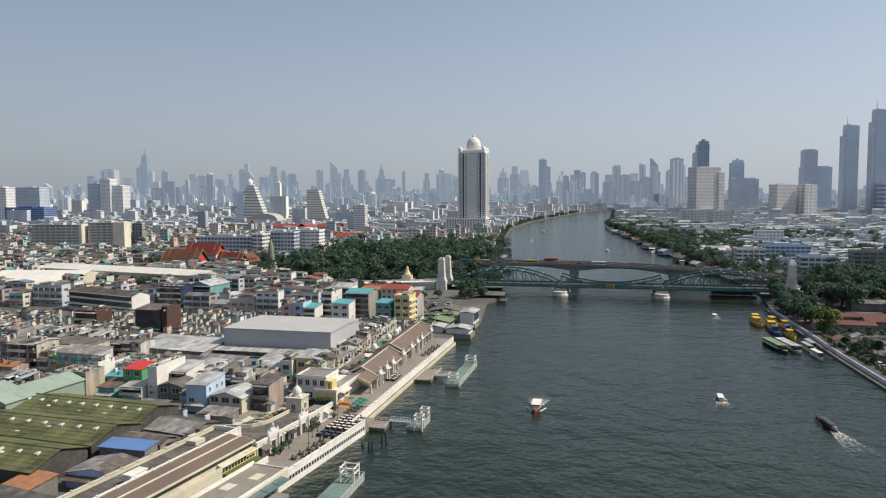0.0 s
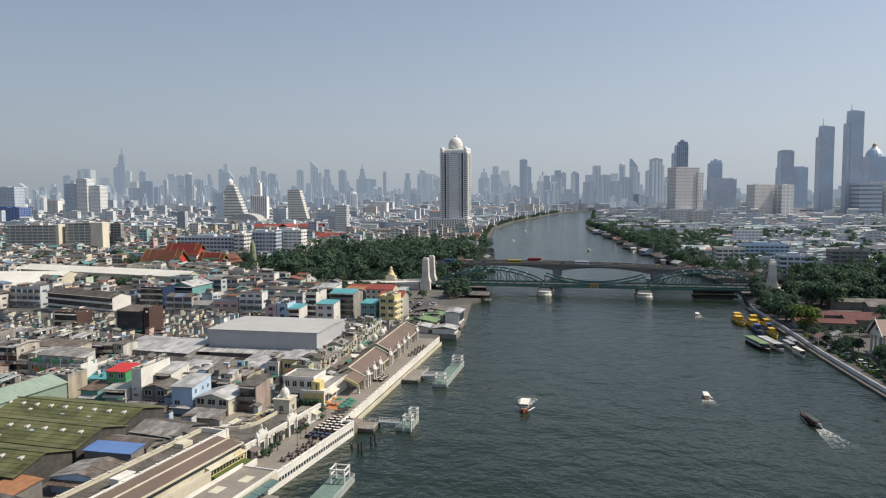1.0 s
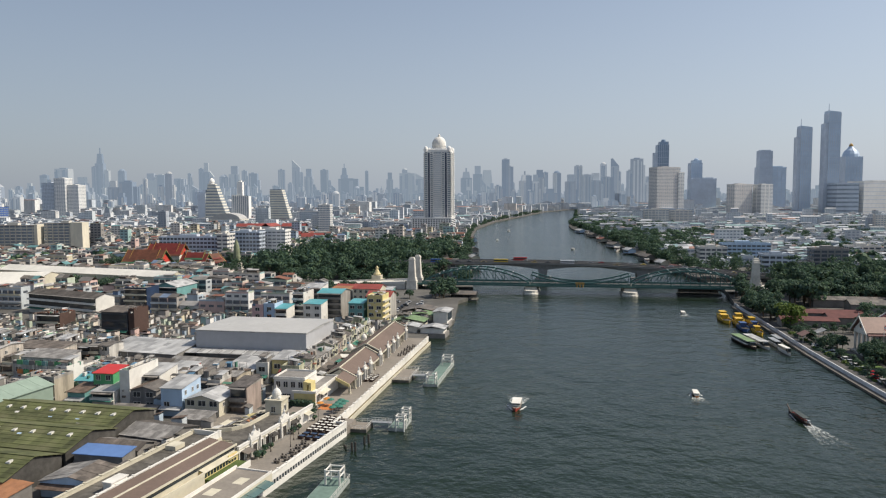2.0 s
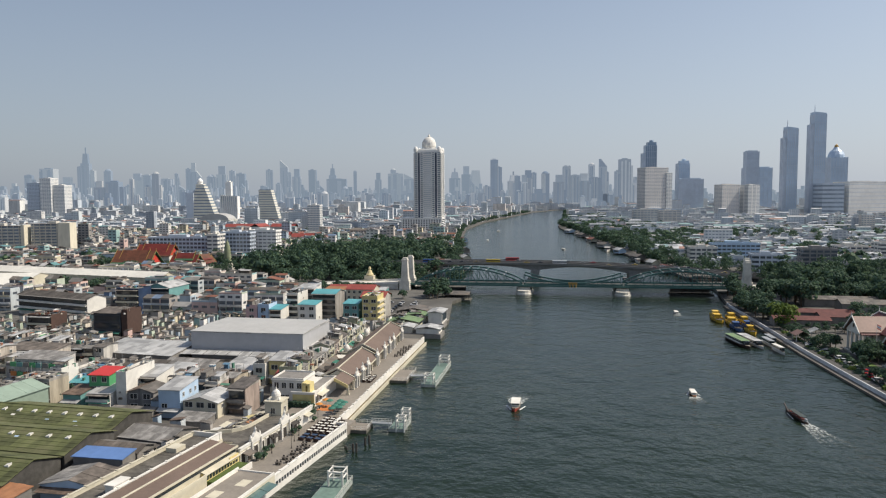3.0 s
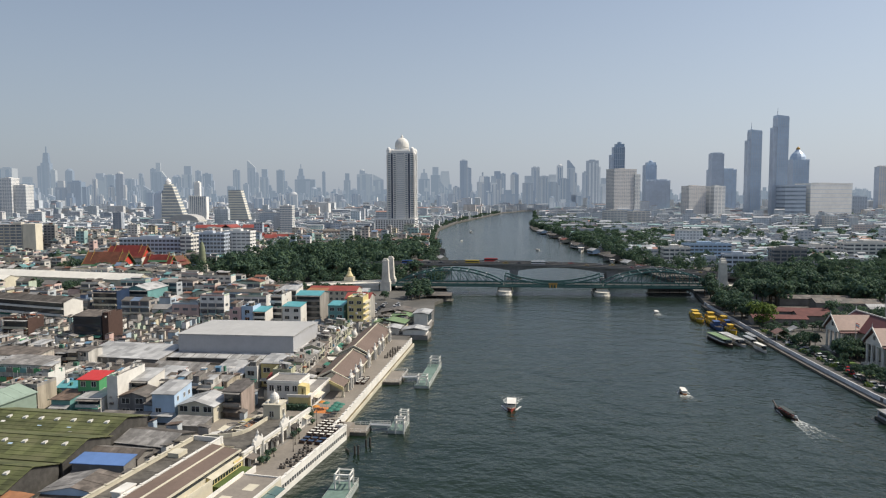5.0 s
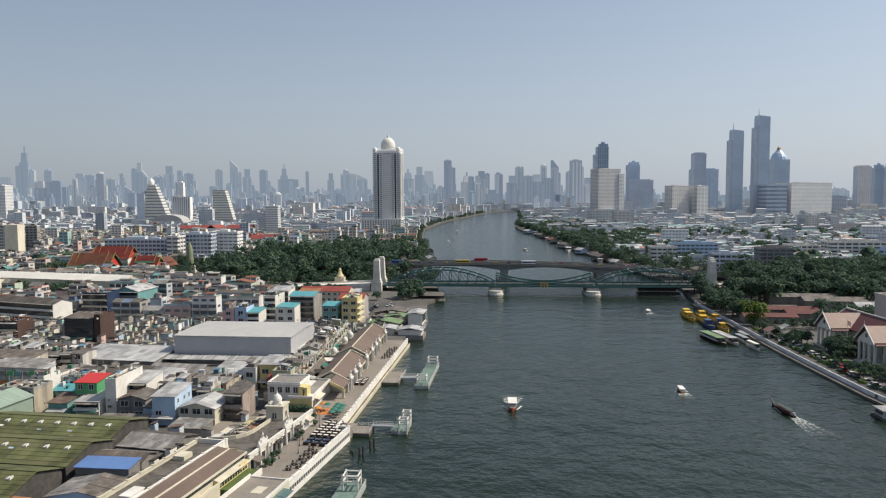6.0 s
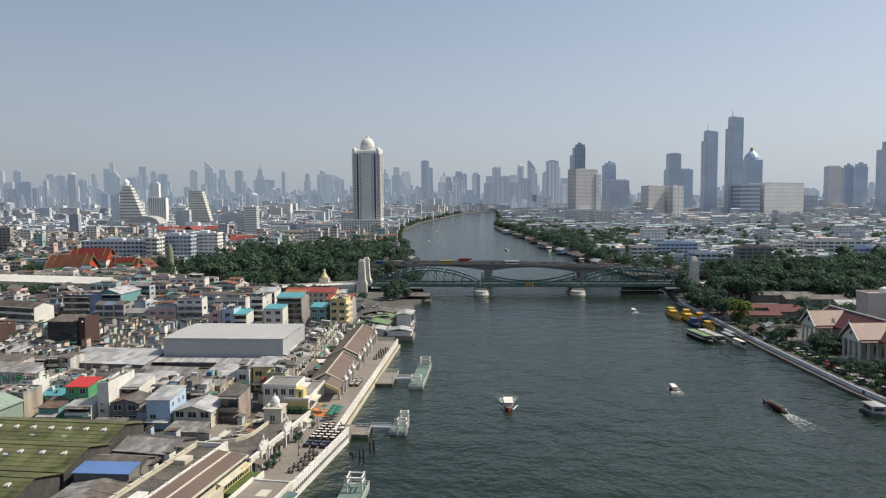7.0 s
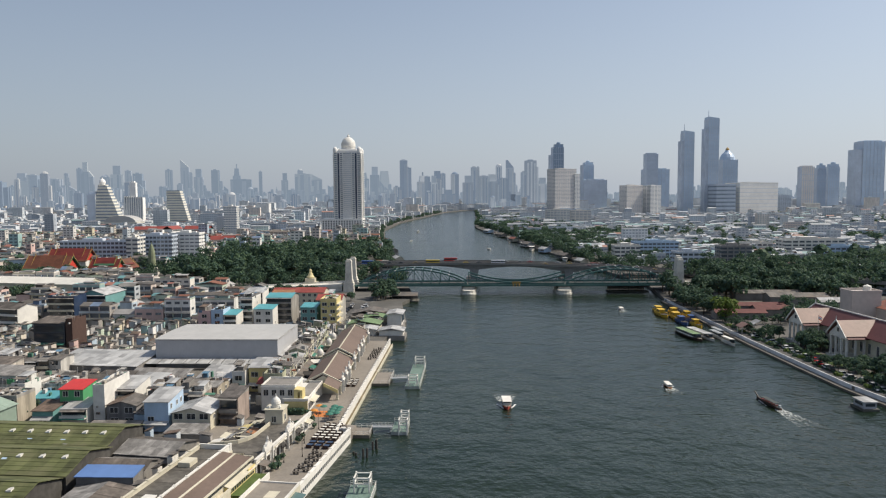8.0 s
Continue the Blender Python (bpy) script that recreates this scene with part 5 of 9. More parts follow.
# far bank towers
block("hotel_tower", 738, 1900, 12, 72, 40, 138, 36, TOWER_TAN, WINDOW_GREY, "tan riverside hotel tower with a stepped crown", bays=12, gap=0.4)
block("hotel_tower", 776, 1902, 12, 18, 34, 124, 33, TOWER_WHITE, WINDOW_GREY, "pale hotel wing with balconies", bays=3)
block("hotel_podium", 742, 1880, -6, 120, 60, 26, 6, TOWER_GREY, WINDOW_GREY, "low grey podium below the riverside hotel", bays=16)


def glass_tower(name, x, y, w, d, h, crown, label, wall=None, step=0.0):
    t = thing(name, x, y, LAND, -10, label, "tower")
    wall = wall or TOWER_BLUE
    part("shaft", Mesh().box(-w / 2, -d / 2, 0, w / 2, d / 2, h), wall, t)
    if step:
        part("side_shaft", Mesh().box(-w / 2 - w * 0.28, -d / 2 + 2, 0, -w / 2, d / 2 - 2, h - step), TOWER_GREY, t, "lower grey side shaft")
    fl = Mesh().box(-w / 2 - 0.3, -d / 2 - 0.3, 0, w / 2 + 0.3, d / 2 + 0.3, 1.0).data("floor_edge", [TOWER_GREY])
    for i in range(int(h / 20)):
        part("floor_edge", fl, None, t, at=(0, 0, 6 + i * 20))
    fin = Mesh().box(-0.5, -d / 2 - 0.8, 0, 0.5, d / 2 + 0.8, h + 2).data("fin", [TOWER_GREY])
    for i in range(7):
        part("fin", fin, None, t, at=(-w / 2 + w * i / 6, 0, 0))
    if crown == "spire":
        q = [(-w / 2, -d / 2), (w / 2, -d / 2), (w / 2, d / 2), (-w / 2, d / 2)]
        part("crown", Mesh().hexa([(a, b, h) for a, b in q] + [(a, b, h + (5 if a > 0 else 9)) for a, b in q]), wall, t, "slanted glass crown")
        part("spire", Mesh().lathe(-w * 0.32, 0, [(1.6, h), (1.1, h + 18), (0.4, h + 30)], 6), TOWER_GREY, t)
    elif crown == "bell":
        part("crown", Mesh().lathe(0, 0, [(w * 0.5, h), (w * 0.47, h + 10), (w * 0.36, h + 20), (w * 0.2, h + 27), (w * 0.13, h + 33)], 12), wall, t)
        part("finial", Mesh().lathe(0, 0, [(w * 0.13, h + 33), (w * 0.1, h + 39), (0.5, h + 43)], 10), GOLD, t, "gilded cap")
    elif crown == "step":
        part("crown", Mesh().box(-w * 0.3, -d * 0.3, h, w * 0.5, d * 0.4, h + 12).lathe(w * 0.1, 0, [(w * 0.2, h + 12), (w * 0.2, h + 18), (w * 0.08, h + 20)], 8), wall, t)
    else:
        part("crown", Mesh().box(-w * 0.4, -d * 0.4, h, w * 0.4, d * 0.4, h + 5), wall, t)
    return t


glass_tower("twin_tower", 1162, 1950, 30, 30, 247, "spire", "slim blue-grey glass tower with a spire", step=22)
glass_tower("twin_tower", 1237, 1940, 32, 32, 288, "spire", "tallest blue-grey glass tower with a spire", step=26)
glass_tower("riverside_tower", 886, 2300, 36, 34, 226, "step", "dark blue tower behind the riverside hotel", SLATE_GLASS, step=24)
glass_tower("stepped_tower", 1130, 2600, 40, 50, 180, "step", "hazy blue stepped office tower")
glass_tower("stepped_tower", 1112, 2500, 88, 50, 120, "flat", "grey-blue broad office block", TOWER_GREY)
glass_tower("office_tower", 1236, 2300, 40, 34, 206, "flat", "pale grey ribbed office tower", TOWER_GREY)
glass_tower("office_tower", 1400, 2560, 92, 60, 162, "flat", "broad grey-blue office block", TOWER_BLUE)
glass_tower("bell_tower", 1402, 2100, 50, 46, 176, "bell", "pale blue tower with a bell-shaped crown and gilded cap", TOWER_BLUE)
glass_tower("residential_tower", 1622, 2000, 42, 24, 150, "flat", "pale pinkish residential tower", TOWER_TAN)
glass_tower("residential_tower", 1778, 2120, 30, 20, 150, "step", "slim grey-blue residential tower", TOWER_BLUE)
glass_tower("residential_tower", 1896, 2200, 42, 24, 158, "step", "dark blue residential glass tower", TOWER_BLUE)
glass_tower("glass_tower", 1862, 2000, 74, 50, 232, "flat", "tall broad blue glass tower", TOWER_BLUE, step=24)
block("shopping_mall", 1350, 1900, 8, 146, 60, 98, 9, TOWER_WHITE, TOWER_GREY, "huge white shopping mall block with thin bands", "mall", gap=0.12)
block("shopping_mall", 1243, 1892, -10, 58, 60, 93, 8, TOWER_GREY, WINDOW_HAZED, "grey glass wing of the shopping mall", "mall", gap=0.4)
block("apartment_tower", 900, 1800, 14, 56, 30, 90, 26, TOWER_TAN, WINDOW_GREY, "pinkish residential slab with balconies", bays=8, gap=0.35)
block("apartment_tower", 960, 1794, 14, 38, 30, 89, 25, TOWER_WHITE, WINDOW_GREY, "white residential slab with dark bands", bays=3)
block("office_block", 1520, 2000, -8, 66, 40, 60, 15, TOWER_GREY, WINDOW_HAZED, "low pale grey office slab", bays=9)
block("apartment_block", 540, 1440, -10, 48, 24, 34, 10, WHITE, WINDOW_GREY, "white riverside apartment block", bays=7)
block("apartment_block", 605, 1470, -10, 44, 24, 31, 9, WHITE, WINDOW_GREY, "white and brown apartment block", bays=5)
block("hospital_block", 497, 640, -14, 60, 22, 18, 5, WHITE, WINDOW_GREY, "long white institutional block", bays=9)
block("apartment_block", 310, 566, -14, 24, 16, 15, 4, TOWER_GREY, WINDOW_GREY, "grey-white apartment block with open galleries", bays=5, gap=0.5)
block("apartment_block", 348, 556, -14, 26, 16, 20, 6, BRIDGE_CONC, WINDOW_GREY, "dark grey concrete apartment block", bays=5, gap=0.6)
block("office_block", 335, 668, -14, 44, 16, 17, 5, BLUE_WALL, WINDOW_GREY, "long pale blue office block", bays=10)
block("office_block", 296, 655, -14, 24, 20, 15, 4, WHITE, WINDOW_GREY, "white riverside house with a red roof", bays=5)
block("office_block", 520, 625, -14, 50, 16, 11, 3, BLUE_WALL, WINDOW_GREY, "pale blue low office block", bays=9)
block("office_block", 470, 690, -14, 28, 20, 12, 3, WHITE, WINDOW_GREY, "low white block with a green roof", bays=5)

# ---- distant skyline ----
# known silhouettes: east, width, height, crown
SKY_WEST = ((-1981, 79, 241, 0), (-1801, 27, 254, 0), (-1765, 49, 369, 2), (-1731, 36, 230, 0), (-1638, 40, 241, 4), (-1469, 65, 212, 1), (-1409, 54, 201, 0), (-1301, 76, 178, 0), (-1235, 22, 211, 0), (-1165, 27, 239, 0), (-1135, 40, 276, 1), (-1103, 26, 228, 3), (-965, 62, 256, 1), (-903, 33, 227, 0), (-850, 50, 210, 0), (-1876, 63, 191, 1), (-2096, 42, 203, 0), (-1031, 44, 205, 4))
SKY_MIDDLE = ((-10, 40, 210, 1), (96, 92, 204, 0), (82, 32, 237, 4), (179, 63, 203, 3), (462, 63, 237, 2), (532, 52, 249, 1), (592, 80, 223, 5), (-575, 46, 288, 3), (-664, 36, 228, 0), (-501, 50, 234, 1), (-406, 47, 227, 0), (-286, 44, 264, 2), (-150, 20, 219, 0), (-261, 118, 172, 0), (78, 45, 191, 0))
SKY_EAST = ((594, 36, 254, 0), (621, 24, 216, 0), (695, 52, 193, 2), (773, 44, 199, 1), (805, 22, 186, 0), (975, 27, 219, 0), (1114, 28, 238, 4), (1176, 34, 258, 3), (1199, 17, 188, 0), (1256, 27, 193, 0), (1294, 53, 256, 0), (1361, 52, 163, 1))
SKY_PALE = ((638, 23, 159, 0), (669, 31, 163, 1), (771, 33, 181, 4), (835, 44, 163, 1), (885, 12, 203, 0), (913, 37, 162, 0), (954, 46, 169, 1), (1009, 44, 149, 0), (739, 58, 97, 1), (492, 27, 111, 0), (-1181, 55, 137, 0), (-999, 30, 182, 4), (-1105, 17, 149, 0), (-1038, 20, 115, 0), (-675, 26, 134, 0), (-1397, 47, 122, 0), (-1244, 39, 141, 1))


def skyline():
    rng = random.Random(11)
    far, mid = Mesh(), Mesh()

    def taper(m, x, y, w, d, z0, z1, k):
        m.hexa([(x - w / 2, y - d / 2, z0), (x + w / 2, y - d / 2, z0), (x + w / 2, y + d / 2, z0), (x - w / 2, y + d / 2, z0), (x - w * k / 2, y - d * k / 2, z1), (x + w * k / 2, y - d * k / 2, z1), (x + w * k / 2, y + d * k / 2, z1), (x - w * k / 2, y + d * k / 2, z1)])

    def tower(m, x, y, w, h, kind=0):
        d = w * rng.uniform(0.7, 1.1)
        top = h
        if kind == 1:                                   # set back
            top = h * 0.8
            m.box(x - w * 0.3, y - d * 0.3, top, x + w * 0.35, y + d * 0.3, h)
        elif kind == 2:                                 # tapering with a mast
            top = h * 0.74
            taper(m, x, y, w * 0.7, d * 0.7, top, h * 0.9, 0.75)
            m.box(x - w * 0.07, y - 2, h * 0.9, x + w * 0.07, y + 2, h)
        elif kind == 3:                                 # slanted top
            top = h * 0.84
            m.hexa([(x - w / 2, y - d / 2, top), (x + w / 2, y - d / 2, top), (x + w / 2, y + d / 2, top), (x - w / 2, y + d / 2, top), (x - w / 2, y - d / 2, h), (x + w / 2, y - d / 2, top + 0.5), (x + w / 2, y + d / 2, top + 0.5), (x - w / 2, y + d / 2, h)])
        elif kind == 4:                                 # domed
            top = h - w * 0.35
            m.lathe(x, y, [(w * 0.48, top), (w * 0.42, top + w * 0.16), (w * 0.25, top + w * 0.3), (w * 0.05, h)], 10)
        elif kind == 5:                                 # leaning in on both sides
            taper(m, x, y, w, d, 0, h, 0.55)
            return
        m.box(x - w / 2, y - d / 2, 0, x + w / 2, y + d / 2, top)
        if kind == 0:
            m.box(x - w * 0.25, y - d * 0.2, top, x + w * rng.uniform(0.05, 0.3), y + d * 0.2, top + rng.uniform(3, 7))
        a = -0.5
        while a < 0.4:                                  # bays of other materials run up the fronts
            b = a + rng.uniform(0.08, 0.25)
            if rng.random() < 0.6:
                m.box(x + w * a, y - d / 2 - 0.8, 0, x + w * min(b, 0.5), y - d / 2, top * rng.uniform(0.9, 1.0))
            a = b
        if rng.random() < 0.5:
            m.box(x + w / 2, y - d * 0.3, 0, x + w / 2 + w * rng.uniform(0.15, 0.35), y + d * 0.3, top * rng.uniform(0.55, 0.9))

    for i in range(900):
        y = rng.uniform(3700, 4750)
        x = rng.uniform(-0.78, 0.98) * y
        h = rng.choice((45, 60, 75, 85, 95, 110, 125)) * rng.uniform(0.75, 1.2)
        if 0.34 < x / y < 0.62:
            h *= 0.7
        tower(far, x, y, rng.uniform(14, 36), h, rng.choice((0, 0, 0, 1, 1, 2, 3, 4)))
    for i in range(330):
        y = rng.uniform(2500, 3650)
        x = rng.uniform(-0.78, 0.95) * y
        if left_bank(y) - 40 < x < right_bank(y) + 40:
            continue
        h = rng.choice((36, 42, 50, 58, 68, 80)) * rng.uniform(0.8, 1.2)
        if x / y > 0.34:
            h *= 0.7
        tower(mid, x, y, rng.uniform(12, 30), h, rng.choice((0, 0, 0, 1, 1, 4)))
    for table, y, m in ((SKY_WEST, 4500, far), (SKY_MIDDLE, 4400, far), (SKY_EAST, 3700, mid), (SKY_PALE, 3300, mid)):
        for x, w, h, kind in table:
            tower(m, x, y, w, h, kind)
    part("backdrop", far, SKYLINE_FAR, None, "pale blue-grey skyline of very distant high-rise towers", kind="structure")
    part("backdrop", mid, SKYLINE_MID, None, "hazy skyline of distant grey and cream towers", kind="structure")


skyline()

# ---- the town ----
GRID = -15.0
gx = Vector((math.cos(radians(GRID)), math.sin(radians(GRID))))
gy = Vector((-gx.y, gx.x))
RESERVED = []                                           # cx, cy, half width, half depth, yaw


def reserve(x, y, w, d, yaw=GRID):
    RESERVED.append((x, y, w / 2, d / 2, math.cos(radians(yaw)), math.sin(radians(yaw))))


def is_free(x, y, r):
    for cx, cy, hw, hd, c, s in RESERVED:
        dx, dy = x - cx, y - cy
        if abs(dx * c + dy * s) < hw + r and abs(-dx * s + dy * c) < hd + r:
            return False
    return True


for lx, ly, w, d, base, yaw in ((-10, 100, 22, 130, PROM, PROM_YAW), (-16, 4, 14, 98, LANE, PROM_YAW + HALL_TURN), (-6, 4, 18, 104, LANE, PROM_YAW + HALL_TURN), (-22, 65, 15, 24, PROM, PROM_YAW), (-15, -62, 32, 70, QUAY, QUAY_YAW), (-10, -12, 22, 44, QUAY, QUAY_YAW)):
    p = base @ Vector((lx, ly, 0))
    reserve(p.x, p.y, w, d, yaw)                         # promenade and its buildings
reserve(-40, 690, 190, 250, -14)                         # park by the bridge head
reserve(-50, 556, 170, 62, -14)                          # trees behind the ramp
reserve(-38, 512, 110, 44, BR_YAW)                       # bridge approach
reserve(300, 500, 230, 150, BR_YAW)                      # woods on the far bank
reserve(-8, 445, 80, 100, -14)
reserve(-25, 482, 80, 50, -14)
reserve(255, 400, 170, 100, -18)
reserve(250, 335, 160, 90, -16)
reserve(76, 1235, 110, 90, -12)
reserve(62, 1178, 120, 50, -12)
reserve(74, 935, 40, 34, -10)
reserve(-119, 1180, 40, 30, -12)
reserve(-455, 905, 190, 120, -6)
reserve(-180, 760, 130, 40, -14)
reserve(-215, 655, 150, 75, -14)                         # temple
reserve(-918, 1660, 110, 60, -10)
reserve(-368, 1500, 70, 60, -14)
reserve(-243, 1550, 50, 60, -12)
reserve(-318, 1400, 70, 50, -10)
reserve(742, 1880, 140, 80, -6)
reserve(570, 1455, 140, 50, -10)
reserve(497, 640, 70, 30, -14)
reserve(328, 562, 80, 30, -14)
reserve(330, 662, 110, 36, -14)
reserve(1300, 1900, 320, 130, -10)

for rx, ry, rw, rd in ((-39, 380, 16, 18), (-47.5, 366, 12, 12), (-55, 377, 9, 17), (-69, 366, 22, 13), (-25.5, 366, 10, 12), (-12, 384, 19, 18), (-151, 416, 17, 15), (-134, 348, 22, 14), (-176, 366, 16, 14), (-15.5, 365, 12, 17)):
    reserve(rx, ry, rw, rd, -16)
reserve(-281, 521, 70, 62, -4)
reserve(-237, 558, 182, 20, -26)
reserve(-139, 440, 18, 26, -16)
reserve(-190, 415, 60, 16, -30)
reserve(-237, 530, 150, 30, -20)                         # yard trees behind the white sheds


def town_block(m, x, y, yaw, w, d, h, rng, detail):
    """One joined house for the distant town: walls, roof, windows, ledges, lean-tos and roof clutter. Materials: 0 wall, 1 roof, 2 glass."""
    M = pose(x, y, LAND, 0, 0, yaw)
    m.box(-w / 2, -d / 2, -0.5, w / 2, d / 2, h, 0, M=M)
    flat = rng.random() < (0.5 if h > 9 else 0.3)
    floors = max(1, int(h / 3.3))
    close = detail and y < 760
    if detail:
        for i in range(floors):
            z = i * h / floors + 1.2
            if close and i and rng.random() < 0.75:       # a gallery: its shade as a flat dark face behind a balustrade
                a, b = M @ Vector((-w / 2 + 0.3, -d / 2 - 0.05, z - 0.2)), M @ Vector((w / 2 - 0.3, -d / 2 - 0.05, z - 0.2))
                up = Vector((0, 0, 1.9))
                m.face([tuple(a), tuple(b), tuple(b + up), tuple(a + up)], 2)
                m.box(-w / 2, -d / 2 - rng.uniform(0.7, 1.3), z - 1.3, w / 2, -d / 2, z - 1.15, 0, M=M)
                m.box(-w / 2, -d / 2 - 1.0, z - 1.2, w / 2, -d / 2 - 0.9, z - 0.3, 0, M=M)
                for j in range(1, max(2, int(w / 4))):
                    xx = -w / 2 + w * j / max(2, int(w / 4))
                    m.box(xx - 0.15, -d / 2 - 0.9, z - 1.2, xx + 0.15, -d / 2, z + 1.8, 0, M=M)
            else:
                n = max(1, int(w / 4))
                for j in range(n):
                    x0, x1 = -w / 2 + w * (j + 0.2) / n, -w / 2 + w * (j + 0.8) / n
                    a, b = M @ Vector((x0, -d / 2 - 0.08, z)), M @ Vector((x1, -d / 2 - 0.08, z))
                    up = Vector((0, 0, 1.3))
                    m.face([tuple(a), tuple(b), tuple(b + up), tuple(a + up)], 2)
            if rng.random() < 0.5:
                n = max(1, int(d / 6))
                for j in range(n):
                    y0, y1 = -d / 2 + d * (j + 0.25) / n, -d / 2 + d * (j + 0.7) / n
                    for sx in (1, -1):
                        a, b = M @ Vector((sx * (w / 2 + 0.08), y0, z)), M @ Vector((sx * (w / 2 + 0.08), y1, z))
                        q = [tuple(a), tuple(b), tuple(b + Vector((0, 0, 1.3))), tuple(a + Vector((0, 0, 1.3)))]
                        m.face(q if sx > 0 else q[::-1], 2)
    if close and rng.random() < 0.6:                      # street awning
        m.hexa([tuple(M @ Vector(q)) for q in ((-w / 2, -d / 2 - 2.0, 2.4), (w / 2, -d / 2 - 2.0, 2.4), (w / 2, -d / 2, 3.0), (-w / 2, -d / 2, 3.0), (-w / 2, -d / 2 - 2.0, 2.5), (w / 2, -d / 2 - 2.0, 2.5), (w / 2, -d / 2, 3.1), (-w / 2, -d / 2, 3.1))], 1)
    if flat:
        m.box(-w / 2 + 0.3, -d / 2 + 0.3, h, w / 2 - 0.3, d / 2 - 0.3, h + 0.12, 1, M=M)
        for _ in range(rng.randint(1, 4 if close else 3)):
            bx, by = rng.uniform(-w * 0.35, w * 0.2), rng.uniform(-d * 0.35, d * 0.2)
            bw, bd, bh = rng.uniform(1.5, max(1.6, w * 0.4)), rng.uniform(1.5, max(1.6, d * 0.4)), rng.uniform(1.3, 2.8)
            m.box(bx, by, h, bx + bw, by + bd, h + bh, rng.choice((0, 0, 1)), M=M)
            if close:                                     # sheet roof over the shed, larger than it
                m.hexa([tuple(M @ Vector(q)) for q in ((bx - 0.5, by - 0.8, h + bh), (bx + bw + 0.5, by - 0.8, h + bh), (bx + bw + 0.5, by + bd + 0.4, h + bh + 0.5), (bx - 0.5, by + bd + 0.4, h + bh + 0.5), (bx - 0.5, by - 0.8, h + bh + 0.08), (bx + bw + 0.5, by - 0.8, h + bh + 0.08), (bx + bw + 0.5, by + bd + 0.4, h + bh + 0.58), (bx - 0.5, by + bd + 0.4, h + bh + 0.58))], 1)
        for q in ((-w / 2, -d / 2, w / 2, -d / 2 + 0.25), (-w / 2, d / 2 - 0.25, w / 2, d / 2), (-w / 2, -d / 2, -w / 2 + 0.25, d / 2), (w / 2 - 0.25, -d / 2, w / 2, d / 2)):
            m.box(q[0], q[1], h, q[2], q[3], h + 0.9, 0, M=M)
    else:
        k = len(m.v)
        bays = max(1, round(w / 5)) if close else 1       # each bay of the row has its own sheets
        axis, rise = rng.choice("xxy"), rng.uniform(0.8, 2.2)
        if axis == "x" and bays > 1:
            for j in range(bays):
                m.gable(-w / 2 + w * j / bays + 0.52, -d / 2, -w / 2 + w * (j + 1) / bays - 0.52, d / 2, h + rng.uniform(0, 0.25), rise, over=0.5, mi=1, axis="x")
        else:
            m.gable(-w / 2, -d / 2, w / 2, d / 2, h, rise, over=0.5, mi=1, axis=axis)
        m.v[k:] = [tuple(M @ Vector(q)) for q in m.v[k:]]


# Walls and roofs paled and blued in colour to stand in for haze.
HAZED_WALL = mat("hazed_walls", (1, 1, 1), 0.75, ramp=[(0.66, 0.70, 0.74), (0.50, 0.55, 0.60), (0.78, 0.79, 0.80), (0.42, 0.46, 0.51), (0.70, 0.70, 0.68), (0.62, 0.64, 0.66), (0.72, 0.66, 0.60), (0.56, 0.60, 0.62)], pick="island", vary=0.3, grain=0.3, big=0.08, streak=0.25)
HAZED_ROOF = mat("hazed_roofs", (1, 1, 1), 0.6, ramp=[(0.30, 0.33, 0.36), (0.42, 0.44, 0.46), (0.22, 0.24, 0.26), (0.56, 0.57, 0.58), (0.34, 0.36, 0.38), (0.34, 0.20, 0.16), (0.48, 0.52, 0.56), (0.26, 0.28, 0.30), (0.24, 0.36, 0.36), (0.38, 0.40, 0.42)], pick="island", vary=0.35, grain=0.25, big=0.06)


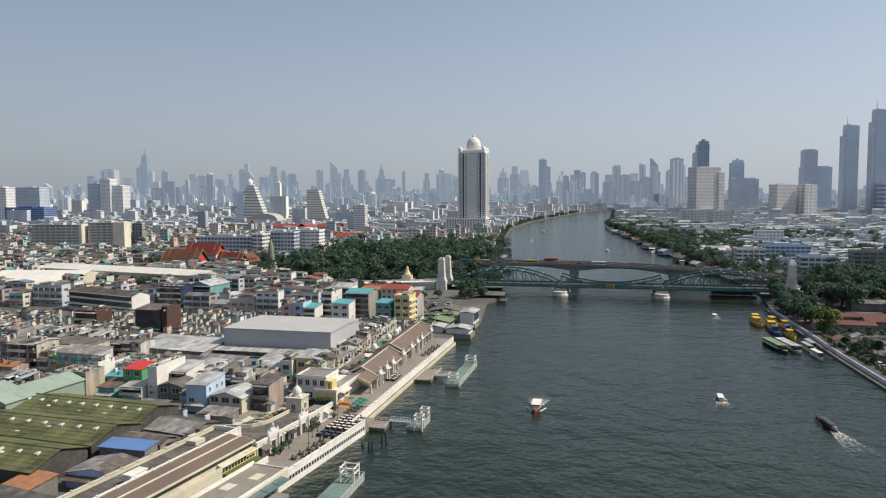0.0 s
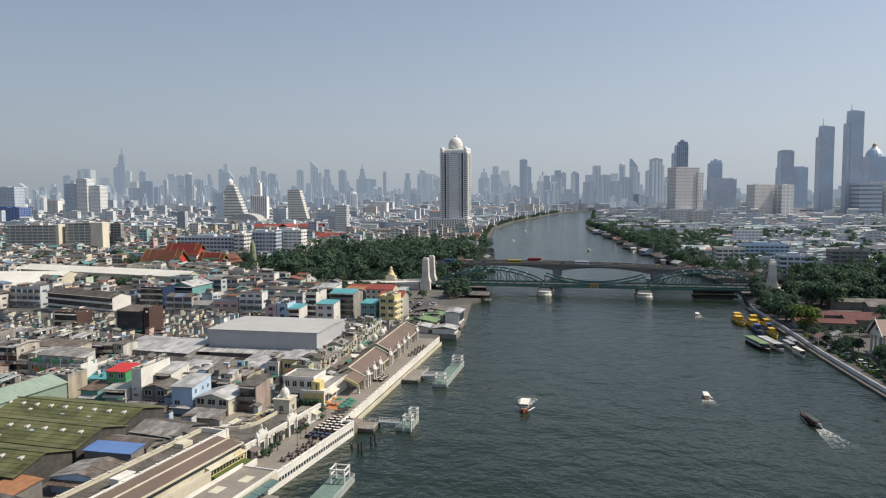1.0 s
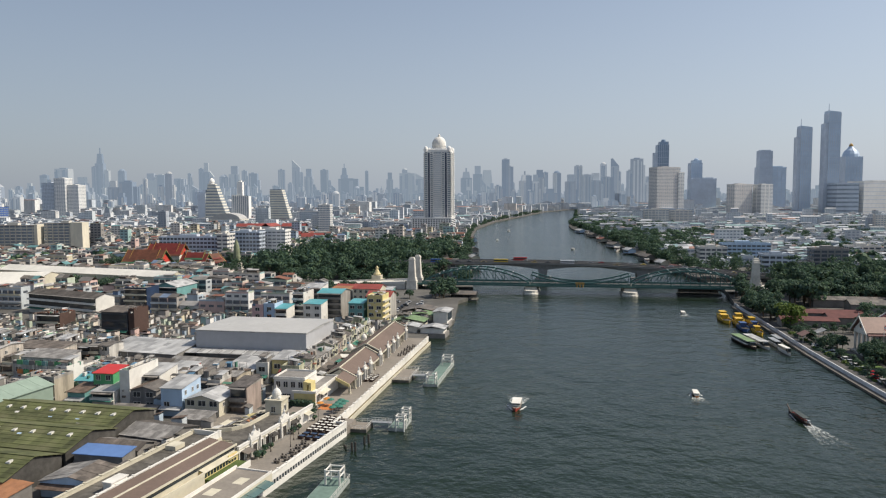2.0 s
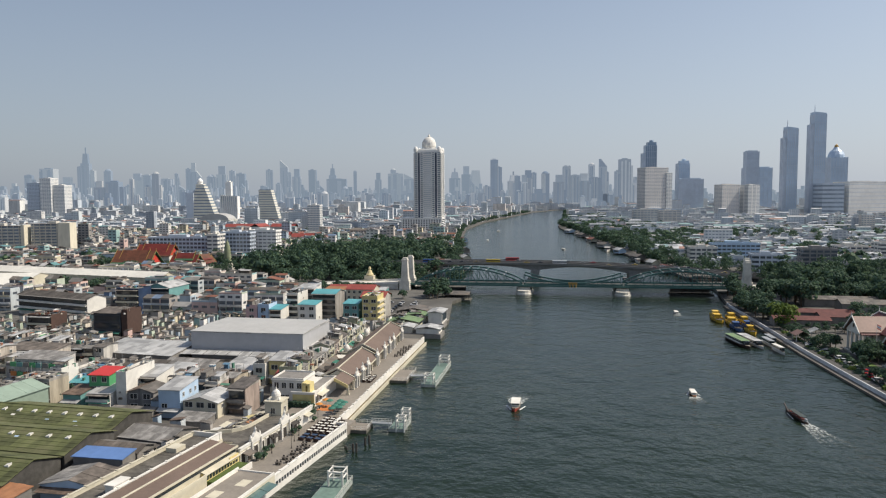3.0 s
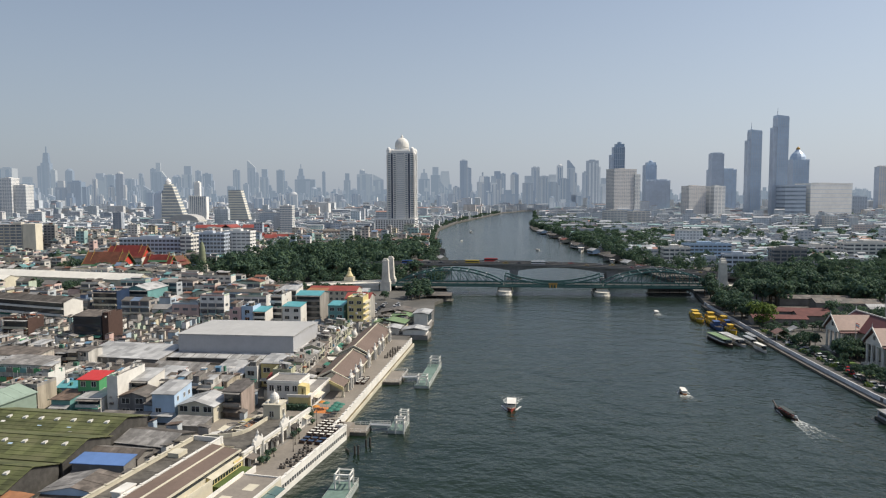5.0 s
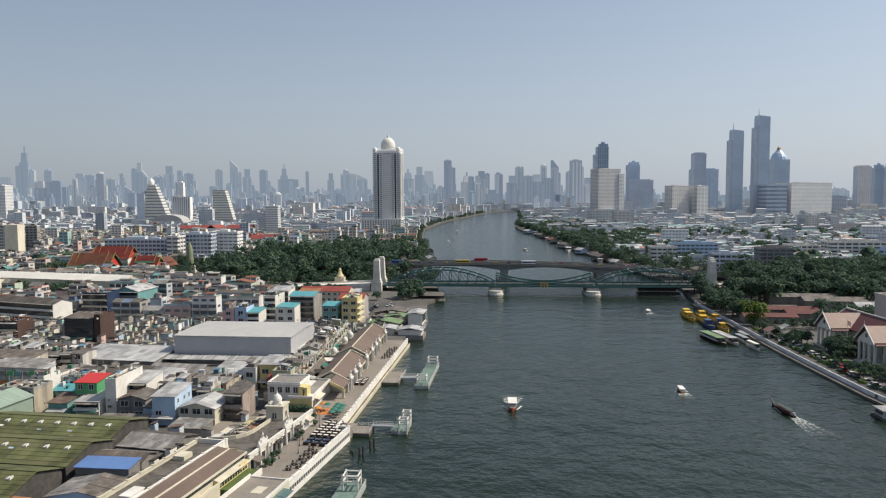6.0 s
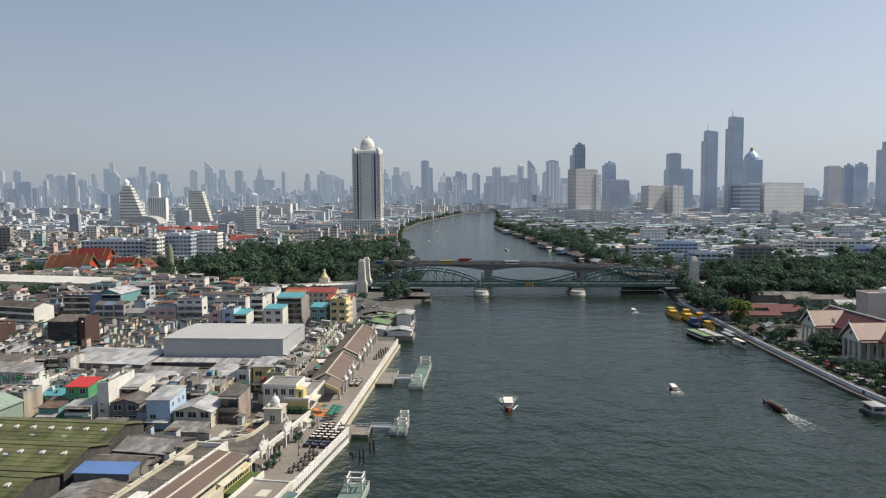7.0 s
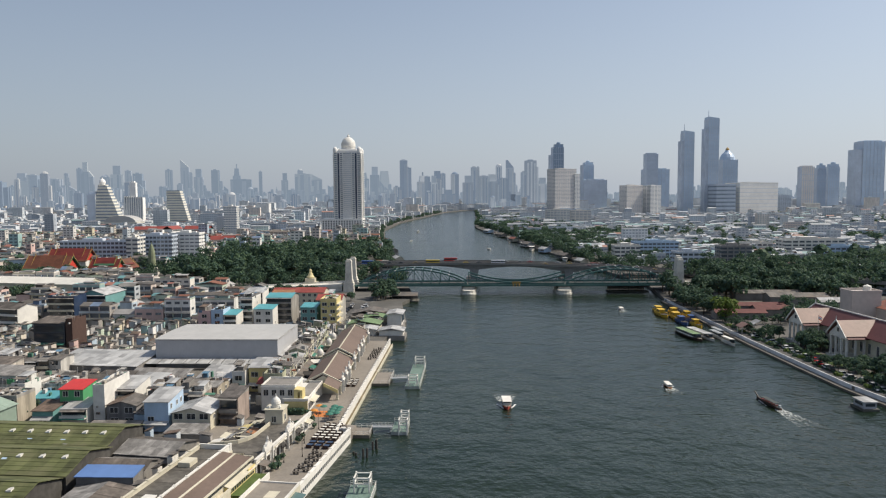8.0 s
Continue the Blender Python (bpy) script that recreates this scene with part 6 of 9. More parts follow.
def far_town():
    rng = random.Random(4)
    near, mid, far, near_r, mid_r = Mesh(), Mesh(), Mesh(), Mesh(), Mesh()
    for (vmin, vmax, pitch, reach, wr, hr, mesh, detail) in ((356, 1150, 13, 900, (5, 17), (4.5, 13.5), near, True), (1150, 2100, 18, 1600, (8, 30), (6, 20), mid, True), (2100, 3900, 40, 3300, (20, 60), (9, 30), far, False)):
        v = vmin
        row = 0
        while v < vmax:
            u = -reach - rng.uniform(0, 30)
            row += 1
            street = pitch * (0.62 if row % 2 else 1.15)
            depth = pitch * 0.62
            while u < reach * 1.9:
                w = rng.uniform(*wr) if not detail or rng.random() < 0.92 else wr[1] * rng.uniform(1.2, 1.9)
                c = gx * (u + w / 2) + gy * v
                u += w + (rng.uniform(0.2, 1.2) if rng.random() < 0.75 else rng.uniform(4, 11))
                x, y = c.x, c.y
                if y > 3300 and abs(x) > y * 0.9:
                    continue
                if x < -0.70 * y - 110 or x > 1.06 * y + 60 or y < 330:
                    continue
                lb, rb = left_bank(y), right_bank(y)
                if lb - w / 2 - 7 < x < rb + w / 2 + 8:
                    continue
                if not is_free(x, y, max(w, depth) * 0.45):
                    continue
                right = x > rb
                if right and y < 1500 and x < rb + 90 and rng.random() < 0.4:
                    continue
                if right and rng.random() < 0.28:
                    continue
                h = rng.uniform(*hr) * (0.75 if right else 1.0)
                if y > 700 and rng.random() < 0.05:
                    h *= rng.uniform(1.5, 2.4)
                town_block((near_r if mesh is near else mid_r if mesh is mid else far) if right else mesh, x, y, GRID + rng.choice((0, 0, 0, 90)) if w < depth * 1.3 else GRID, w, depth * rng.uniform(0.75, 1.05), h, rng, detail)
            v += street
    for mesh, label in ((near_r, "low town of haze-paled houses across the river"), (mid_r, "haze-paled town blocks across the river in the middle distance"), (mid, "dense haze-paled town blocks in the middle distance"), (far, "far haze-paled town blocks below the skyline")):
        part("town_houses", mesh, [HAZED_WALL, HAZED_ROOF, WINDOW_HAZED], None, label, kind="stuff")
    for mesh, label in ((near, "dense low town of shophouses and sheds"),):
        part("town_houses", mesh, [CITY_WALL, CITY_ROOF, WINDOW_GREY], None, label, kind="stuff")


far_town()

# ---- near town, house by house ----
HOUSE_ROOF_KINDS = (GREY_ROOF, HOUSE_ROOF, HOUSE_ROOF, CONCRETE, GREY_ROOF)
SHEETS = mat("patched_sheet_roof", (1, 1, 1), 0.8, ramp=[(0.13, 0.118, 0.107), (0.185, 0.172, 0.157), (0.10, 0.088, 0.077), (0.15, 0.128, 0.11), (0.25, 0.24, 0.228), (0.115, 0.103, 0.095), (0.165, 0.15, 0.135), (0.14, 0.10, 0.077)], pick="object", vary=0.5, grain=0.6, big=0.35, ribs=0.4, patch=1.9)
YARD_SHEETS = mat("patched_yard_roof", (1, 1, 1), 0.8, ramp=[(0.13, 0.118, 0.107), (0.185, 0.172, 0.157), (0.10, 0.088, 0.077), (0.15, 0.128, 0.11), (0.25, 0.24, 0.228), (0.115, 0.103, 0.095), (0.165, 0.15, 0.135), (0.14, 0.10, 0.077)], pick="island", vary=0.5, grain=0.6, big=0.35)
TANK = Mesh().lathe(0, 0, [(0.15, 0.0), (0.7, 0.35), (0.7, 1.7), (0.5, 1.95), (0.1, 2.05)], 10).data("water_tank", [STEEL])
AIRCON = Mesh().box(-0.45, -0.35, 0, 0.45, 0.0, 0.7).box(-0.5, -0.4, -0.08, 0.5, 0.0, 0.0).data("air_conditioner", [WHITE])


ROOFTOPS = []                                           # plan, heading and height of the roofs near the camera


def strips(m, q, n, rng, thick=0.1, jitter=0.09):
    """A sheet roof in n strips of slightly different level, one connected sheet: q is the lower edge a-b and the upper edge c-d."""
    a, b, c, d = (Vector(p) for p in q)
    prof = []
    for i in range(n):
        up = rng.uniform(0, jitter)
        prof += [(i / n, up), ((i + 1) / n, up)]
    k = len(m.v)
    for u, up in prof:
        m.v += [tuple(a.lerp(b, u) + Vector((0, 0, up))), tuple(d.lerp(c, u) + Vector((0, 0, up)))]
    e = Vector((0, 0, thick))
    m.v += [tuple(a - e), tuple(b - e), tuple(c - e), tuple(d - e)]
    w = k + 2 * len(prof)
    for i in range(len(prof) - 1):
        p0 = k + 2 * i
        m.f.append((p0, p0 + 2, p0 + 3, p0 + 1))
    m.f.append((w + 3, w + 2, w + 1, w))
    m.f.append(tuple([w, w + 1] + [k + 2 * i for i in range(len(prof) - 1, -1, -1)]))
    m.f.append(tuple([w + 2, w + 3] + [k + 2 * i + 1 for i in range(len(prof))]))
    m.f.append((w, k, k + 1, w + 3))
    m.f.append((w + 1, w + 2, w - 1, w - 2))
    m.m += [0] * (len(prof) - 1 + 5)


def near_house(x, y, yaw, w, d, h, rng, label, wall=None, roof=None, style="", glass_rows=True, name="shophouse", group="near town houses", clutter=True, win=(1.5, 1.3), gallery=None, pitch=None):
    """A shophouse: walls, floor ledges, windows or galleries, roof, and what stands on the roof. h: wall height in metres."""
    t = thing(name, x, y, LAND, yaw, label, "house", group)
    wall, roof = wall or HOUSE_WALL, roof or rng.choice(HOUSE_ROOF_KINDS)
    style = style or rng.choice(("flat", "flat", "gable_x", "gable_y", "mono", "gable_x"))
    floors = max(1, round(h / 3.3))
    fh = h / floors
    if name != "warehouse" and (clutter or style == "flat"):
        ROOFTOPS.append((x, y, yaw, w, d, h, style == "flat"))
    if gallery is None:
        gallery = glass_rows and floors > 1 and rng.random() < 0.62
    m = Mesh().box(-w / 2, -d / 2, -0.6, w / 2, d / 2, h)
    rise = min(w, d) * (pitch or rng.uniform(0.12, 0.2))
    if style == "gable_x":
        m.gable_ends(-w / 2, -d / 2, w / 2, d / 2, h, rise - 0.16, axis="x")
    elif style == "gable_y":
        m.gable_ends(-w / 2, -d / 2, w / 2, d / 2, h, rise - 0.16, axis="y")
    part("wall", m, wall, t)
    if style == "flat":
        m = Mesh()
        for q in ((-w / 2, -d / 2, w / 2, -d / 2 + 0.2), (-w / 2, d / 2 - 0.2, w / 2, d / 2), (-w / 2, -d / 2 + 0.2, -w / 2 + 0.2, d / 2 - 0.2), (w / 2 - 0.2, -d / 2 + 0.2, w / 2, d / 2 - 0.2)):
            m.box(q[0], q[1], h, q[2], q[3], h + 0.9)
        part("parapet", m, wall, t)
    m = Mesh()
    sheet = SHEETS if roof in (GREY_ROOF, HOUSE_ROOF) else roof
    n = max(2, int(w / 1.9))
    nd = max(2, int(d / 1.9))
    if style == "flat":
        m.box(-w / 2 + 0.22, -d / 2 + 0.22, h, w / 2 - 0.22, d / 2 - 0.22, h + 0.1)
        part("roof", m, CONCRETE if roof in (GREY_ROOF, HOUSE_ROOF) else roof, t)
    elif style == "mono":
        z0, z1 = h + 0.15, h + 0.15 + d * 0.12
        strips(m, [(-w / 2 - 0.3, -d / 2 - 0.5, z0), (w / 2 + 0.3, -d / 2 - 0.5, z0), (w / 2 + 0.3, d / 2 + 0.3, z1), (-w / 2 - 0.3, d / 2 + 0.3, z1)], n, rng)
        part("roof", m, sheet, t)
        m = Mesh()
        m.prism([(-w / 2, -d / 2, h), (-w / 2, d / 2, z1 - 0.14), (-w / 2, d / 2, h)], [(w / 2, -d / 2, h), (w / 2, d / 2, z1 - 0.14), (w / 2, d / 2, h)])
        part("upper_wall", m, wall, t)
    elif style == "gable_x":
        for sg in (-1, 1):
            q = [(-w / 2 - 0.45, sg * (d / 2 + 0.45), h), (w / 2 + 0.45, sg * (d / 2 + 0.45), h), (w / 2 + 0.45, 0, h + rise), (-w / 2 - 0.45, 0, h + rise)]
            m = Mesh()
            strips(m, q if sg < 0 else [q[1], q[0], q[3], q[2]], n, rng)
            part("roof_slope", m, sheet, t)
    else:
        for sg in (-1, 1):
            q = [(sg * (w / 2 + 0.45), d / 2 + 0.45, h), (sg * (w / 2 + 0.45), -d / 2 - 0.45, h), (0, -d / 2 - 0.45, h + rise), (0, d / 2 + 0.45, h + rise)]
            m = Mesh()
            strips(m, q if sg < 0 else [q[1], q[0], q[3], q[2]], nd, rng)
            part("roof_slope", m, sheet, t)
    if gallery:
        rail_mat = rng.choice((WHITE, CONCRETE, CREAM, wall, wall))
        for i in range(1, floors):
            # Dark panel on the wall face paints the shade behind the balcony.
            m = Mesh().box(-w / 2 + 0.3, -d / 2 - 0.06, i * fh + 0.9, w / 2 - 0.3, -d / 2 - 0.01, (i + 1) * fh - 0.25)
            part("recess", m, GLASS, t, "dark glass panel for balcony shade")
            m, z = Mesh(), i * fh
            prof = [(-d / 2, z - 0.1), (-d / 2, z + 0.06), (-d / 2 - 1.2, z + 0.06), (-d / 2 - 1.2, z + 0.95), (-d / 2 - 1.3, z + 0.95), (-d / 2 - 1.3, z - 0.1)]
            m.prism([(-w / 2, p, q) for p, q in prof], [(w / 2, p, q) for p, q in prof])
            part("balcony", m, rail_mat, t)
        q = [(-w / 2, -d / 2 - 1.6, h - 0.25), (w / 2, -d / 2 - 1.6, h - 0.25), (w / 2, -d / 2, h), (-w / 2, -d / 2, h)]
        part("eave", roof_sheet(q), rng.choice((SHEETS, PALE_ROOF, CONCRETE)), t)
    elif glass_rows:
        n = max(1, int(w / 3.2))
        for i in range(floors):
            for j in range(n):
                part("window", window_data(min(2.4, win[0] + 0.8 * (w / n > 3.6)), win[1] + 0.3), None, t, at=(-w / 2 + w * (j + 0.5) / n, -d / 2 - 0.02, i * fh + 1.0))
    if glass_rows and y < 330 and rng.random() < 0.4:
        n = max(1, int(d / 5))
        for i in range(1, floors):
            for j in range(n):
                part("window", window_data(1.1, 1.1), None, t, at=pose(w / 2 + 0.02, -d / 2 + d * (j + 0.5) / n, i * fh + 0.55, 0, 0, 90))
    if rng.random() < 0.6 and name != "warehouse":
        q = [(-w / 2, -d / 2 - 1.9, 2.5), (w / 2, -d / 2 - 1.9, 2.5), (w / 2, -d / 2, 3.1), (-w / 2, -d / 2, 3.1)]
        part("awning", roof_sheet(q, 0.08), rng.choice((SHEETS, SHEETS, PALE_ROOF, PALE_ROOF, GREEN_CLOTH)), t)
    if clutter and w > 4:
        top = h + (0.1 if style == "flat" else rise)
        if style == "flat":
            for _ in range(rng.randint(1, 2)):
                a, b = w * rng.uniform(0.2, 0.42), d * rng.uniform(0.16, 0.36)
                cx, cy = rng.uniform(-w / 2 + a + 0.1, w / 2 - a - 0.1), rng.uniform(-d / 2 + b + 0.1, d / 2 - b - 0.1)
                hh = rng.uniform(2.0, 2.8)
                m = Mesh()
                if rng.random() < 0.45:
                    m.box(cx - a * 0.9, cy - b * 0.9, h, cx + a * 0.9, cy + b * 0.9, h + hh)
                else:
                    m.box(cx - a * 0.9, cy + b * 0.4, h, cx + a * 0.9, cy + b * 0.9, h + hh)
                rs = part("rooftop_shed", m, rng.choice((wall, HOUSE_WALL, CONCRETE)), t)
                q = [(cx - a, cy - b, h + hh), (cx + a, cy - b, h + hh), (cx + a, cy + b, h + hh + 0.5), (cx - a, cy + b, h + hh + 0.5)]
                m = Mesh()
                strips(m, q, max(2, int(a)), rng)
                part("shed_roof", m, rng.choice((SHEETS, SHEETS, SHEETS, PALE_ROOF, PALE_ROOF, PALE_ROOF)), rs)
            for _ in range(rng.randint(0, 2)):
                part("water_tank", TANK, None, t, at=(rng.uniform(-w / 2 + 1, w / 2 - 1), rng.uniform(-d / 2 + 1, d / 2 - 1), h + 0.1))
    if floors > 1 and rng.random() < 0.3:
        part("air_conditioner", AIRCON, None, t, at=pose(w / 2, rng.uniform(-d / 2 + 0.6, d / 2 - 0.6), rng.randint(1, floors - 1) * fh + 0.25, 0, 0, 90))
    return t


def roof_sheet(q, thick=0.1):
    m = Mesh()
    m.hexa([(a, b, c - thick) for a, b, c in q] + list(q))
    return m


rng = random.Random(77)
PALE_BLUE = mat("pale_blue_render", (0.40, 0.52, 0.66), 0.85, vary=0.15, grain=0.6, big=0.2, streak=0.3)
HALL_YAW = -18.5


BOARDED = mat("weathered_boarding", (0.07, 0.066, 0.06), 0.85, vary=0.4, grain=0.8, big=0.2, ribs=0.5)


def market_hall(x, y, length, width, eave, rise, label, skylights):
    """A green-roofed market hall; x, y: the right end of the ridge."""
    t = thing("covered_market", x, y, LAND, HALL_YAW, label, "market hall", "green-roofed market halls")
    part("wall", Mesh().box(-length, -width / 2 + 0.3, 0, -0.3, width / 2 - 0.3, eave - 0.2), BOARDED, t)
    for x0 in (-length, -0.5):
        e, k = eave - 0.2, width / 2 - 0.3
        part("gable", Mesh().prism([(x0, -k, e), (x0, k, e), (x0, 0, e + rise - 0.1)], [(x0 + 0.2, -k, e), (x0 + 0.2, k, e), (x0 + 0.2, 0, e + rise - 0.1)]), BOARDED, t, "dark weathered boarded gable end")
    rows, step = 6, 1.0
    for side in (-1, 1):
        for i in range(rows):
            k0, k1 = i / rows, (i + 1) / rows
            y0, y1 = side * (width / 2 + 0.4) * (1 - k0), side * (width / 2 + 0.4) * (1 - k1)
            z0, z1 = eave + rise * k0, eave + rise * k1
            q = [(-length - 0.4, y0, z0), (0.2, y0, z0), (0.2, y1, z1 - 0.0), (-length - 0.4, y1, z1)]
            if side > 0:
                q = [q[3], q[2], q[1], q[0]]
            q = [(a, b, c + (0.07 if abs(b) > 0.01 and ((c == z0)) else 0.0)) for a, b, c in q]
            part("roof_course", roof_sheet(q, 0.09), GREEN_ROOF, t)
    part("ridge_cap", Mesh().box(-length - 0.4, -0.25, eave + rise - 0.05, 0.2, 0.25, eave + rise + 0.12), GREEN_ROOF, t)
    vent = Mesh()
    vent.prism([(-0.6, -0.5, 0.0), (0.6, -0.5, 0.0), (0.6, -0.5, 0.5), (-0.6, -0.5, 0.2)], [(-0.6, 0.5, 0.2), (0.6, 0.5, 0.2), (0.6, 0.5, 0.72), (-0.6, 0.5, 0.42)])
    vent = vent.data("roof_vent", [WHITE])
    for i in range(skylights):
        yy = -width * 0.16
        part("roof_vent", vent, None, t, "white roof vent", at=(-length + (i + 0.6) * (length - 2) / skylights, yy, eave + rise * 0.66))
    for i in range(4):
        kx, ky = rng.uniform(0.1, 0.9), rng.uniform(0.2, 0.45)
        zz = eave + rise * (1 - 2 * ky) + 0.1
        q = [(-length * kx, -width * ky - 0.6, zz - 0.25), (-length * kx + 1.2, -width * ky - 0.6, zz - 0.25), (-length * kx + 1.2, -width * ky + 0.5, zz + 0.2), (-length * kx, -width * ky + 0.5, zz + 0.2)]
        part("skylight", roof_sheet(q, 0.04), rng.choice((WHITE, PALE_ROOF, BLUE_WALL)), t, "translucent skylight sheet")


market_hall(-79.3, 195.8, 46, 19, 5.2, 2.6, "mossy green corrugated market hall with white roof vents", 9)
market_hall(-83.8, 180.2, 52, 18, 5.0, 2.6, "mossy green corrugated market hall with pale skylights", 9)
market_hall(-89.8, 163.6, 52, 17, 4.6, 2.6, "mossy green corrugated market hall beside a dark gutter", 9)
for a in ((-100, 188, 62, 40), (-105, 168, 62, 40), (-110, 150, 62, 40)):
    reserve(*a, HALL_YAW)


def special(x, y, yaw, w, d, ztop, label, wall, roof, style, **kw):
    reserve(x, y, w, d, yaw)
    return near_house(x, y, yaw, w, d, ztop - LAND, rng, label, wall, roof, style, clutter=kw.pop("clutter", False), **kw)


special(-125, 215, -20, 13, 28, 9.6, "sage green warehouse with ribbed metal gable roof", SAGE, SAGE, "gable_y", glass_rows=False, name="warehouse")
special(-142, 207, -20, 12, 30, 9.4, "sage green warehouse next to the market halls", SAGE, SAGE, "gable_y", glass_rows=False, name="warehouse")
special(-77.8, 172.3, -15, 12.8, 5.0, 6.7, "grey shed with a bright blue metal roof", CONCRETE, BLUE_ROOF, "mono", glass_rows=False, name="shed")
special(-78.0, 161.0, -15, 14.5, 9.5, 5.6, "low shed with dark gable roof and pale blue wall", BLUE_WALL, GREY_ROOF, "gable_y", glass_rows=False, name="shed")
special(-91.5, 153.5, -24, 8, 7, 5.4, "low shed with rusty corrugated roof", CONCRETE, RUST, "mono", glass_rows=False, name="shed")
special(-92, 144, -24, 22, 9, 4.6, "low dark-roofed shed by the terrace wall", CONCRETE, GREY_ROOF, "mono", glass_rows=False, name="shed")
special(-76.5, 180.5, -18, 13, 6.5, 5.6, "low dark gabled shed behind the blue roof", CONCRETE, GREY_ROOF, "gable_x", glass_rows=False, name="shed")
special(-71.0, 191.5, -24, 15, 12, 5.4, "dark weathered roof over a timber yard", CONCRETE, GREY_ROOF, "gable_x", glass_rows=False, name="shed")
blue = special(-73.4, 220, -14.5, 6.9, 11, 10.4, "pale blue windowless-fronted house with a white metal roof", PALE_BLUE, PALE_ROOF, "mono", gallery=False, glass_rows=False)
part("window", window_data(1.7, 1.3), None, blue, at=(-1.6, -5.52, 3.0))
part("lower_band", Mesh().box(-3.45, -5.58, -0.6, 3.45, -5.5, 1.3), BLUE_WALL, blue, "stronger blue painted base")
for y in (-3.5, 0.5, 3.5):
    part("window", window_data(0.9, 1.3), None, blue, at=pose(3.47, y, 6.2, 0, 0, 90))
special(-63.6, 217.5, -16, 11, 11.5, 7.3, "cream house with a broad grey gable roof", CREAM, PALE_ROOF, "gable_y", win=(2.3, 1.3), gallery=False)
special(-53.8, 219.5, -18, 5.5, 9, 10.2, "grey-brown shophouse with rusted roof", HOUSE_WALL, GREY_ROOF, "mono")
special(-100.3, 236, -14, 7, 8, 11.2, "green house with a bright red metal roof", GREEN_WALL, RED_ROOF_PAINT, "mono", gallery=False)
special(-98.0, 229.6, -14, 7.4, 8.5, 7.0, "white balconied house with a grey sheet roof", WHITE, PALE_ROOF, "mono", gallery=True)
special(-90.2, 233, -14, 3.4, 16, 13.0, "tall blank white fire wall house", WHITE, CONCRETE, "flat", glass_rows=False)
special(-84.3, 226, -14, 8.6, 9, 8.2, "grey shophouse pair with sheet roofs", HOUSE_WALL, GREY_ROOF, "gable_y")
special(-85.5, 237.5, -14, 7, 11, 10.4, "white shophouse with concrete roof", WHITE, PALE_ROOF, "mono")
special(-106.8, 231, -14, 6, 8, 6.6, "dark teal timber house", TEAL_WALL, GREY_ROOF, "mono")
special(-45.8, 255, -16, 8, 10, 10.2, "pale yellow three-storey house with grey metal roof", YELLOW, PALE_ROOF, "mono")
special(-43.5, 245, -16, 7, 7, 6.8, "low house with a dark red hipped roof", CREAM, RED_ROOF, "gable_x")
yellow = special(-15.5, 365, -14, 8, 13, 16.6, "yellow five-storey corner building with balconies", YELLOW, CREAM, "flat", name="apartment_house", gallery=False)
for i in range(5):
    part("balcony", Mesh().box(4.0, -6.3, 0.2 + i * 2.9, 5.2, 6.3, 1.1 + i * 2.9), CREAM, yellow, "cream side balcony")
special(-39, 380, -16, 12.7, 15, 17.0, "grey apartment house with bright teal roof sheds", HOUSE_WALL, TEAL_ROOF, "gable_x", name="apartment_house")
special(-47.5, 366, -16, 9.5, 9, 13.0, "pale house with a teal sheet roof", WHITE, TEAL_ROOF, "mono")
special(-55.0, 377, -16, 6, 14, 17.2, "narrow white six-storey shophouse", WHITE, CONCRETE, "flat", clutter=True)
special(-75.0, 367.7, -16, 6, 10, 12.4, "pale pink painted shophouse with flat roof", PINK_WALL, CONCRETE, "flat", clutter=True)
special(-68.9, 366.0, -16, 6, 10, 13.0, "pale blue painted shophouse with flat roof", PALE_BLUE, CONCRETE, "flat", clutter=True)
special(-62.8, 364.2, -16, 6, 10, 11.2, "white shophouse with a teal sheet roof", WHITE, TEAL_ROOF, "mono")
special(-25.5, 366, -16, 8, 9, 13.0, "teal and white shophouse beside the yellow building", TEAL_WALL, TEAL_ROOF, "mono")
special(-14, 384, -16, 13, 13, 14.0, "pale apartment house with dark red roofs", HOUSE_WALL, RED_ROOF, "gable_x", name="apartment_house")
special(-22, 432, -16, 17, 13, 12.0, "cream apartment house with red-brown roof terraces", CREAM, RED_ROOF, "gable_x")
special(-39, 440, -16, 13, 12, 10.0, "weathered house with rusted brown roof", HOUSE_WALL, RUST, "mono")
special(-54, 428, -16, 11, 12, 13.5, "white shophouse with pale sheet roof", WHITE, PALE_ROOF, "mono")
special(-68, 440, -16, 14, 12, 12.0, "grey shophouse with flat roof", HOUSE_WALL, CONCRETE, "flat", clutter=True)
special(-36, 470, -16, 16, 10, 8.0, "low house with red tiled roof by the ramp", CREAM, RED_ROOF, "gable_x")
special(-62, 474, -16, 18, 11, 9.0, "low grey house with sheet roof by the ramp", HOUSE_WALL, GREY_ROOF, "gable_x")
special(-12, 462, -16, 10, 9, 7.0, "small teal house below the ramp", TEAL_WALL, PALE_ROOF, "mono")
reserve(-80, 213, 66, 11, -15)                           # lane before the painted houses
special(-65.5, 205.5, -18, 10, 6, 4.6, "low dark shed in the timber yard", CONCRETE, GREY_ROOF, "mono", glass_rows=False, name="shed")
special(-86, 215.5, -14, 14, 4.5, 4.4, "low lean-to along the market lane", CONCRETE, GREY_ROOF, "mono", glass_rows=False, name="shed")
special(-151, 416, -16, 14, 12, 16.0, "navy glass-fronted office building with flat roof", NAVY, CONCRETE, "flat", name="office_building")
dark = special(-137.6, 348, -16, 14, 11, 13.6, "dark grey glass-fronted building with a lean-to roof", SLATE, GREY_ROOF, "mono", name="office_building", glass_rows=False)
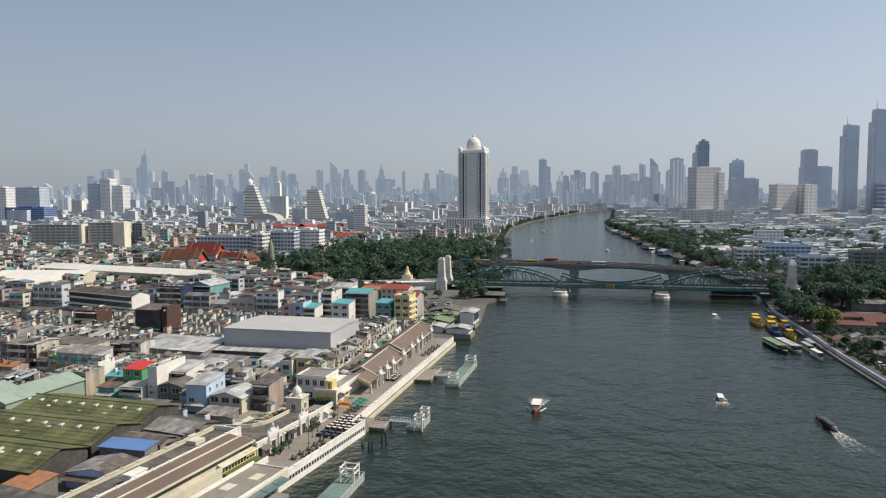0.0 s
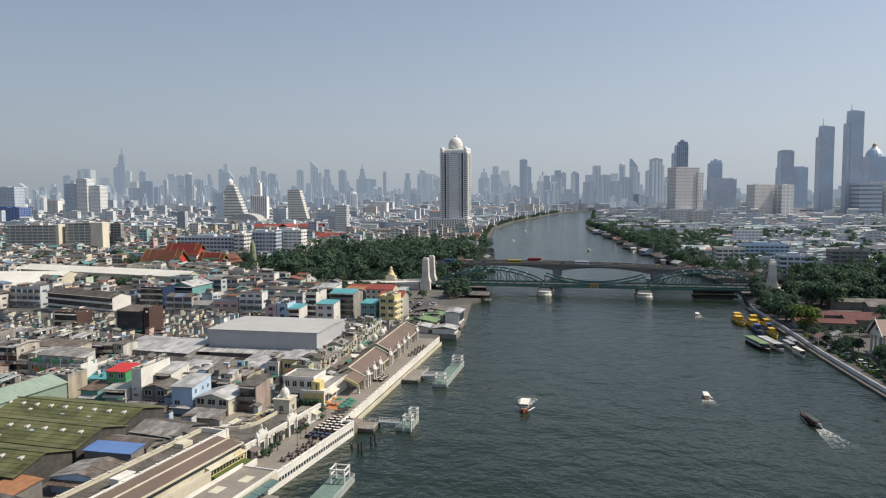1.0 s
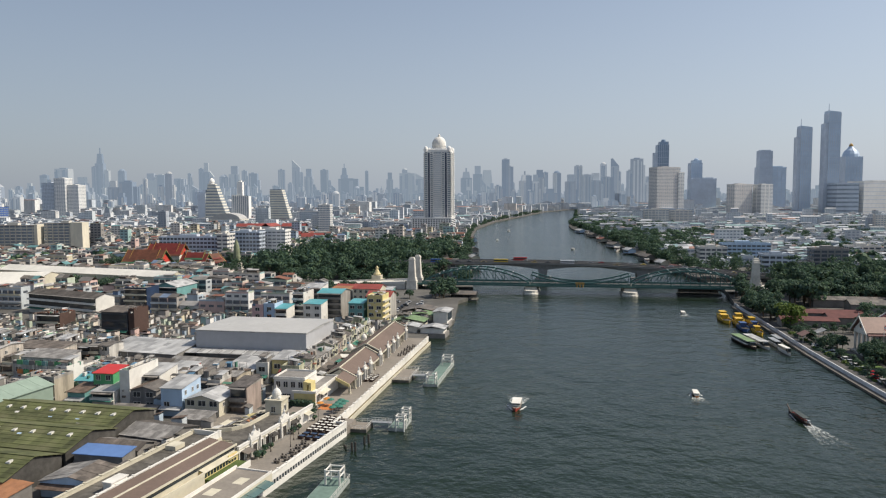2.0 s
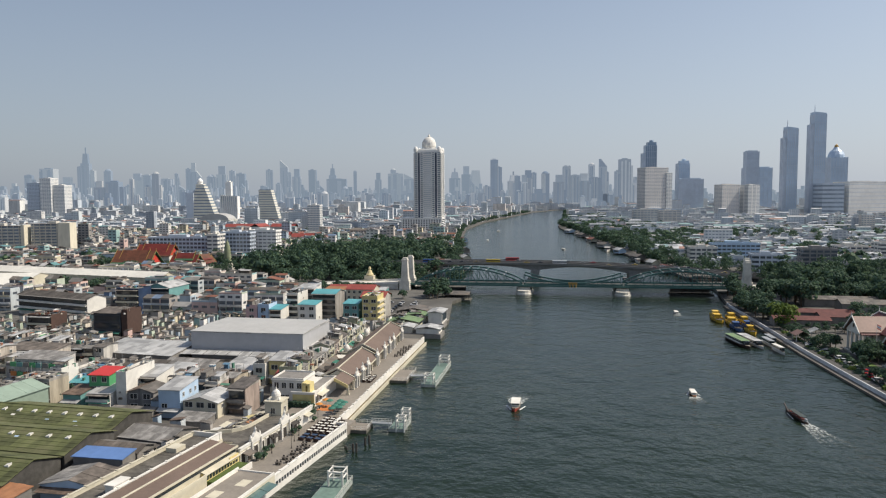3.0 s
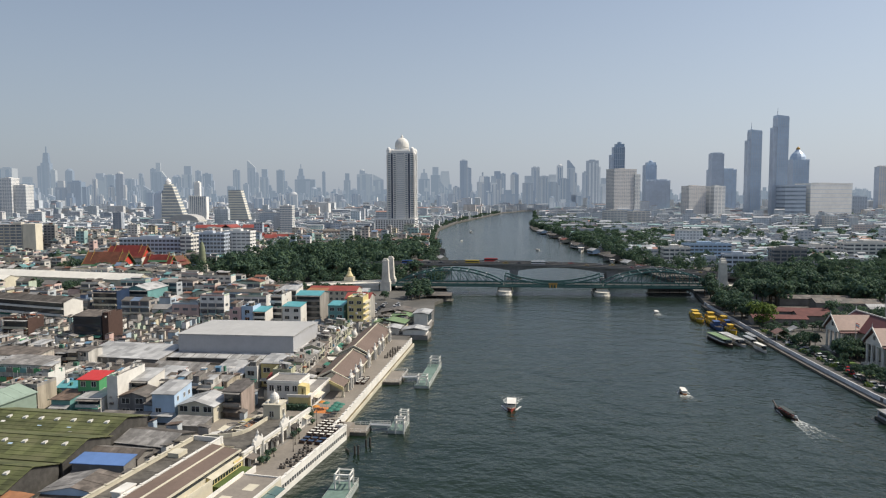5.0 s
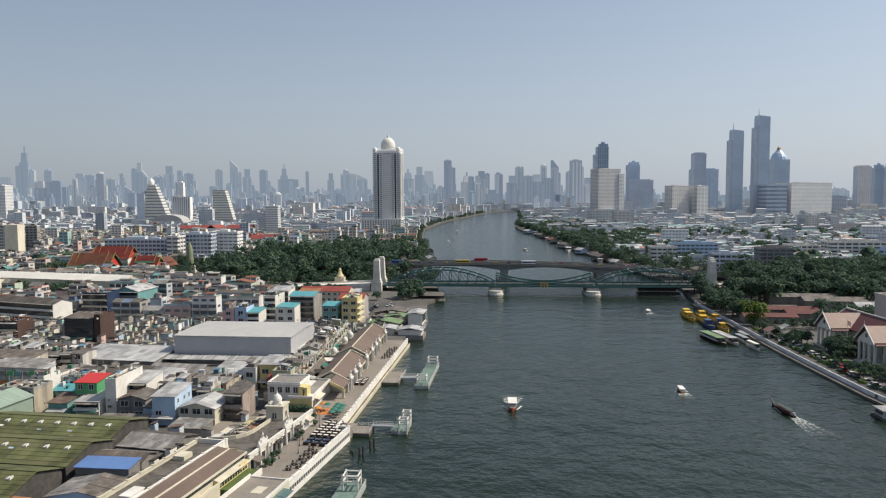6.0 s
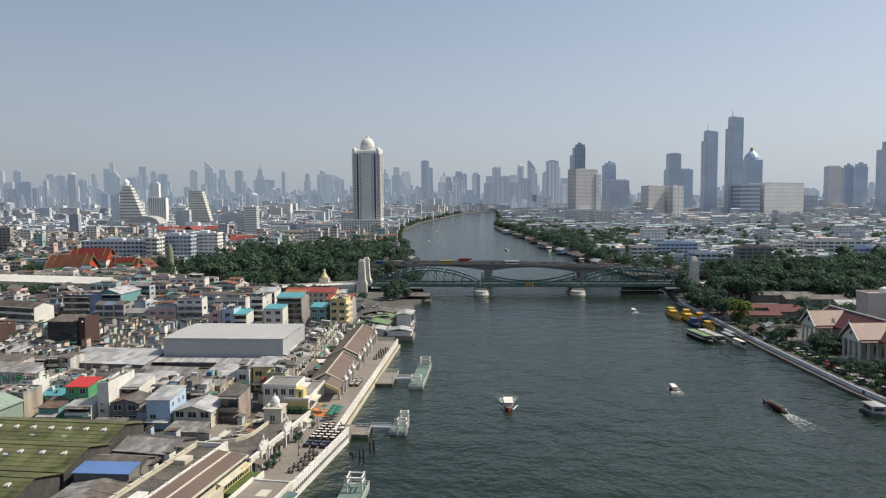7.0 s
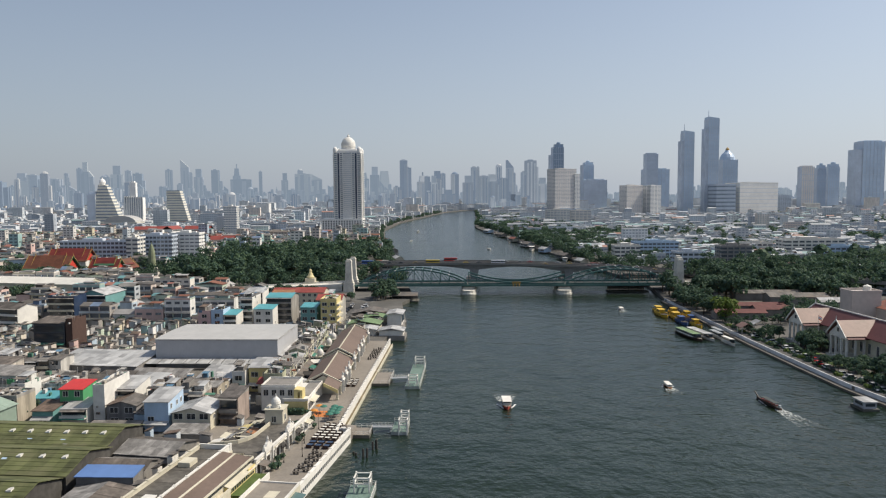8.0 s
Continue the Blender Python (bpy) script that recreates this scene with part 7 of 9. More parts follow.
for i in range(3):
    part("glazing", Mesh().box(-6.4, -5.56, 1.0 + i * 3.5, 6.4, -5.5, 3.6 + i * 3.5), GLASS, dark, "dark glazing band")
special(-128.9, 345.5, -16, 3.0, 11, 14.6, "narrow dark brown brick stair tower", DARK_BRICK, CONCRETE, "flat", glass_rows=False)
special(-139, 440, -16, 15, 22, 14.5, "pale teal hall with a white gable roof", TEAL_WALL, PALE_ROOF, "gable_y", name="hall")
special(-281, 521, -4, 66, 58, 9.2, "large white-roofed market warehouse with cream walls", CREAM, WHITE_SHEET, "gable_x", glass_rows=False, name="warehouse", pitch=0.11)
special(-240, 562, -26, 172, 18, 10.5, "very long white-roofed riverside shed", CREAM, WHITE_SHEET, "gable_x", glass_rows=False, name="warehouse")
special(-139, 274, -16, 21, 9, 12.0, "shophouse row with coloured panels and grey roofs", HOUSE_WALL, GREY_ROOF, "mono")
special(-129, 258, -18, 17, 9, 12.0, "shophouse row with green and red painted panels", HOUSE_WALL, GREY_ROOF, "mono")
special(-82.3, 248.8, -22, 8, 13, 7.8, "low shed with white roof and red gable", RED_PANEL, PALE_ROOF, "mono", glass_rows=False, name="shed")
special(-104, 288, -20, 34, 17, 7.6, "broad pale grey metal shed roof beside the warehouse", CONCRETE, PALE_ROOF, "mono", glass_rows=False, name="shed")
special(-61, 258, -18, 12, 15, 6.6, "low stall hall with a white metal roof", CONCRETE, PALE_ROOF, "mono", glass_rows=False, name="shed")
special(-190, 415, -30, 56, 12, 13.0, "long grey-roofed school building with white galleries", WHITE, GREY_ROOF, "gable_x", name="school_block")
reserve(-64, 273, 62, 16, -15)
special(-80, 266, -20, 20, 17, 6.2, "low market hall with dark patched sheet roof", CONCRETE, GREY_ROOF, "gable_x", glass_rows=False, name="shed")
special(-97, 262, -20, 12, 14, 6.0, "low market shed with grey sheet roof", CONCRETE, GREY_ROOF, "mono", glass_rows=False, name="shed")
special(-176, 366, -16, 13, 11, 10.0, "dark red-brown brick building with flat roof", DARK_BRICK, CONCRETE, "flat")


def warehouse():
    """The big grey windowless warehouse with a white roof."""
    reserve(-59.7, 293.5, 50, 36, -15)
    t = thing("warehouse", -59.7, 293.5, LAND, -15, "large windowless grey warehouse with a flat white metal roof", "warehouse")
    w, d, h = 23.0, 15.5, 13.2
    part("wall", Mesh().box(-w, -d, 0, w, d, h), SHED_WALL, t, "grey ribbed cladding")
    m = Mesh()
    for i in range(10):
        x0, x1 = -w - 0.3 + i * (2 * w + 0.6) / 10, -w - 0.3 + (i + 1) * (2 * w + 0.6) / 10 - 0.06
        q = [(x0, -d - 0.3, h + 0.15), (x1, -d - 0.3, h + 0.15), (x1, 0, h + 0.55), (x0, 0, h + 0.55)]
        part("roof_sheet", roof_sheet(q, 0.15), SHED_ROOF, t)
        q = [(x0, 0, h + 0.55), (x1, 0, h + 0.55), (x1, d + 0.3, h + 0.15), (x0, d + 0.3, h + 0.15)]
        part("roof_sheet", roof_sheet(q, 0.15), SHED_ROOF, t)
    part("trim", Mesh().box(-w - 0.2, -d - 0.2, h - 0.3, w + 0.2, -d - 0.02, h + 0.12).box(w + 0.02, -d - 0.2, h - 0.3, w + 0.2, d + 0.2, h + 0.12), PALE_ROOF, t)
    part("side_annex", Mesh().box(w, -d, 0, w + 3.5, d, 6.5), SHED_WALL, t)
    part("annex_roof", roof_sheet([(w, -d, 7.4), (w + 4.2, -d, 6.6), (w + 4.2, d, 6.6), (w, d, 7.4)]), PALE_ROOF, t)
    for i in range(12):
        x0 = -w - 6 + i * 4.7
        part("canopy_sheet", roof_sheet([(x0, -d - 6.5, 5.6), (x0 + 4.4, -d - 6.5, 5.6), (x0 + 4.4, -d - 0.5, 6.4), (x0, -d - 0.5, 6.4)]), PALE_ROOF, t, "pale canopy sheet")


warehouse()

OLIVE_WALL = mat("faded_olive_cream_render", (0.40, 0.40, 0.28), 0.8, vary=0.4, grain=0.6, big=0.2, streak=0.25)


def old_shop_row():
    """Worn two-storey shops along the lane behind the long hall, each with its own roof, canopy and clutter."""
    r = random.Random(18)
    u = -42.0
    while u < 50:
        w = r.choice((5.2, 6.4, 7.6))
        p = LANE @ Vector((-15.4, u + w / 2, 0))
        wall = r.choice((OLIVE_WALL, CREAM, OLIVE_WALL, HOUSE_WALL))
        h = r.uniform(7.0, 8.6)
        t = near_house(p.x, p.y, PROM_YAW + HALL_TURN + 90, w, 6.2, h, rng, "worn cream two-storey shop behind the riverside hall", wall, r.choice((GREY_ROOF, GREY_ROOF, CONCRETE, PALE_ROOF)), r.choice(("flat", "mono", "gable_x")), group="old shop row", gallery=False, win=(1.3, 1.7))
        q = [(-w / 2, -5.6, 2.5), (w / 2, -5.6, 2.5), (w / 2, -3.1, 3.3), (-w / 2, -3.1, 3.3)]
        part("canopy", roof_sheet(q, 0.08), r.choice((GREY_ROOF, DARK, GREY_ROOF, GREEN_CLOTH)), t, "dark street canopy")
        u += w + 0.06


old_shop_row()

# coloured panels on the painted shophouse row
t = thing("panelled_facade", -131, 253.0, LAND, -18, "painted shop facade of green, red, orange and grey painted panels", "facade")
for i in range(7):
    for j in range(3):
        part("panel", Mesh().box(-9 + i * 2.6, -0.3, 1 + j * 3.3, -9 + i * 2.6 + 2.3, -0.1, 1 + j * 3.3 + 1.6), (GREEN_WALL, RED_PANEL, CONCRETE, ORANGE_PANEL, TEAL_WALL, CREAM)[(i * 2 + j * 3 + i * j) % 6], t)
reserve(-131, 252, 20, 4, -18)


def near_town():
    """Rows of shophouses and sheds between the landmarks, then low sheet roofs over the yards left between them."""
    r = random.Random(5)
    v, row, count, done = 118.0, 0, 0, []
    while v < 352 and count < 250:
        depth = r.uniform(8, 12)
        u = -330 + r.uniform(0, 10)
        left = 0
        while u < 10:
            if left == 0:                               # start a new terrace of like houses, or a shed
                low = r.random() < 0.45
                left = 1 if low else r.randint(2, 7)
                w = r.choice((6.0, 8.5, 9.0, 12.0)) if low else r.choice((4.0, 4.2, 4.5))
                h = r.uniform(3.4, 6.0) if low else r.choice((6.8, 9.8, 9.8, 12.6, 13.2))
                here = gx * u + gy * v
                if here.x > -122 and here.y < 290:        # the blocks behind the market halls are low
                    h = min(h, 6.2)
                elif here.y < 350 and here.x > -165:
                    h = min(h, 8.6)
                shape = r.choice(("mono", "gable_x", "gable_y", "gable_x")) if low else r.choice(("flat", "flat", "gable_x", "mono", "flat"))
                turn = r.uniform(-4, 2)
            left -= 1
            c = gx * (u + w / 2) + gy * (v + depth / 2)
            u += w + (0.04 if left else r.uniform(0.3, 3.0))
            x, y = c.x, c.y
            if y > 455 or x < -0.72 * y - 70 or x > left_bank(y) - 14 or (y > 420 and x > -60):
                continue
            if not is_free(x, y, min(w, depth) * 0.42):
                continue
            kind = r.random()
            wall = None if kind < 0.74 else r.choice((TEAL_WALL, WHITE, WHITE, CREAM, BLUE_WALL, WHITE, GREEN_WALL))
            roof = None if r.random() < 0.74 else r.choice((PALE_ROOF, PALE_ROOF, SHED_ROOF, TEAL_ROOF, RED_ROOF, PALE_ROOF, PALE_ROOF, RUST))
            word = "low weathered shed with sheet roof" if low else "weathered multi-storey shophouse with roof clutter"
            near_house(x, y, GRID + turn, w, depth * 0.95, h + r.choice((0, 0, 0, 0.5)), r, word + " in the old market quarter", wall, roof, shape, glass_rows=not low, name="shed" if low else "shophouse")
            done.append((x, y, w, depth))
            count += 1
        for q in done:
            reserve(*q, GRID)
        done.clear()
        v += depth + (r.uniform(0.3, 1.0) if row % 2 else r.uniform(3.0, 5.0))
        row += 1
    m = Mesh()
    for _ in range(4200):
        y = r.uniform(135, 400)
        x = r.uniform(-0.72 * y - 60, left_bank(y) - 10)
        w, d = r.uniform(1.6, 4.5), r.uniform(1.6, 4.0)
        if (y > 420 and x > -60) or not is_free(x, y, min(w, d) * 0.5):
            continue
        reserve(x, y, w * 0.8, d * 0.8, GRID)
        M = pose(x, y, LAND, 0, 0, GRID + r.choice((0, 90, 180, 270)) + r.uniform(-5, 5))
        z = r.uniform(2.4, 4.6)
        m.box(-w / 2 + 0.2, -d / 2 + 0.2, -0.3, w / 2 - 0.2, d / 2 - 0.2, z - 0.1, 1, M=M)
        k = len(m.v)
        strips(m, [(-w / 2, -d / 2, z), (w / 2, -d / 2, z), (w / 2, d / 2, z + 0.6), (-w / 2, d / 2, z + 0.6)], max(1, int(w / 1.6)), r)
        m.v[k:] = [tuple(M @ Vector(q)) for q in m.v[k:]]
    part("yard_roofs", m, [YARD_SHEETS, CITY_WALL], None, "patchwork of low rusty sheet roofs between houses", kind="stuff")


def stall(x, y, yaw, cloth, label):
    t = thing("market_stall", x, y, LAND, yaw, label, "stall", "alley market stalls")
    part("canopy", roof_sheet([(-2.2, -1.6, 2.5), (2.2, -1.6, 2.5), (2.2, 1.6, 3.2), (-2.2, 1.6, 3.2)], 0.06), cloth, t)
    for sx in (-2.0, 2.0):
        for sy, z in ((-1.4, 2.5), (1.4, 3.1)):
            part("post", Mesh().box(sx - 0.05, sy - 0.05, 0, sx + 0.05, sy + 0.05, z), STEEL, t)
    part("counter", Mesh().box(-1.8, -1.0, 0, 1.8, 0.6, 0.95), DARK, t)
    reserve(x, y, 4.4, 3.2, yaw)


for i, (cloth, word) in enumerate(((WHITE, "white"), (TEAL_WALL, "pale teal"), (RUST, "rusty"), (WHITE, "white"), (PALE_ROOF, "grey"), (GREEN_CLOTH, "green"), (WHITE, "white"), (PALE_ROOF, "grey"), (CREAM, "cream"), (YELLOW, "pale yellow"), (CREAM, "cream"))):
    p = QUAY @ Vector((-31.9 + (i % 3) * 0.5 + max(0, i - 5) * 0.9, -42 + i * 4.1, 0))
    stall(p.x, p.y, QUAY_YAW - 90 + (i * 7 % 9 - 4), cloth, f"alley market stall under a {word} canopy")
for i, (lx, ly) in enumerate(((-27.2, -20.5), (-27.0, -16.2), (-24.6, -12.8), (-26.6, -10.6), (-24.2, -8.2), (-27.0, -5.6), (-24.4, -3.4), (-29.6, -13.0), (-29.4, -8.0))):
    p = QUAY @ Vector((lx, ly, 0))
    stall(p.x, p.y, QUAY_YAW + (0, 90, 180)[i % 3] + (i * 5 % 9 - 4), (PALE_ROOF, DARK, CREAM, SHEETS, RUST)[i % 5], f"alley stall under a {('grey', 'dark', 'cream', 'patched', 'rusty')[i % 5]} canopy")
for i in range(9):
    p = LANE @ Vector((-8.0 - (i * 5 % 3) * 0.6, -40 + i * 10.2 + (i * 7 % 4), 0))
    stall(p.x, p.y, PROM_YAW + 90 * (i % 2) + (i * 5 % 7 - 3), (WHITE, PALE_ROOF, DARK, GREEN_CLOTH)[i % 4], f"lane stall under a {('white', 'grey', 'dark', 'green')[i % 4]} canopy behind the hall")
near_town()


def roof_clutter():
    """Boxes, tanks, tarpaulins, poles and plants that stand about on roofs, ledges and in yards: too many and too small to count."""
    r = random.Random(63)
    m = Mesh()
    for x, y, yaw, w, d, h, flat in ROOFTOPS:
        M = pose(x, y, LAND, 0, 0, yaw)
        for _ in range(int(w * d * (0.16 if flat else 0.05)) + 2):
            cx, cy = r.uniform(-w / 2 + 0.4, w / 2 - 0.4), r.uniform(-d / 2 + 0.4, d / 2 - 0.4)
            a, b, c = r.uniform(0.2, 0.9), r.uniform(0.2, 0.7), r.uniform(0.3, 1.3)
            z = h if flat else h + 0.2
            kind = r.random()
            if kind < 0.62:
                m.box(cx - a, cy - b, z, cx + a, cy + b, z + c + (0 if flat else 0.8), 0, M=M)
            elif kind < 0.8:
                m.box(cx - 0.04, cy - 0.04, z, cx + 0.04, cy + 0.04, z + r.uniform(2, 4.5), 1, M=M)
            else:
                k = len(m.v)
                zz = z + r.uniform(1.6, 2.3)
                q = [(cx - a * 2, cy - b * 2, zz), (cx + a * 2, cy - b * 2, zz), (cx + a * 2, cy + b * 2, zz + 0.3), (cx - a * 2, cy + b * 2, zz + 0.3)]
                m.hexa([(p0, p1, p2 - 0.05) for p0, p1, p2 in q] + q, 0)
                m.v[k:] = [tuple(M @ Vector(p)) for p in m.v[k:]]
                m.box(cx - a * 1.9, cy - b * 1.9, z, cx - a * 1.9 + 0.08, cy - b * 1.9 + 0.08, zz, 1, M=M)
                m.box(cx + a * 1.8, cy + b * 1.8, z, cx + a * 1.8 + 0.08, cy + b * 1.8 + 0.08, zz, 1, M=M)
        for _ in range(int(w * h * 0.06)):               # things on the street front: boards, laundry, units
            cx, z = r.uniform(-w / 2 + 0.5, w / 2 - 0.5), r.uniform(0.4, max(0.8, h - 1.0))
            a, c = r.uniform(0.2, 0.6), r.uniform(0.25, 0.9)
            m.box(cx - a, -d / 2 - r.uniform(0.3, 1.4), z, cx + a, -d / 2 - 0.02, z + c, 0, M=M)
    part("roof_clutter", m, [CLUTTER, STEEL], None, "small boxes, tarpaulins and poles scattered over the roofs", kind="stuff")


CLUTTER = mat("roof_clutter_colours", (1, 1, 1), 0.8, ramp=[(0.30, 0.29, 0.27), (0.60, 0.58, 0.55), (0.12, 0.11, 0.10), (0.22, 0.20, 0.18), (0.10, 0.20, 0.30), (0.42, 0.38, 0.32), (0.08, 0.20, 0.14), (0.30, 0.12, 0.07), (0.07, 0.065, 0.06), (0.68, 0.67, 0.65), (0.20, 0.18, 0.16), (0.36, 0.35, 0.33)], pick="island", vary=0.3, grain=1.2, big=0.4)
roof_clutter()

# ---- trees ----
def tree_meshes(seed, r, h, leaves, leaf, size=1.0):
    """Trunk with limbs, and a crown of many small leaf clumps in uneven lobes."""
    rng = np.random.default_rng(seed)
    trunk = Mesh().lathe(0, 0, [(0.45, 0), (0.32, h * 0.25), (0.2, h * 0.55), (0.06, h * 0.8)], 7)
    lobes = []
    for i in range(11):
        a, rr = rng.uniform(0, 6.28), r * rng.uniform(0.25, 0.72)
        z = h * rng.uniform(0.34, 0.86)
        lobes.append((rr * math.cos(a), rr * math.sin(a), z, r * rng.uniform(0.32, 0.5)))
        trunk.beam((0, 0, h * rng.uniform(0.25, 0.5)), (rr * math.cos(a), rr * math.sin(a), z), 0.16)
    lobes.append((0, 0, h * 0.85, r * 0.5))
    crown = Mesh()
    for _ in range(leaves):
        lx, ly, lz, lr = lobes[rng.integers(len(lobes))]
        d = rng.normal(size=3)
        d /= np.linalg.norm(d)
        if d[2] < -0.5:
            d[2] *= -0.6
        k = lr * rng.uniform(0.75, 1.08)
        c = np.array((lx, ly, lz)) + d * k * np.array((1, 1, 0.75))
        s = rng.uniform(0.45, 0.95) * r / 6.5 * size
        n = d + rng.normal(size=3) * 0.55
        n /= np.linalg.norm(n)
        a = np.cross(n, rng.normal(size=3))
        a /= np.linalg.norm(a)
        b = np.cross(n, a)
        tip = c + n * s * 0.35
        q = [c + a * s, c + b * s * 0.8, c - a * s * 0.9, c - b * s]
        crown.face([tuple(q[0]), tuple(q[1]), tuple(tip)])
        crown.f[-1] = (len(crown.v) - 3, len(crown.v) - 2, len(crown.v) - 1)
        kk = len(crown.v)
        crown.v += [tuple(q[2]), tuple(q[3])]
        crown.f += [(kk - 2, kk, kk - 1), (kk, kk + 1, kk - 1), (kk + 1, kk - 3, kk - 1)]
        crown.m += [0, 0, 0]
    return trunk.data("trunk", [BARK]), crown.data("crown", [leaf])


TREE_KINDS = [tree_meshes(s, r, h, n, LEAF, 1.2) for s, r, h, n in ((1, 6.5, 12, 420), (2, 5.5, 14, 380), (3, 7.5, 13, 460), (4, 5.0, 10, 340), (5, 6.0, 16, 400))]
BRIGHT_KIND = tree_meshes(9, 6.5, 12, 620, LEAF_BRIGHT)


def tree(x, y, kind, s, yaw, label, group, z=LAND):
    t = thing("tree", x, y, z, yaw, label, "tree", group)
    t.scale = (s, s, s * 0.95)
    part("trunk", kind[0], None, t)
    part("crown", kind[1], None, t)
    return t


LIGHT_KINDS = [tree_meshes(s, r, h, n, LEAF, 1.2)[1] for s, r, h, n in ((31, 6.5, 12, 230), (32, 5.5, 14, 210), (33, 7.5, 13, 250), (34, 6.0, 10, 210), (35, 4.5, 16, 200))]
WOOD_DATA = [(np.array([v.co[:] for v in me.vertices]), np.array([p.vertices[:] for p in me.polygons])) for me in LIGHT_KINDS]
WOODS = [[], [], 0]                                      # vertices, faces, count


def wood_tree(x, y, s, rng):
    v, f = rng.choice(WOOD_DATA)
    a = rng.uniform(0, 6.28)
    c, n = math.cos(a) * s, math.sin(a) * s
    w = np.stack((v[:, 0] * c - v[:, 1] * n + x, v[:, 0] * n + v[:, 1] * c + y, v[:, 2] * s * 0.95 + LAND), 1)
    WOODS[0].append(w)
    WOODS[1].append(f + WOODS[2])
    WOODS[2] += len(v)


def grove(n, x, y, w, d, yaw, group, rng, gap=5.5, smin=0.7, smax=1.15, label="broad dark green tree in the riverside grove", joined=False):
    c, s = math.cos(radians(yaw)), math.sin(radians(yaw))
    placed = []
    for _ in range(n * 14):
        u, v = rng.uniform(-w / 2, w / 2), rng.uniform(-d / 2, d / 2)
        px, py = x + u * c - v * s, y + u * s + v * c
        if left_bank(py) - 3 < px < right_bank(py) + 3:
            continue
        if any((px - a) ** 2 + (py - b) ** 2 < gap * gap for a, b in placed) or not clear_of_trees(px, py):
            continue
        placed.append((px, py))
        if joined:
            wood_tree(px, py, rng.uniform(smin, smax), rng)
        else:
            tree(px, py, rng.choice(TREE_KINDS), rng.uniform(smin, smax), rng.uniform(0, 360), label, group)
        if len(placed) >= n:
            break


TREE_KEEP_OUT = []


def clear_of_trees(x, y):
    for cx, cy, hw, hd, c, s in TREE_KEEP_OUT:
        dx, dy = x - cx, y - cy
        if abs(dx * c + dy * s) < hw and abs(-dx * s + dy * c) < hd:
            return False
    return True


def keep_out(x, y, w, d, yaw):
    TREE_KEEP_OUT.append((x, y, w / 2, d / 2, math.cos(radians(yaw)), math.sin(radians(yaw))))


for x0, y0, w, d in ((30, 9, 270, 24), (20, 85, 320, 32)):
    p = BR @ Vector((x0, y0, 0))
    keep_out(p.x, p.y, w, d, BR_YAW)
p = BR @ Vector((-115, 9, 0))
keep_out(p.x, p.y, 70, 26, BR_YAW)
for hx, hy, hw, hd in ((197, 335, 34, 17), (221, 338, 30, 17), (212, 350, 46, 14), (262, 372, 38, 16), (256, 388, 44, 14), (272, 345, 34, 18)):
    keep_out(hx, hy, hw, hd, -16)
p = BR @ Vector((150, 0, 0))
keep_out(p.x, p.y, 34, 56, BR_YAW)
keep_out(198, 462, 34, 16, BR_YAW)
keep_out(60, 1230, 90, 80, -12)
keep_out(74, 930, 36, 44, -10)
keep_out(36, 880, 14, 50, -10)
for a in ((310, 566, 60, 24), (345, 560, 60, 24), (335, 668, 60, 24), (296, 655, 34, 26)):
    keep_out(*a, -14)
rng = random.Random(21)
PARK, WOOD_R = "trees of the left bank park", "trees of the far bank wood"
grove(70, -34, 592, 150, 50, -12, PARK, rng, gap=6.0, smin=0.6, smax=1.6)
grove(150, -36, 700, 165, 190, -12, PARK, rng, gap=7.5, smin=0.7, smax=1.9, joined=True)
grove(60, -36, 690, 165, 190, -12, PARK, rng, gap=9, smin=0.5, smax=0.9, joined=True)
grove(50, 40, 820, 90, 150, -10, PARK, rng, gap=8, smin=0.7, smax=1.4, joined=True)
grove(60, -34, 552, 116, 44, -13, PARK, rng, gap=5.5, smin=0.45, smax=1.05, joined=True)
grove(30, -52, 500, 70, 14, BR_YAW, "trees before the bridge ramp", rng, gap=4.5, smin=0.35, smax=0.6)
grove(9, 24, 458, 16, 26, -12, "trees at the bridge head", rng, gap=5, smin=0.6, smax=0.9)
grove(5, -10, 452, 30, 8, -12, "trees at the bridge head", rng, gap=4.5, smin=0.35, smax=0.5)
grove(20, 58, 528, 30, 26, -12, "trees at the bridge head", rng, gap=5, smin=0.6, smax=1.0, joined=True)
grove(30, 130, 1060, 50, 90, -10, "trees below the domed tower", rng, gap=7, smin=0.6, smax=0.9, joined=True)
grove(75, 255, 415, 105, 62, -24, WOOD_R, rng, gap=6.0, smin=0.55, smax=1.35)
grove(120, 340, 440, 150, 110, -20, WOOD_R, rng, gap=7.5, smin=0.6, smax=1.5, joined=True)
grove(110, 460, 440, 150, 180, -20, WOOD_R, rng, gap=8, smin=0.6, smax=1.45, joined=True)
grove(60, 290, 515, 120, 40, -18, WOOD_R, rng, gap=7, smin=0.6, smax=1.15, joined=True)
grove(70, 425, 540, 150, 60, -18, WOOD_R, rng, gap=8, smin=0.6, smax=1.15, joined=True)
FAR = "trees along the far bank"


def bank_trees(n, y0, y1, reach, side, rng, smin=0.8, smax=1.3):
    """Trees that follow the river bank, thickest at the water."""
    for _ in range(n):
        y = rng.uniform(y0, y1)
        off = 4 + reach * rng.random() ** 1.5
        x = right_bank(y) + off if side > 0 else left_bank(y) - off
        if clear_of_trees(x, y):
            wood_tree(x, y, rng.uniform(smin, smax), rng)


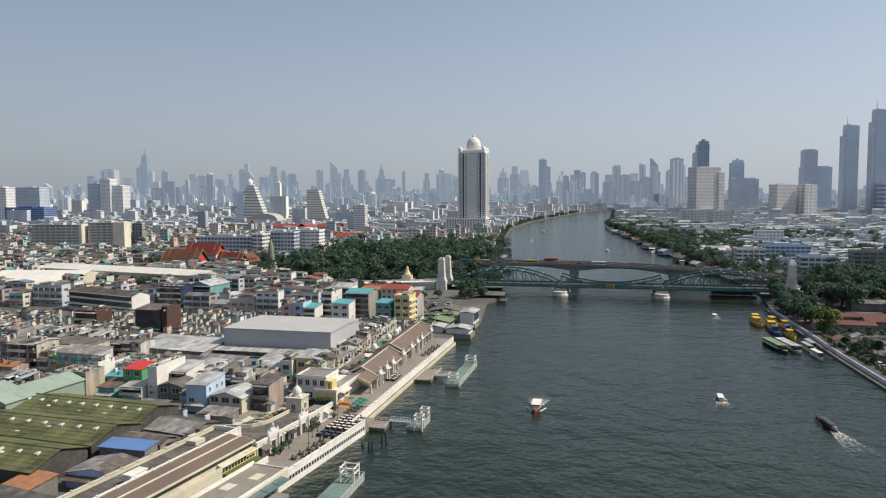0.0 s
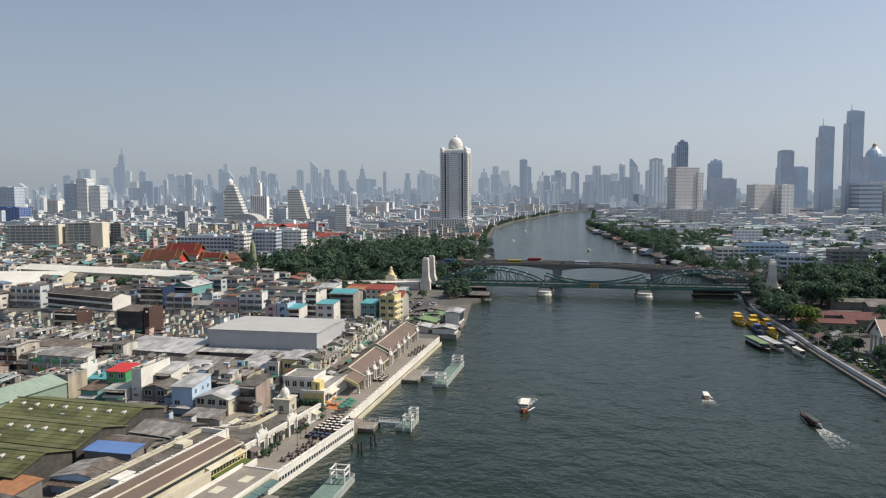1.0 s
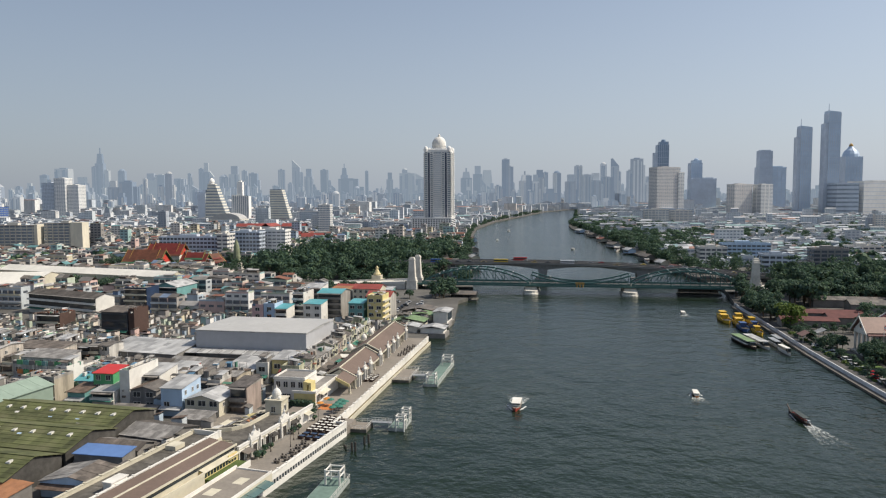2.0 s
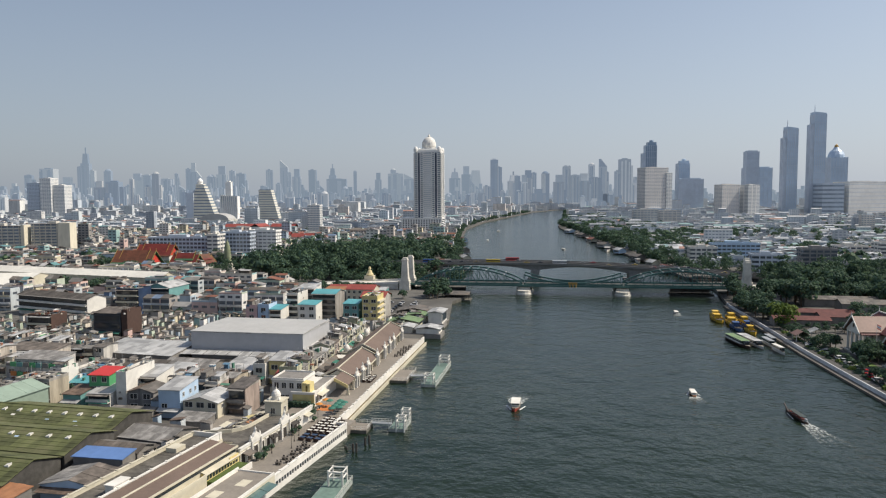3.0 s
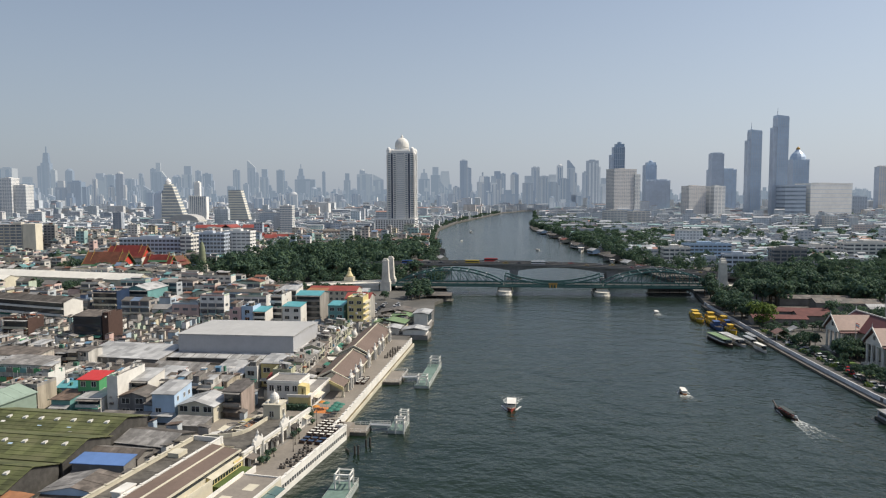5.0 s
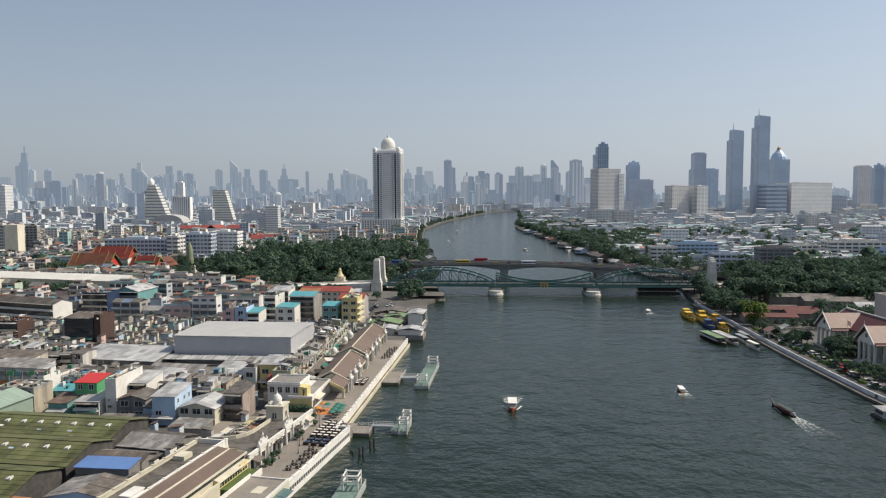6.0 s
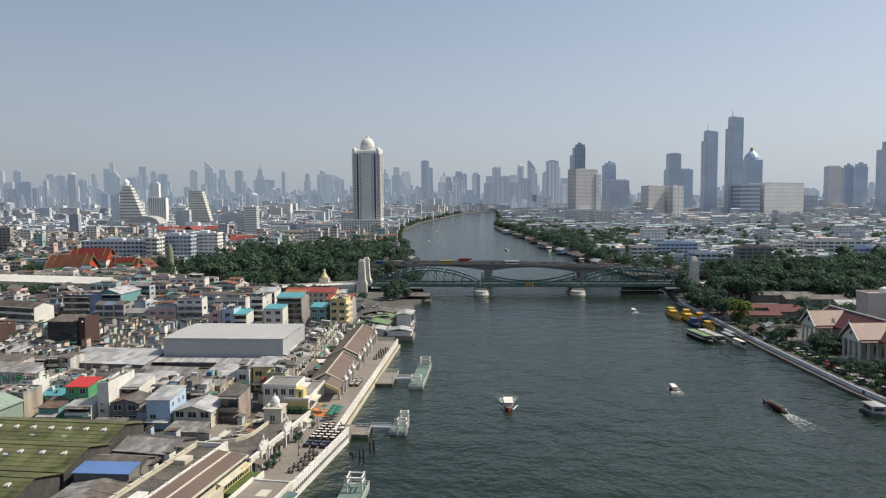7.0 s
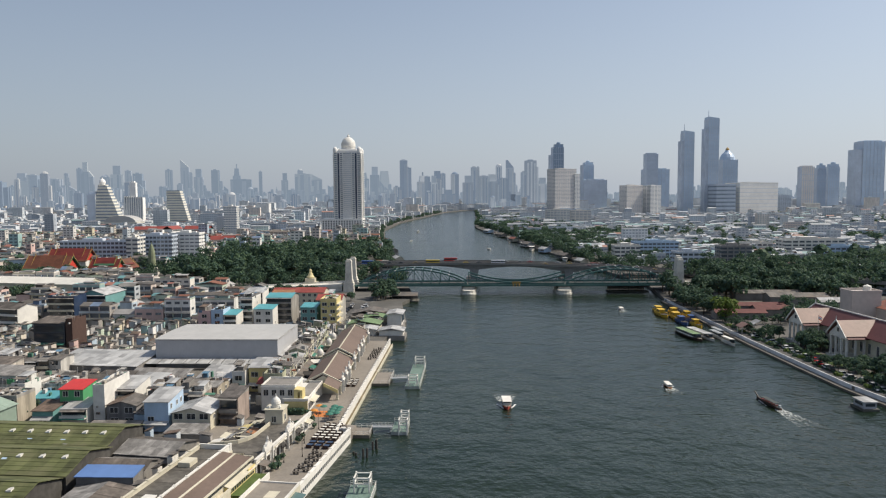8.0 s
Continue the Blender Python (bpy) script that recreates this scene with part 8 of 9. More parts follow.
bank_trees(170, 700, 1060, 100, 1, rng)
bank_trees(190, 1060, 1420, 150, 1, rng)
bank_trees(120, 1420, 1900, 150, 1, rng)
bank_trees(70, 560, 720, 90, 1, rng, 0.5, 1.1)
bank_trees(60, 640, 1000, 14, -1, rng, 0.4, 0.9)
bank_trees(80, 1000, 1700, 16, -1, rng, 0.4, 0.9)
bank_trees(120, 1700, 2700, 20, -1, rng, 0.4, 1.0)
grove(50, 500, 1020, 180, 130, -12, FAR, rng, gap=9, smin=0.9, smax=1.3, joined=True)
grove(60, 440, 750, 240, 60, -12, FAR, rng, gap=9, joined=True)
grove(60, 680, 830, 300, 80, -12, FAR, rng, gap=9, joined=True)
grove(60, 760, 1080, 300, 60, -12, FAR, rng, gap=9, joined=True)
grove(30, -230, 690, 110, 14, -14, "trees round the temple", rng, gap=7, smin=0.5, smax=0.8, joined=True)
grove(26, -235, 610, 140, 12, -14, "trees round the temple", rng, gap=6, smin=0.5, smax=0.8, joined=True)
grove(22, -188, 622, 100, 16, -14, "trees round the temple", rng, gap=6, smin=0.5, smax=0.9, joined=True)
grove(22, -150, 690, 70, 26, -14, "trees round the temple", rng, gap=6, smin=0.6, smax=1.1, joined=True)
grove(16, -128, 640, 50, 40, -14, "trees round the temple", rng, gap=6, smin=0.5, smax=1.0, joined=True)
grove(26, -232, 530, 90, 18, -20, "trees behind the white sheds", rng, gap=5, smin=0.5, smax=0.75, joined=True)
t = tree(184.5, 328, BRIGHT_KIND, 1.05, 30, "bright yellow-green spreading tree on the river walk", "trees on the far river walk")


def join_woods():
    me = bpy.data.meshes.new("wood")
    me.from_pydata(np.concatenate(WOODS[0]).tolist(), [], np.concatenate(WOODS[1]).tolist())
    me.materials.append(LEAF)
    part("wood", me, None, None, "dense dark green tree crowns behind the river fronts", kind="stuff")


def far_woods():
    rng = np.random.default_rng(8)
    m = Mesh()
    spots = []
    while len(spots) < 2000:                              # clumps in yards and along lanes
        y = rng.uniform(400, 2600)
        right = rng.random() < 0.68
        x = right_bank(y) + rng.uniform(5, 160) if right and rng.random() < 0.35 else (right_bank(y) + rng.uniform(5, 1100) if right else left_bank(y) - rng.uniform(20, 900))
        for _ in range(int(rng.integers(1, 12 if right else 6))):
            spots.append((x + rng.normal() * 16, y + rng.normal() * 9, right))
    for x, y, right in spots:
        if not is_free(x, y, 6) or left_bank(y) - 4 < x < right_bank(y) + 4 or (y < 900 and right and x < right_bank(y) + 150):
            continue
        r = rng.uniform(3.5, 8.5)
        for _ in range(46):
            d = rng.normal(size=3)
            d /= np.linalg.norm(d)
            d[2] = abs(d[2])
            c = np.array((x, y, LAND + r * 0.8)) + d * r * rng.uniform(0.75, 1.1)
            a = np.cross(d + rng.normal(size=3) * 0.5, rng.normal(size=3))
            a /= np.linalg.norm(a)
            b = np.cross(a, d)
            s = r * 0.33
            m.face([tuple(c + a * s), tuple(c + b * s), tuple(c - a * s), tuple(c - b * s)])
    part("distant_trees", m, LEAF, None, "dark green distant tree crowns among the houses", kind="stuff")


far_woods()

# ---- far bank: river walk, school hall, sheds ----
RB_YAW = -12.0
BANK_LINE = [(y, right_bank(y)) for y in range(140, 420, 10)]


LEDGE = mat("worn_brown_ledge", (0.17, 0.155, 0.135), 0.9, vary=0.4, grain=0.6, big=0.12)


def river_walk():
    t = thing("river_walk", 0, 0, 0, 0, "concrete river walk with a white parapet and ledge", "promenade")
    tagged(t, kind="structure")
    wall, ledge, walk_m = Mesh(), Mesh(), Mesh()
    for (y0, x0), (y1, x1) in zip(BANK_LINE, BANK_LINE[1:]):
        ledge.hexa([(x0 - 2.4, y0, -2), (x0 + 0.2, y0, -2), (x1 + 0.2, y1, -2), (x1 - 2.4, y1, -2), (x0 - 2.4, y0, 0.8), (x0 + 0.2, y0, 0.8), (x1 + 0.2, y1, 0.8), (x1 - 2.4, y1, 0.8)])
        wall.hexa([(x0 - 0.2, y0, 0.8), (x0 + 0.2, y0, 0.8), (x1 + 0.2, y1, 0.8), (x1 - 0.2, y1, 0.8), (x0 - 0.2, y0, 2.3), (x0 + 0.2, y0, 2.3), (x1 + 0.2, y1, 2.3), (x1 - 0.2, y1, 2.3)])
        walk_m.hexa([(x0 + 0.2, y0, 1), (x0 + 3, y0, 1), (x1 + 3, y1, 1), (x1 + 0.2, y1, 1), (x0 + 0.2, y0, 2.1), (x0 + 3, y0, 2.1), (x1 + 3, y1, 2.1), (x1 + 0.2, y1, 2.1)])
    part("ledge", ledge, LEDGE, t, "worn brown concrete ledge at the water")
    part("parapet", wall, WHITE_DULL, t, "long white parapet wall")
    part("paving", walk_m, ASPHALT, t)


WHITE_DULL = mat("weathered_white_wall", (0.64, 0.65, 0.66), 0.8, vary=0.3, grain=0.5, big=0.1)
PINK_ROOF = mat("faded_pink_tile_roof", (0.22, 0.13, 0.105), 0.55, vary=0.25, grain=0.5, big=0.1, ribs=0.4)
MAROON_ROOF = mat("maroon_tile_roof", (0.12, 0.04, 0.04), 0.65, vary=0.2, grain=0.5, big=0.1, ribs=0.4)
river_walk()


def school_hall():
    """Hall with a steep maroon roof and two gabled porticoes on tall white columns towards the river. Local x: inland from the portico fronts."""
    t = thing("school_hall", 180, 260, LAND, -9.5, "large hall with steep maroon roof and two columned white porticoes", "hall")
    part("wall", Mesh().box(9.5, -54, 0, 23.5, 25, 9.4), CREAM, t)
    part("roof", Mesh().gable(8.5, -55, 24.5, 26, 9.2, 6.0, over=0.8, thick=0.3), MAROON_ROOF, t, "steep maroon tiled roof")
    part("ridge", Mesh().box(16.3, -56, 15.1, 16.7, 27, 15.6), WHITE, t, "white ridge line")
    m = Mesh()
    for y in (-56, 27):
        m.beam((7.4, y, 9.0), (16.5, y, 15.5), 0.3, 0.5).beam((25.6, y, 9.0), (16.5, y, 15.5), 0.3, 0.5)
        m.lathe(16.5, y, [(0.35, 15.2), (0.15, 16.6), (0.02, 17.8)], 6)
    part("bargeboard", m, WHITE, t, "white bargeboards with finials")
    part("gable_wall", Mesh().gable_ends(9.5, -54, 23.5, 25, 9.2, 5.4, axis="y", thick=0.4), WHITE, t, "white gable end")
    for y in (-15.4, 15.4):
        part("portico_roof", Mesh().gable(0.4, y - 5.6, 15.5, y + 5.6, 9.6, 5.5, over=0.7, thick=0.3, axis="x"), PINK_ROOF, t, "weathered brown-pink tiled portico roof")
        part("lower_roof", Mesh().gable(1.0, y - 6.3, 15.0, y + 6.3, 8.6, 5.5, over=0.7, thick=0.25, axis="x"), MAROON_ROOF, t, "darker lower roof tier")
        part("pediment", Mesh().gable_ends(0.6, y - 5.4, 12, y + 5.4, 9.5, 5.1, axis="x", thick=0.4), WHITE, t, "white pediment")
        part("pediment_vent", Mesh().box(0.5, y - 0.7, 10.6, 0.62, y + 0.7, 12.2), GLASS, t, "small dark pediment window")
        m = Mesh().beam((-0.4, y - 6.7, 9.0), (-0.4, y, 15.4), 0.3, 0.5).beam((-0.4, y + 6.7, 9.0), (-0.4, y, 15.4), 0.3, 0.5)
        m.lathe(-0.4, y, [(0.3, 15.0), (0.15, 16.2), (0.02, 17.2)], 6)
        part("bargeboard", m, WHITE, t)
        part("architrave", Mesh().box(0.5, y - 5.6, 8.4, 10, y + 5.6, 9.5), WHITE, t)
        part("porch_floor", Mesh().box(-0.6, y - 6, 0, 9.5, y + 6, 0.7), STONE, t)
        col = Mesh().box(-0.35, -0.35, 0.7, 0.35, 0.35, 8.4).box(-0.5, -0.5, 0.7, 0.5, 0.5, 1.2).box(-0.48, -0.48, 8.0, 0.48, 0.48, 8.4).data("column", [WHITE])
        for cx in (1.0, 4.6, 8.2):
            for cy in (-5.1, -1.8, 1.8, 5.1):
                if cx == 1.0 or abs(cy) == 5.1:
                    part("column", col, None, t, at=(cx, y + cy, 0))
    for y in range(-52, 24, 5):
        part("window", window_data(1.4, 4.0), None, t, at=pose(9.45, y, 2.6, 0, 0, -90))
    f = thing("flagpole", 184, 262.5, LAND, 0, "tall white flagpole with a limp striped flag", "flagpole")
    part("pole", Mesh().lathe(0, 0, [(0.14, 0), (0.1, 7), (0.06, 14.2)], 8), WHITE, f)
    for i, c in enumerate((RED_PANEL, WHITE, NAVY_PAINT, WHITE, RED_PANEL)):
        part("flag_stripe", Mesh().hexa([(0.06, -0.03, 13.6 - i * 0.36), (1.9, 0.25, 12.7 - i * 0.36), (1.9, 0.31, 12.7 - i * 0.36), (0.06, 0.03, 13.6 - i * 0.36), (0.06, -0.03, 13.95 - i * 0.36), (1.9, 0.25, 13.05 - i * 0.36), (1.9, 0.31, 13.05 - i * 0.36), (0.06, 0.03, 13.95 - i * 0.36)]), c, f)


school_hall()
t = thing("stair_tower", 231, 290, LAND, RB_YAW, "pinkish rendered tower block behind the hall", "building")
part("wall", Mesh().box(-7, -5, 0, 7, 5, 19), PINK_BEIGE, t)
part("parapet", Mesh().box(-7.2, -5.2, 19, 7.2, -4.8, 20).box(-7.2, 4.8, 19, 7.2, 5.2, 20).box(-7.2, -4.8, 19, -6.8, 4.8, 20).box(6.8, -4.8, 19, 7.2, 4.8, 20), PINK_BEIGE, t)
part("roof_tank", Mesh().lathe(3, 0, [(1.8, 19), (1.8, 21.5), (0.2, 22.3)], 10), WHITE, t)
t = thing("annex_building", 243, 280, LAND, RB_YAW, "pale building with an orange tile roof", "building")
part("wall", Mesh().box(-9, -8, 0, 9, 8, 12), PINK_BEIGE, t)
part("roof", Mesh().gable(-9, -8, 9, 8, 12, 3.0, over=0.6), ORANGE_ROOF, t)
for i in range(4):
    part("window", window_data(1.5, 1.4), None, t, at=(-6.5 + i * 4.2, -8.05, 7.5))


def long_shed(x, y, yaw, w, d, h, roof, label):
    t = thing("shed", x, y, LAND, yaw, label, "shed", "far bank sheds")
    part("wall", Mesh().box(-w / 2, -d / 2, 0, w / 2, d / 2, h), CONCRETE, t)
    part("roof", Mesh().gable(-w / 2, -d / 2, w / 2, d / 2, h, d * 0.16, over=0.5, axis="x"), roof, t)
    part("gable", Mesh().gable_ends(-w / 2, -d / 2, w / 2, d / 2, h, d * 0.14, axis="x"), CONCRETE, t)


RUST_RED = mat("rust_red_sheet_roof", (0.13, 0.045, 0.04), 0.8, vary=0.35, grain=0.5, big=0.12, ribs=0.4)
for a in ((197, 335, -16, 26, 9, 3.6, RUST_RED, "low shed with rusted dark red roof"), (221, 338, -16, 22, 10, 4.0, RUST_RED, "low shed with streaked maroon roof"), (212, 350, -16, 40, 9, 4.5, RUST_RED, "long shed with rust-red roof"), (262, 372, -16, 34, 12, 4.6, GREY_ROOF, "long shed with grey roof"), (255, 390, -16, 40, 10, 4.6, GREY_ROOF, "grey-roofed shed among trees"), (272, 345, -16, 30, 12, 5.0, PALE_ROOF, "shed with pale sheet roof")):
    long_shed(*a)
for x, y, w, d, roof, label in ((175, 299, 6, 6, PINK_ROOF, "small open pavilion with a pink gable roof"), (186, 304, 7, 5, PALE_ROOF, "small stall with white roof")):
    t = thing("pavilion", x, y, LAND, RB_YAW, label, "pavilion")
    for sx in (-1, 1):
        for sy in (-1, 1):
            part("post", Mesh().box(sx * w * 0.42 - 0.12, sy * d * 0.42 - 0.12, 0, sx * w * 0.42 + 0.12, sy * d * 0.42 + 0.12, 3.2), WHITE, t)
    part("roof", Mesh().gable(-w / 2, -d / 2, w / 2, d / 2, 3.1, 1.8, over=0.3), roof, t)
for x, y, w, d in ((173, 256, 8, 12), (170.5, 237, 7, 9), (174.5, 276, 7, 9), (168, 216, 7, 10)):
    t = part("lawn", Mesh().box(-w / 2, -d / 2, 0, w / 2, d / 2, 0.12), LAWN, None, "small bright lawn beside the river walk", at=pose(x, y, LAND, 0, 0, RB_YAW), kind="structure")
part("car_park", Mesh().box(-0.5, -70, 0, 4.2, 45, 0.08), ASPHALT, None, "grey asphalt parking strip", at=pose(165, 258, LAND, 0, 0, RB_YAW), kind="structure")
rng = random.Random(31)


def wall_shrub(x, y, s, seed):
    """A low rounded shrub behind the river wall."""
    r = np.random.default_rng(seed)
    t = thing("shrub", x, y, LAND, 0, "low dark green shrub behind the river wall", "shrub", "river wall shrubs")
    m = Mesh()
    for _ in range(70):
        d = r.normal(size=3)
        d /= np.linalg.norm(d)
        d[2] = abs(d[2])
        c = d * s * r.uniform(0.6, 1.05) * np.array((1.0, 1.3, 0.9))
        a = np.cross(d + r.normal(size=3) * 0.5, r.normal(size=3))
        a /= np.linalg.norm(a)
        b = np.cross(a, d)
        k = s * 0.26
        m.face([tuple(c + a * k), tuple(c + b * k), tuple(c - a * k), tuple(c - b * k)])
    part("foliage", m, LEAF if seed % 3 else LEAF_BRIGHT, t)


for i in range(34):
    y = 168 + i * 4.6 + rng.uniform(-1.5, 1.5)
    wall_shrub(right_bank(y) + rng.uniform(3.4, 5.2), y, rng.uniform(0.9, 1.9), 700 + i)
grove(18, 180.5, 261, 9, 13, RB_YAW, "trees in front of the school hall", rng, gap=2.8, smin=0.4, smax=0.6, label="round dark green tree before the hall")
grove(8, 177, 283.5, 7, 7, RB_YAW, "trees in front of the school hall", rng, gap=2.6, smin=0.35, smax=0.5, label="round dark green tree before the hall")
grove(12, 169.5, 226, 7, 14, RB_YAW, "trees in front of the school hall", rng, gap=3.0, smin=0.3, smax=0.5, label="small dark tree beside the car park")
grove(30, 167, 196, 15, 40, RB_YAW, "trees on the far river walk", rng, gap=4.3, smin=0.4, smax=0.7, label="dark tree beside the river walk")
grove(16, 198, 320, 34, 12, RB_YAW, "trees on the far river walk", rng, gap=3.6, smin=0.25, smax=0.42, label="low dark tree near the sheds")
grove(30, 192, 373, 18, 52, RB_YAW, "trees on the far river walk", rng, gap=4.2, smin=0.5, smax=0.9, label="dark tree along the quay")
grove(30, 245, 325, 60, 40, RB_YAW, "trees behind the hall", rng, gap=6, smin=0.5, smax=0.8, label="dark tree behind the hall", joined=True)

for i in range(26):
    y = 198 + i * 5.2 + rng.uniform(-2, 2)
    tree(right_bank(y) + rng.uniform(5.5, 8.5), y, rng.choice(TREE_KINDS), rng.uniform(0.22, 0.42), rng.uniform(0, 360), "low leafy tree between river wall and cars", "trees on the far river walk")

join_woods()

# ---- vehicles ----
def car_meshes(paint, length=4.3, height=1.45, van=False):
    body = Mesh()
    w, l = 0.86, length / 2
    body.hexa([(-w, -l, 0.3), (w, -l, 0.3), (w, l, 0.3), (-w, l, 0.3), (-w, -l, 0.75), (w, -l, 0.75), (w, l, 0.8), (-w, l, 0.8)])
    a, b = (-l * 0.95, l * 0.6) if van else (-l * 0.62, l * 0.45)
    roof = Mesh()
    roof.hexa([(-w, a, 0.75), (w, a, 0.75), (w, b + 0.4, 0.78), (-w, b + 0.4, 0.78), (-w * 0.85, a + 0.3, height), (w * 0.85, a + 0.3, height), (w * 0.85, b - 0.3, height), (-w * 0.85, b - 0.3, height)])
    top = Mesh().box(-w * 0.86, a + 0.28, height, w * 0.86, b - 0.28, height + 0.05)
    return body.data("body", [paint]), roof.data("cabin", [GLASS]), top.data("roof_panel", [paint])


WHEEL = Mesh().lathe(0, 0, [(0.1, -0.1), (0.32, -0.1), (0.32, 0.1), (0.1, 0.1)], 10).data("wheel", [DARK])
PAINTS = [mat(f"{n}_car_paint", c, 0.25, vary=0.05, bump=0.0, spec=0.6) for n, c in (("white", (0.75, 0.75, 0.75)), ("silver", (0.45, 0.46, 0.48)), ("black", (0.02, 0.02, 0.025)), ("red", (0.45, 0.03, 0.03)), ("blue", (0.05, 0.12, 0.35)), ("yellow", (0.65, 0.45, 0.05)))]
CARS = [(n, car_meshes(p)) for n, p in zip(("white", "silver", "black", "red", "blue", "yellow"), PAINTS)]


def car(x, y, z, yaw, k, where):
    word, data = CARS[k]
    t = thing("car", x, y, z, yaw, f"{word} car {where}", "car", "cars")
    for d, n in zip(data, ("body", "cabin", "roof_panel")):
        part(n, d, None, t)
    for sx in (-0.85, 0.85):
        for sy in (-1.35, 1.35):
            part("wheel", WHEEL, None, t, at=pose(sx, sy, 0.32, 0, 90, 0))


rng = random.Random(41)
for i in range(19):
    p = pose(165, 258, 0, 0, 0, RB_YAW) @ Vector((rng.uniform(0.8, 3.2), -66 + i * 5.6 + rng.uniform(-1.5, 1.5), 0))
    car(p.x, p.y, LAND + 0.08, RB_YAW + rng.choice((0, 90)) + rng.uniform(-5, 5), rng.choice((0, 0, 1, 1, 2, 2, 0, 3)), "parked by the river walk")
for i in range(26):
    x = -95 + i * 10.5 + rng.uniform(-2, 2)
    lane = rng.choice((3.2, 7.0, 17.5, 21.5))
    p = BR @ Vector((x, 72 + lane, 0))
    car(p.x, p.y, deck_height(x) + 0.04, BR_YAW + 90, rng.choice((0, 1, 1, 2, 3, 5, 5)), "driving on the concrete bridge")
part("bridge_parking", Mesh().box(-12, -22, 0, 9, 22, 0.08), ASPHALT, None, "asphalt parking yard below the bridge ramp", at=pose(0, 420, LAND, 0, 0, -14), kind="structure")
for i in range(18):
    p = pose(0, 420, 0, 0, 0, -14) @ Vector((-9 + (i % 3) * 8, -19 + (i // 3) * 6.5, 0))
    car(p.x, p.y, LAND + 0.08, -14 + rng.choice((0, 90)), rng.choice((0, 0, 1, 1, 2)), "parked below the bridge ramp")


for i in range(16):
    p = LANE @ Vector((-9.6 + (i % 2) * 1.4, -38 + i * 5.4 + rng.uniform(-0.6, 0.6), 0))
    car(p.x, p.y, LAND, PROM_YAW + HALL_TURN + 90 * (i % 3 == 0) + rng.uniform(-6, 6), rng.choice((2, 2, 1, 2, 0, 4)), "parked in the lane behind the riverside hall")


def bus(x, lane, paint, label):
    p = BR @ Vector((x, 72 + lane, deck_height(x) + 0.04))
    t = thing("bus", p.x, p.y, p.z, BR_YAW + 90, label, "bus")
    part("body", Mesh().box(-1.25, -5.5, 0.4, 1.25, 5.5, 1.4).box(-1.25, -5.5, 2.3, 1.25, 5.5, 3.1), paint, t)
    part("window_band", Mesh().box(-1.22, -5.45, 1.4, 1.22, 5.45, 2.3), GLASS, t)
    for sx in (-1.2, 1.2):
        for sy in (-3.5, 3.2):
            part("wheel", WHEEL, None, t, at=pose(sx, sy, 0.35, 0, 90, 0) @ Matrix.Diagonal((1.3, 1.3, 1.2, 1)))


bus(-28, 3.2, PAINTS[5], "yellow city bus on the concrete bridge")
bus(24, 3.2, PAINTS[0], "white city bus on the concrete bridge")
bus(-80, 7.0, PAINTS[4], "blue city bus on the concrete bridge")
bus(-14, 21.5, PAINTS[3], "red city bus on the concrete bridge")

# ---- piers by the bridge ----
def pier_house(x, y, yaw, w, d, roof, label):
    t = thing("pier_house", x, y, 0, yaw, label, "pier", "bridge-side piers")
    part("pontoon", Mesh().box(-w / 2 - 1, -d / 2 - 1, -1, w / 2 + 1, d / 2 + 1, 0.7), EMBANK, t)
    for i in range(5):
        for sy in (-1, 1):
            part("post", Mesh().box(-w / 2 + i * w / 4 - 0.12, sy * d / 2 - 0.12, 0.9, -w / 2 + i * w / 4 + 0.12, sy * d / 2 + 0.12, 4.2), DARK, t)
    part("roof", Mesh().gable(-w / 2, -d / 2, w / 2, d / 2, 4.0, 1.6, over=0.6, axis="x"), roof, t)
    part("screen", Mesh().box(-w / 2, d / 2 - 0.3, 0.9, w / 2, d / 2 - 0.1, 3.2), CONCRETE, t)


pier_house(198, 462, BR_YAW, 26, 9, RUST_RED, "dark pier house with a brown roof")
pier_house(38, 458, BR_YAW, 17, 9, GREY_ROOF, "dark pier house with a grey roof")
t = thing("floating_hut", 139.5, 190, 0, RB_YAW, "blue-grey floating pier hut with a flat roof", "hut")
part("pontoon", Mesh().box(-2.6, -3.4, -1, 2.6, 3.4, 0.7), EMBANK, t)
part("wall", Mesh().box(-2.0, -2.8, 0.7, 2.0, 2.8, 2.8), SHED_WALL, t)
part("roof", Mesh().box(-2.4, -3.2, 2.8, 2.4, 3.2, 2.95), PALE_ROOF, t)
part("window", Mesh().box(-2.05, -2.0, 1.4, -2.0, 2.0, 2.3).box(-1.5, -2.85, 1.4, 1.5, -2.8, 2.3), GLASS, t)

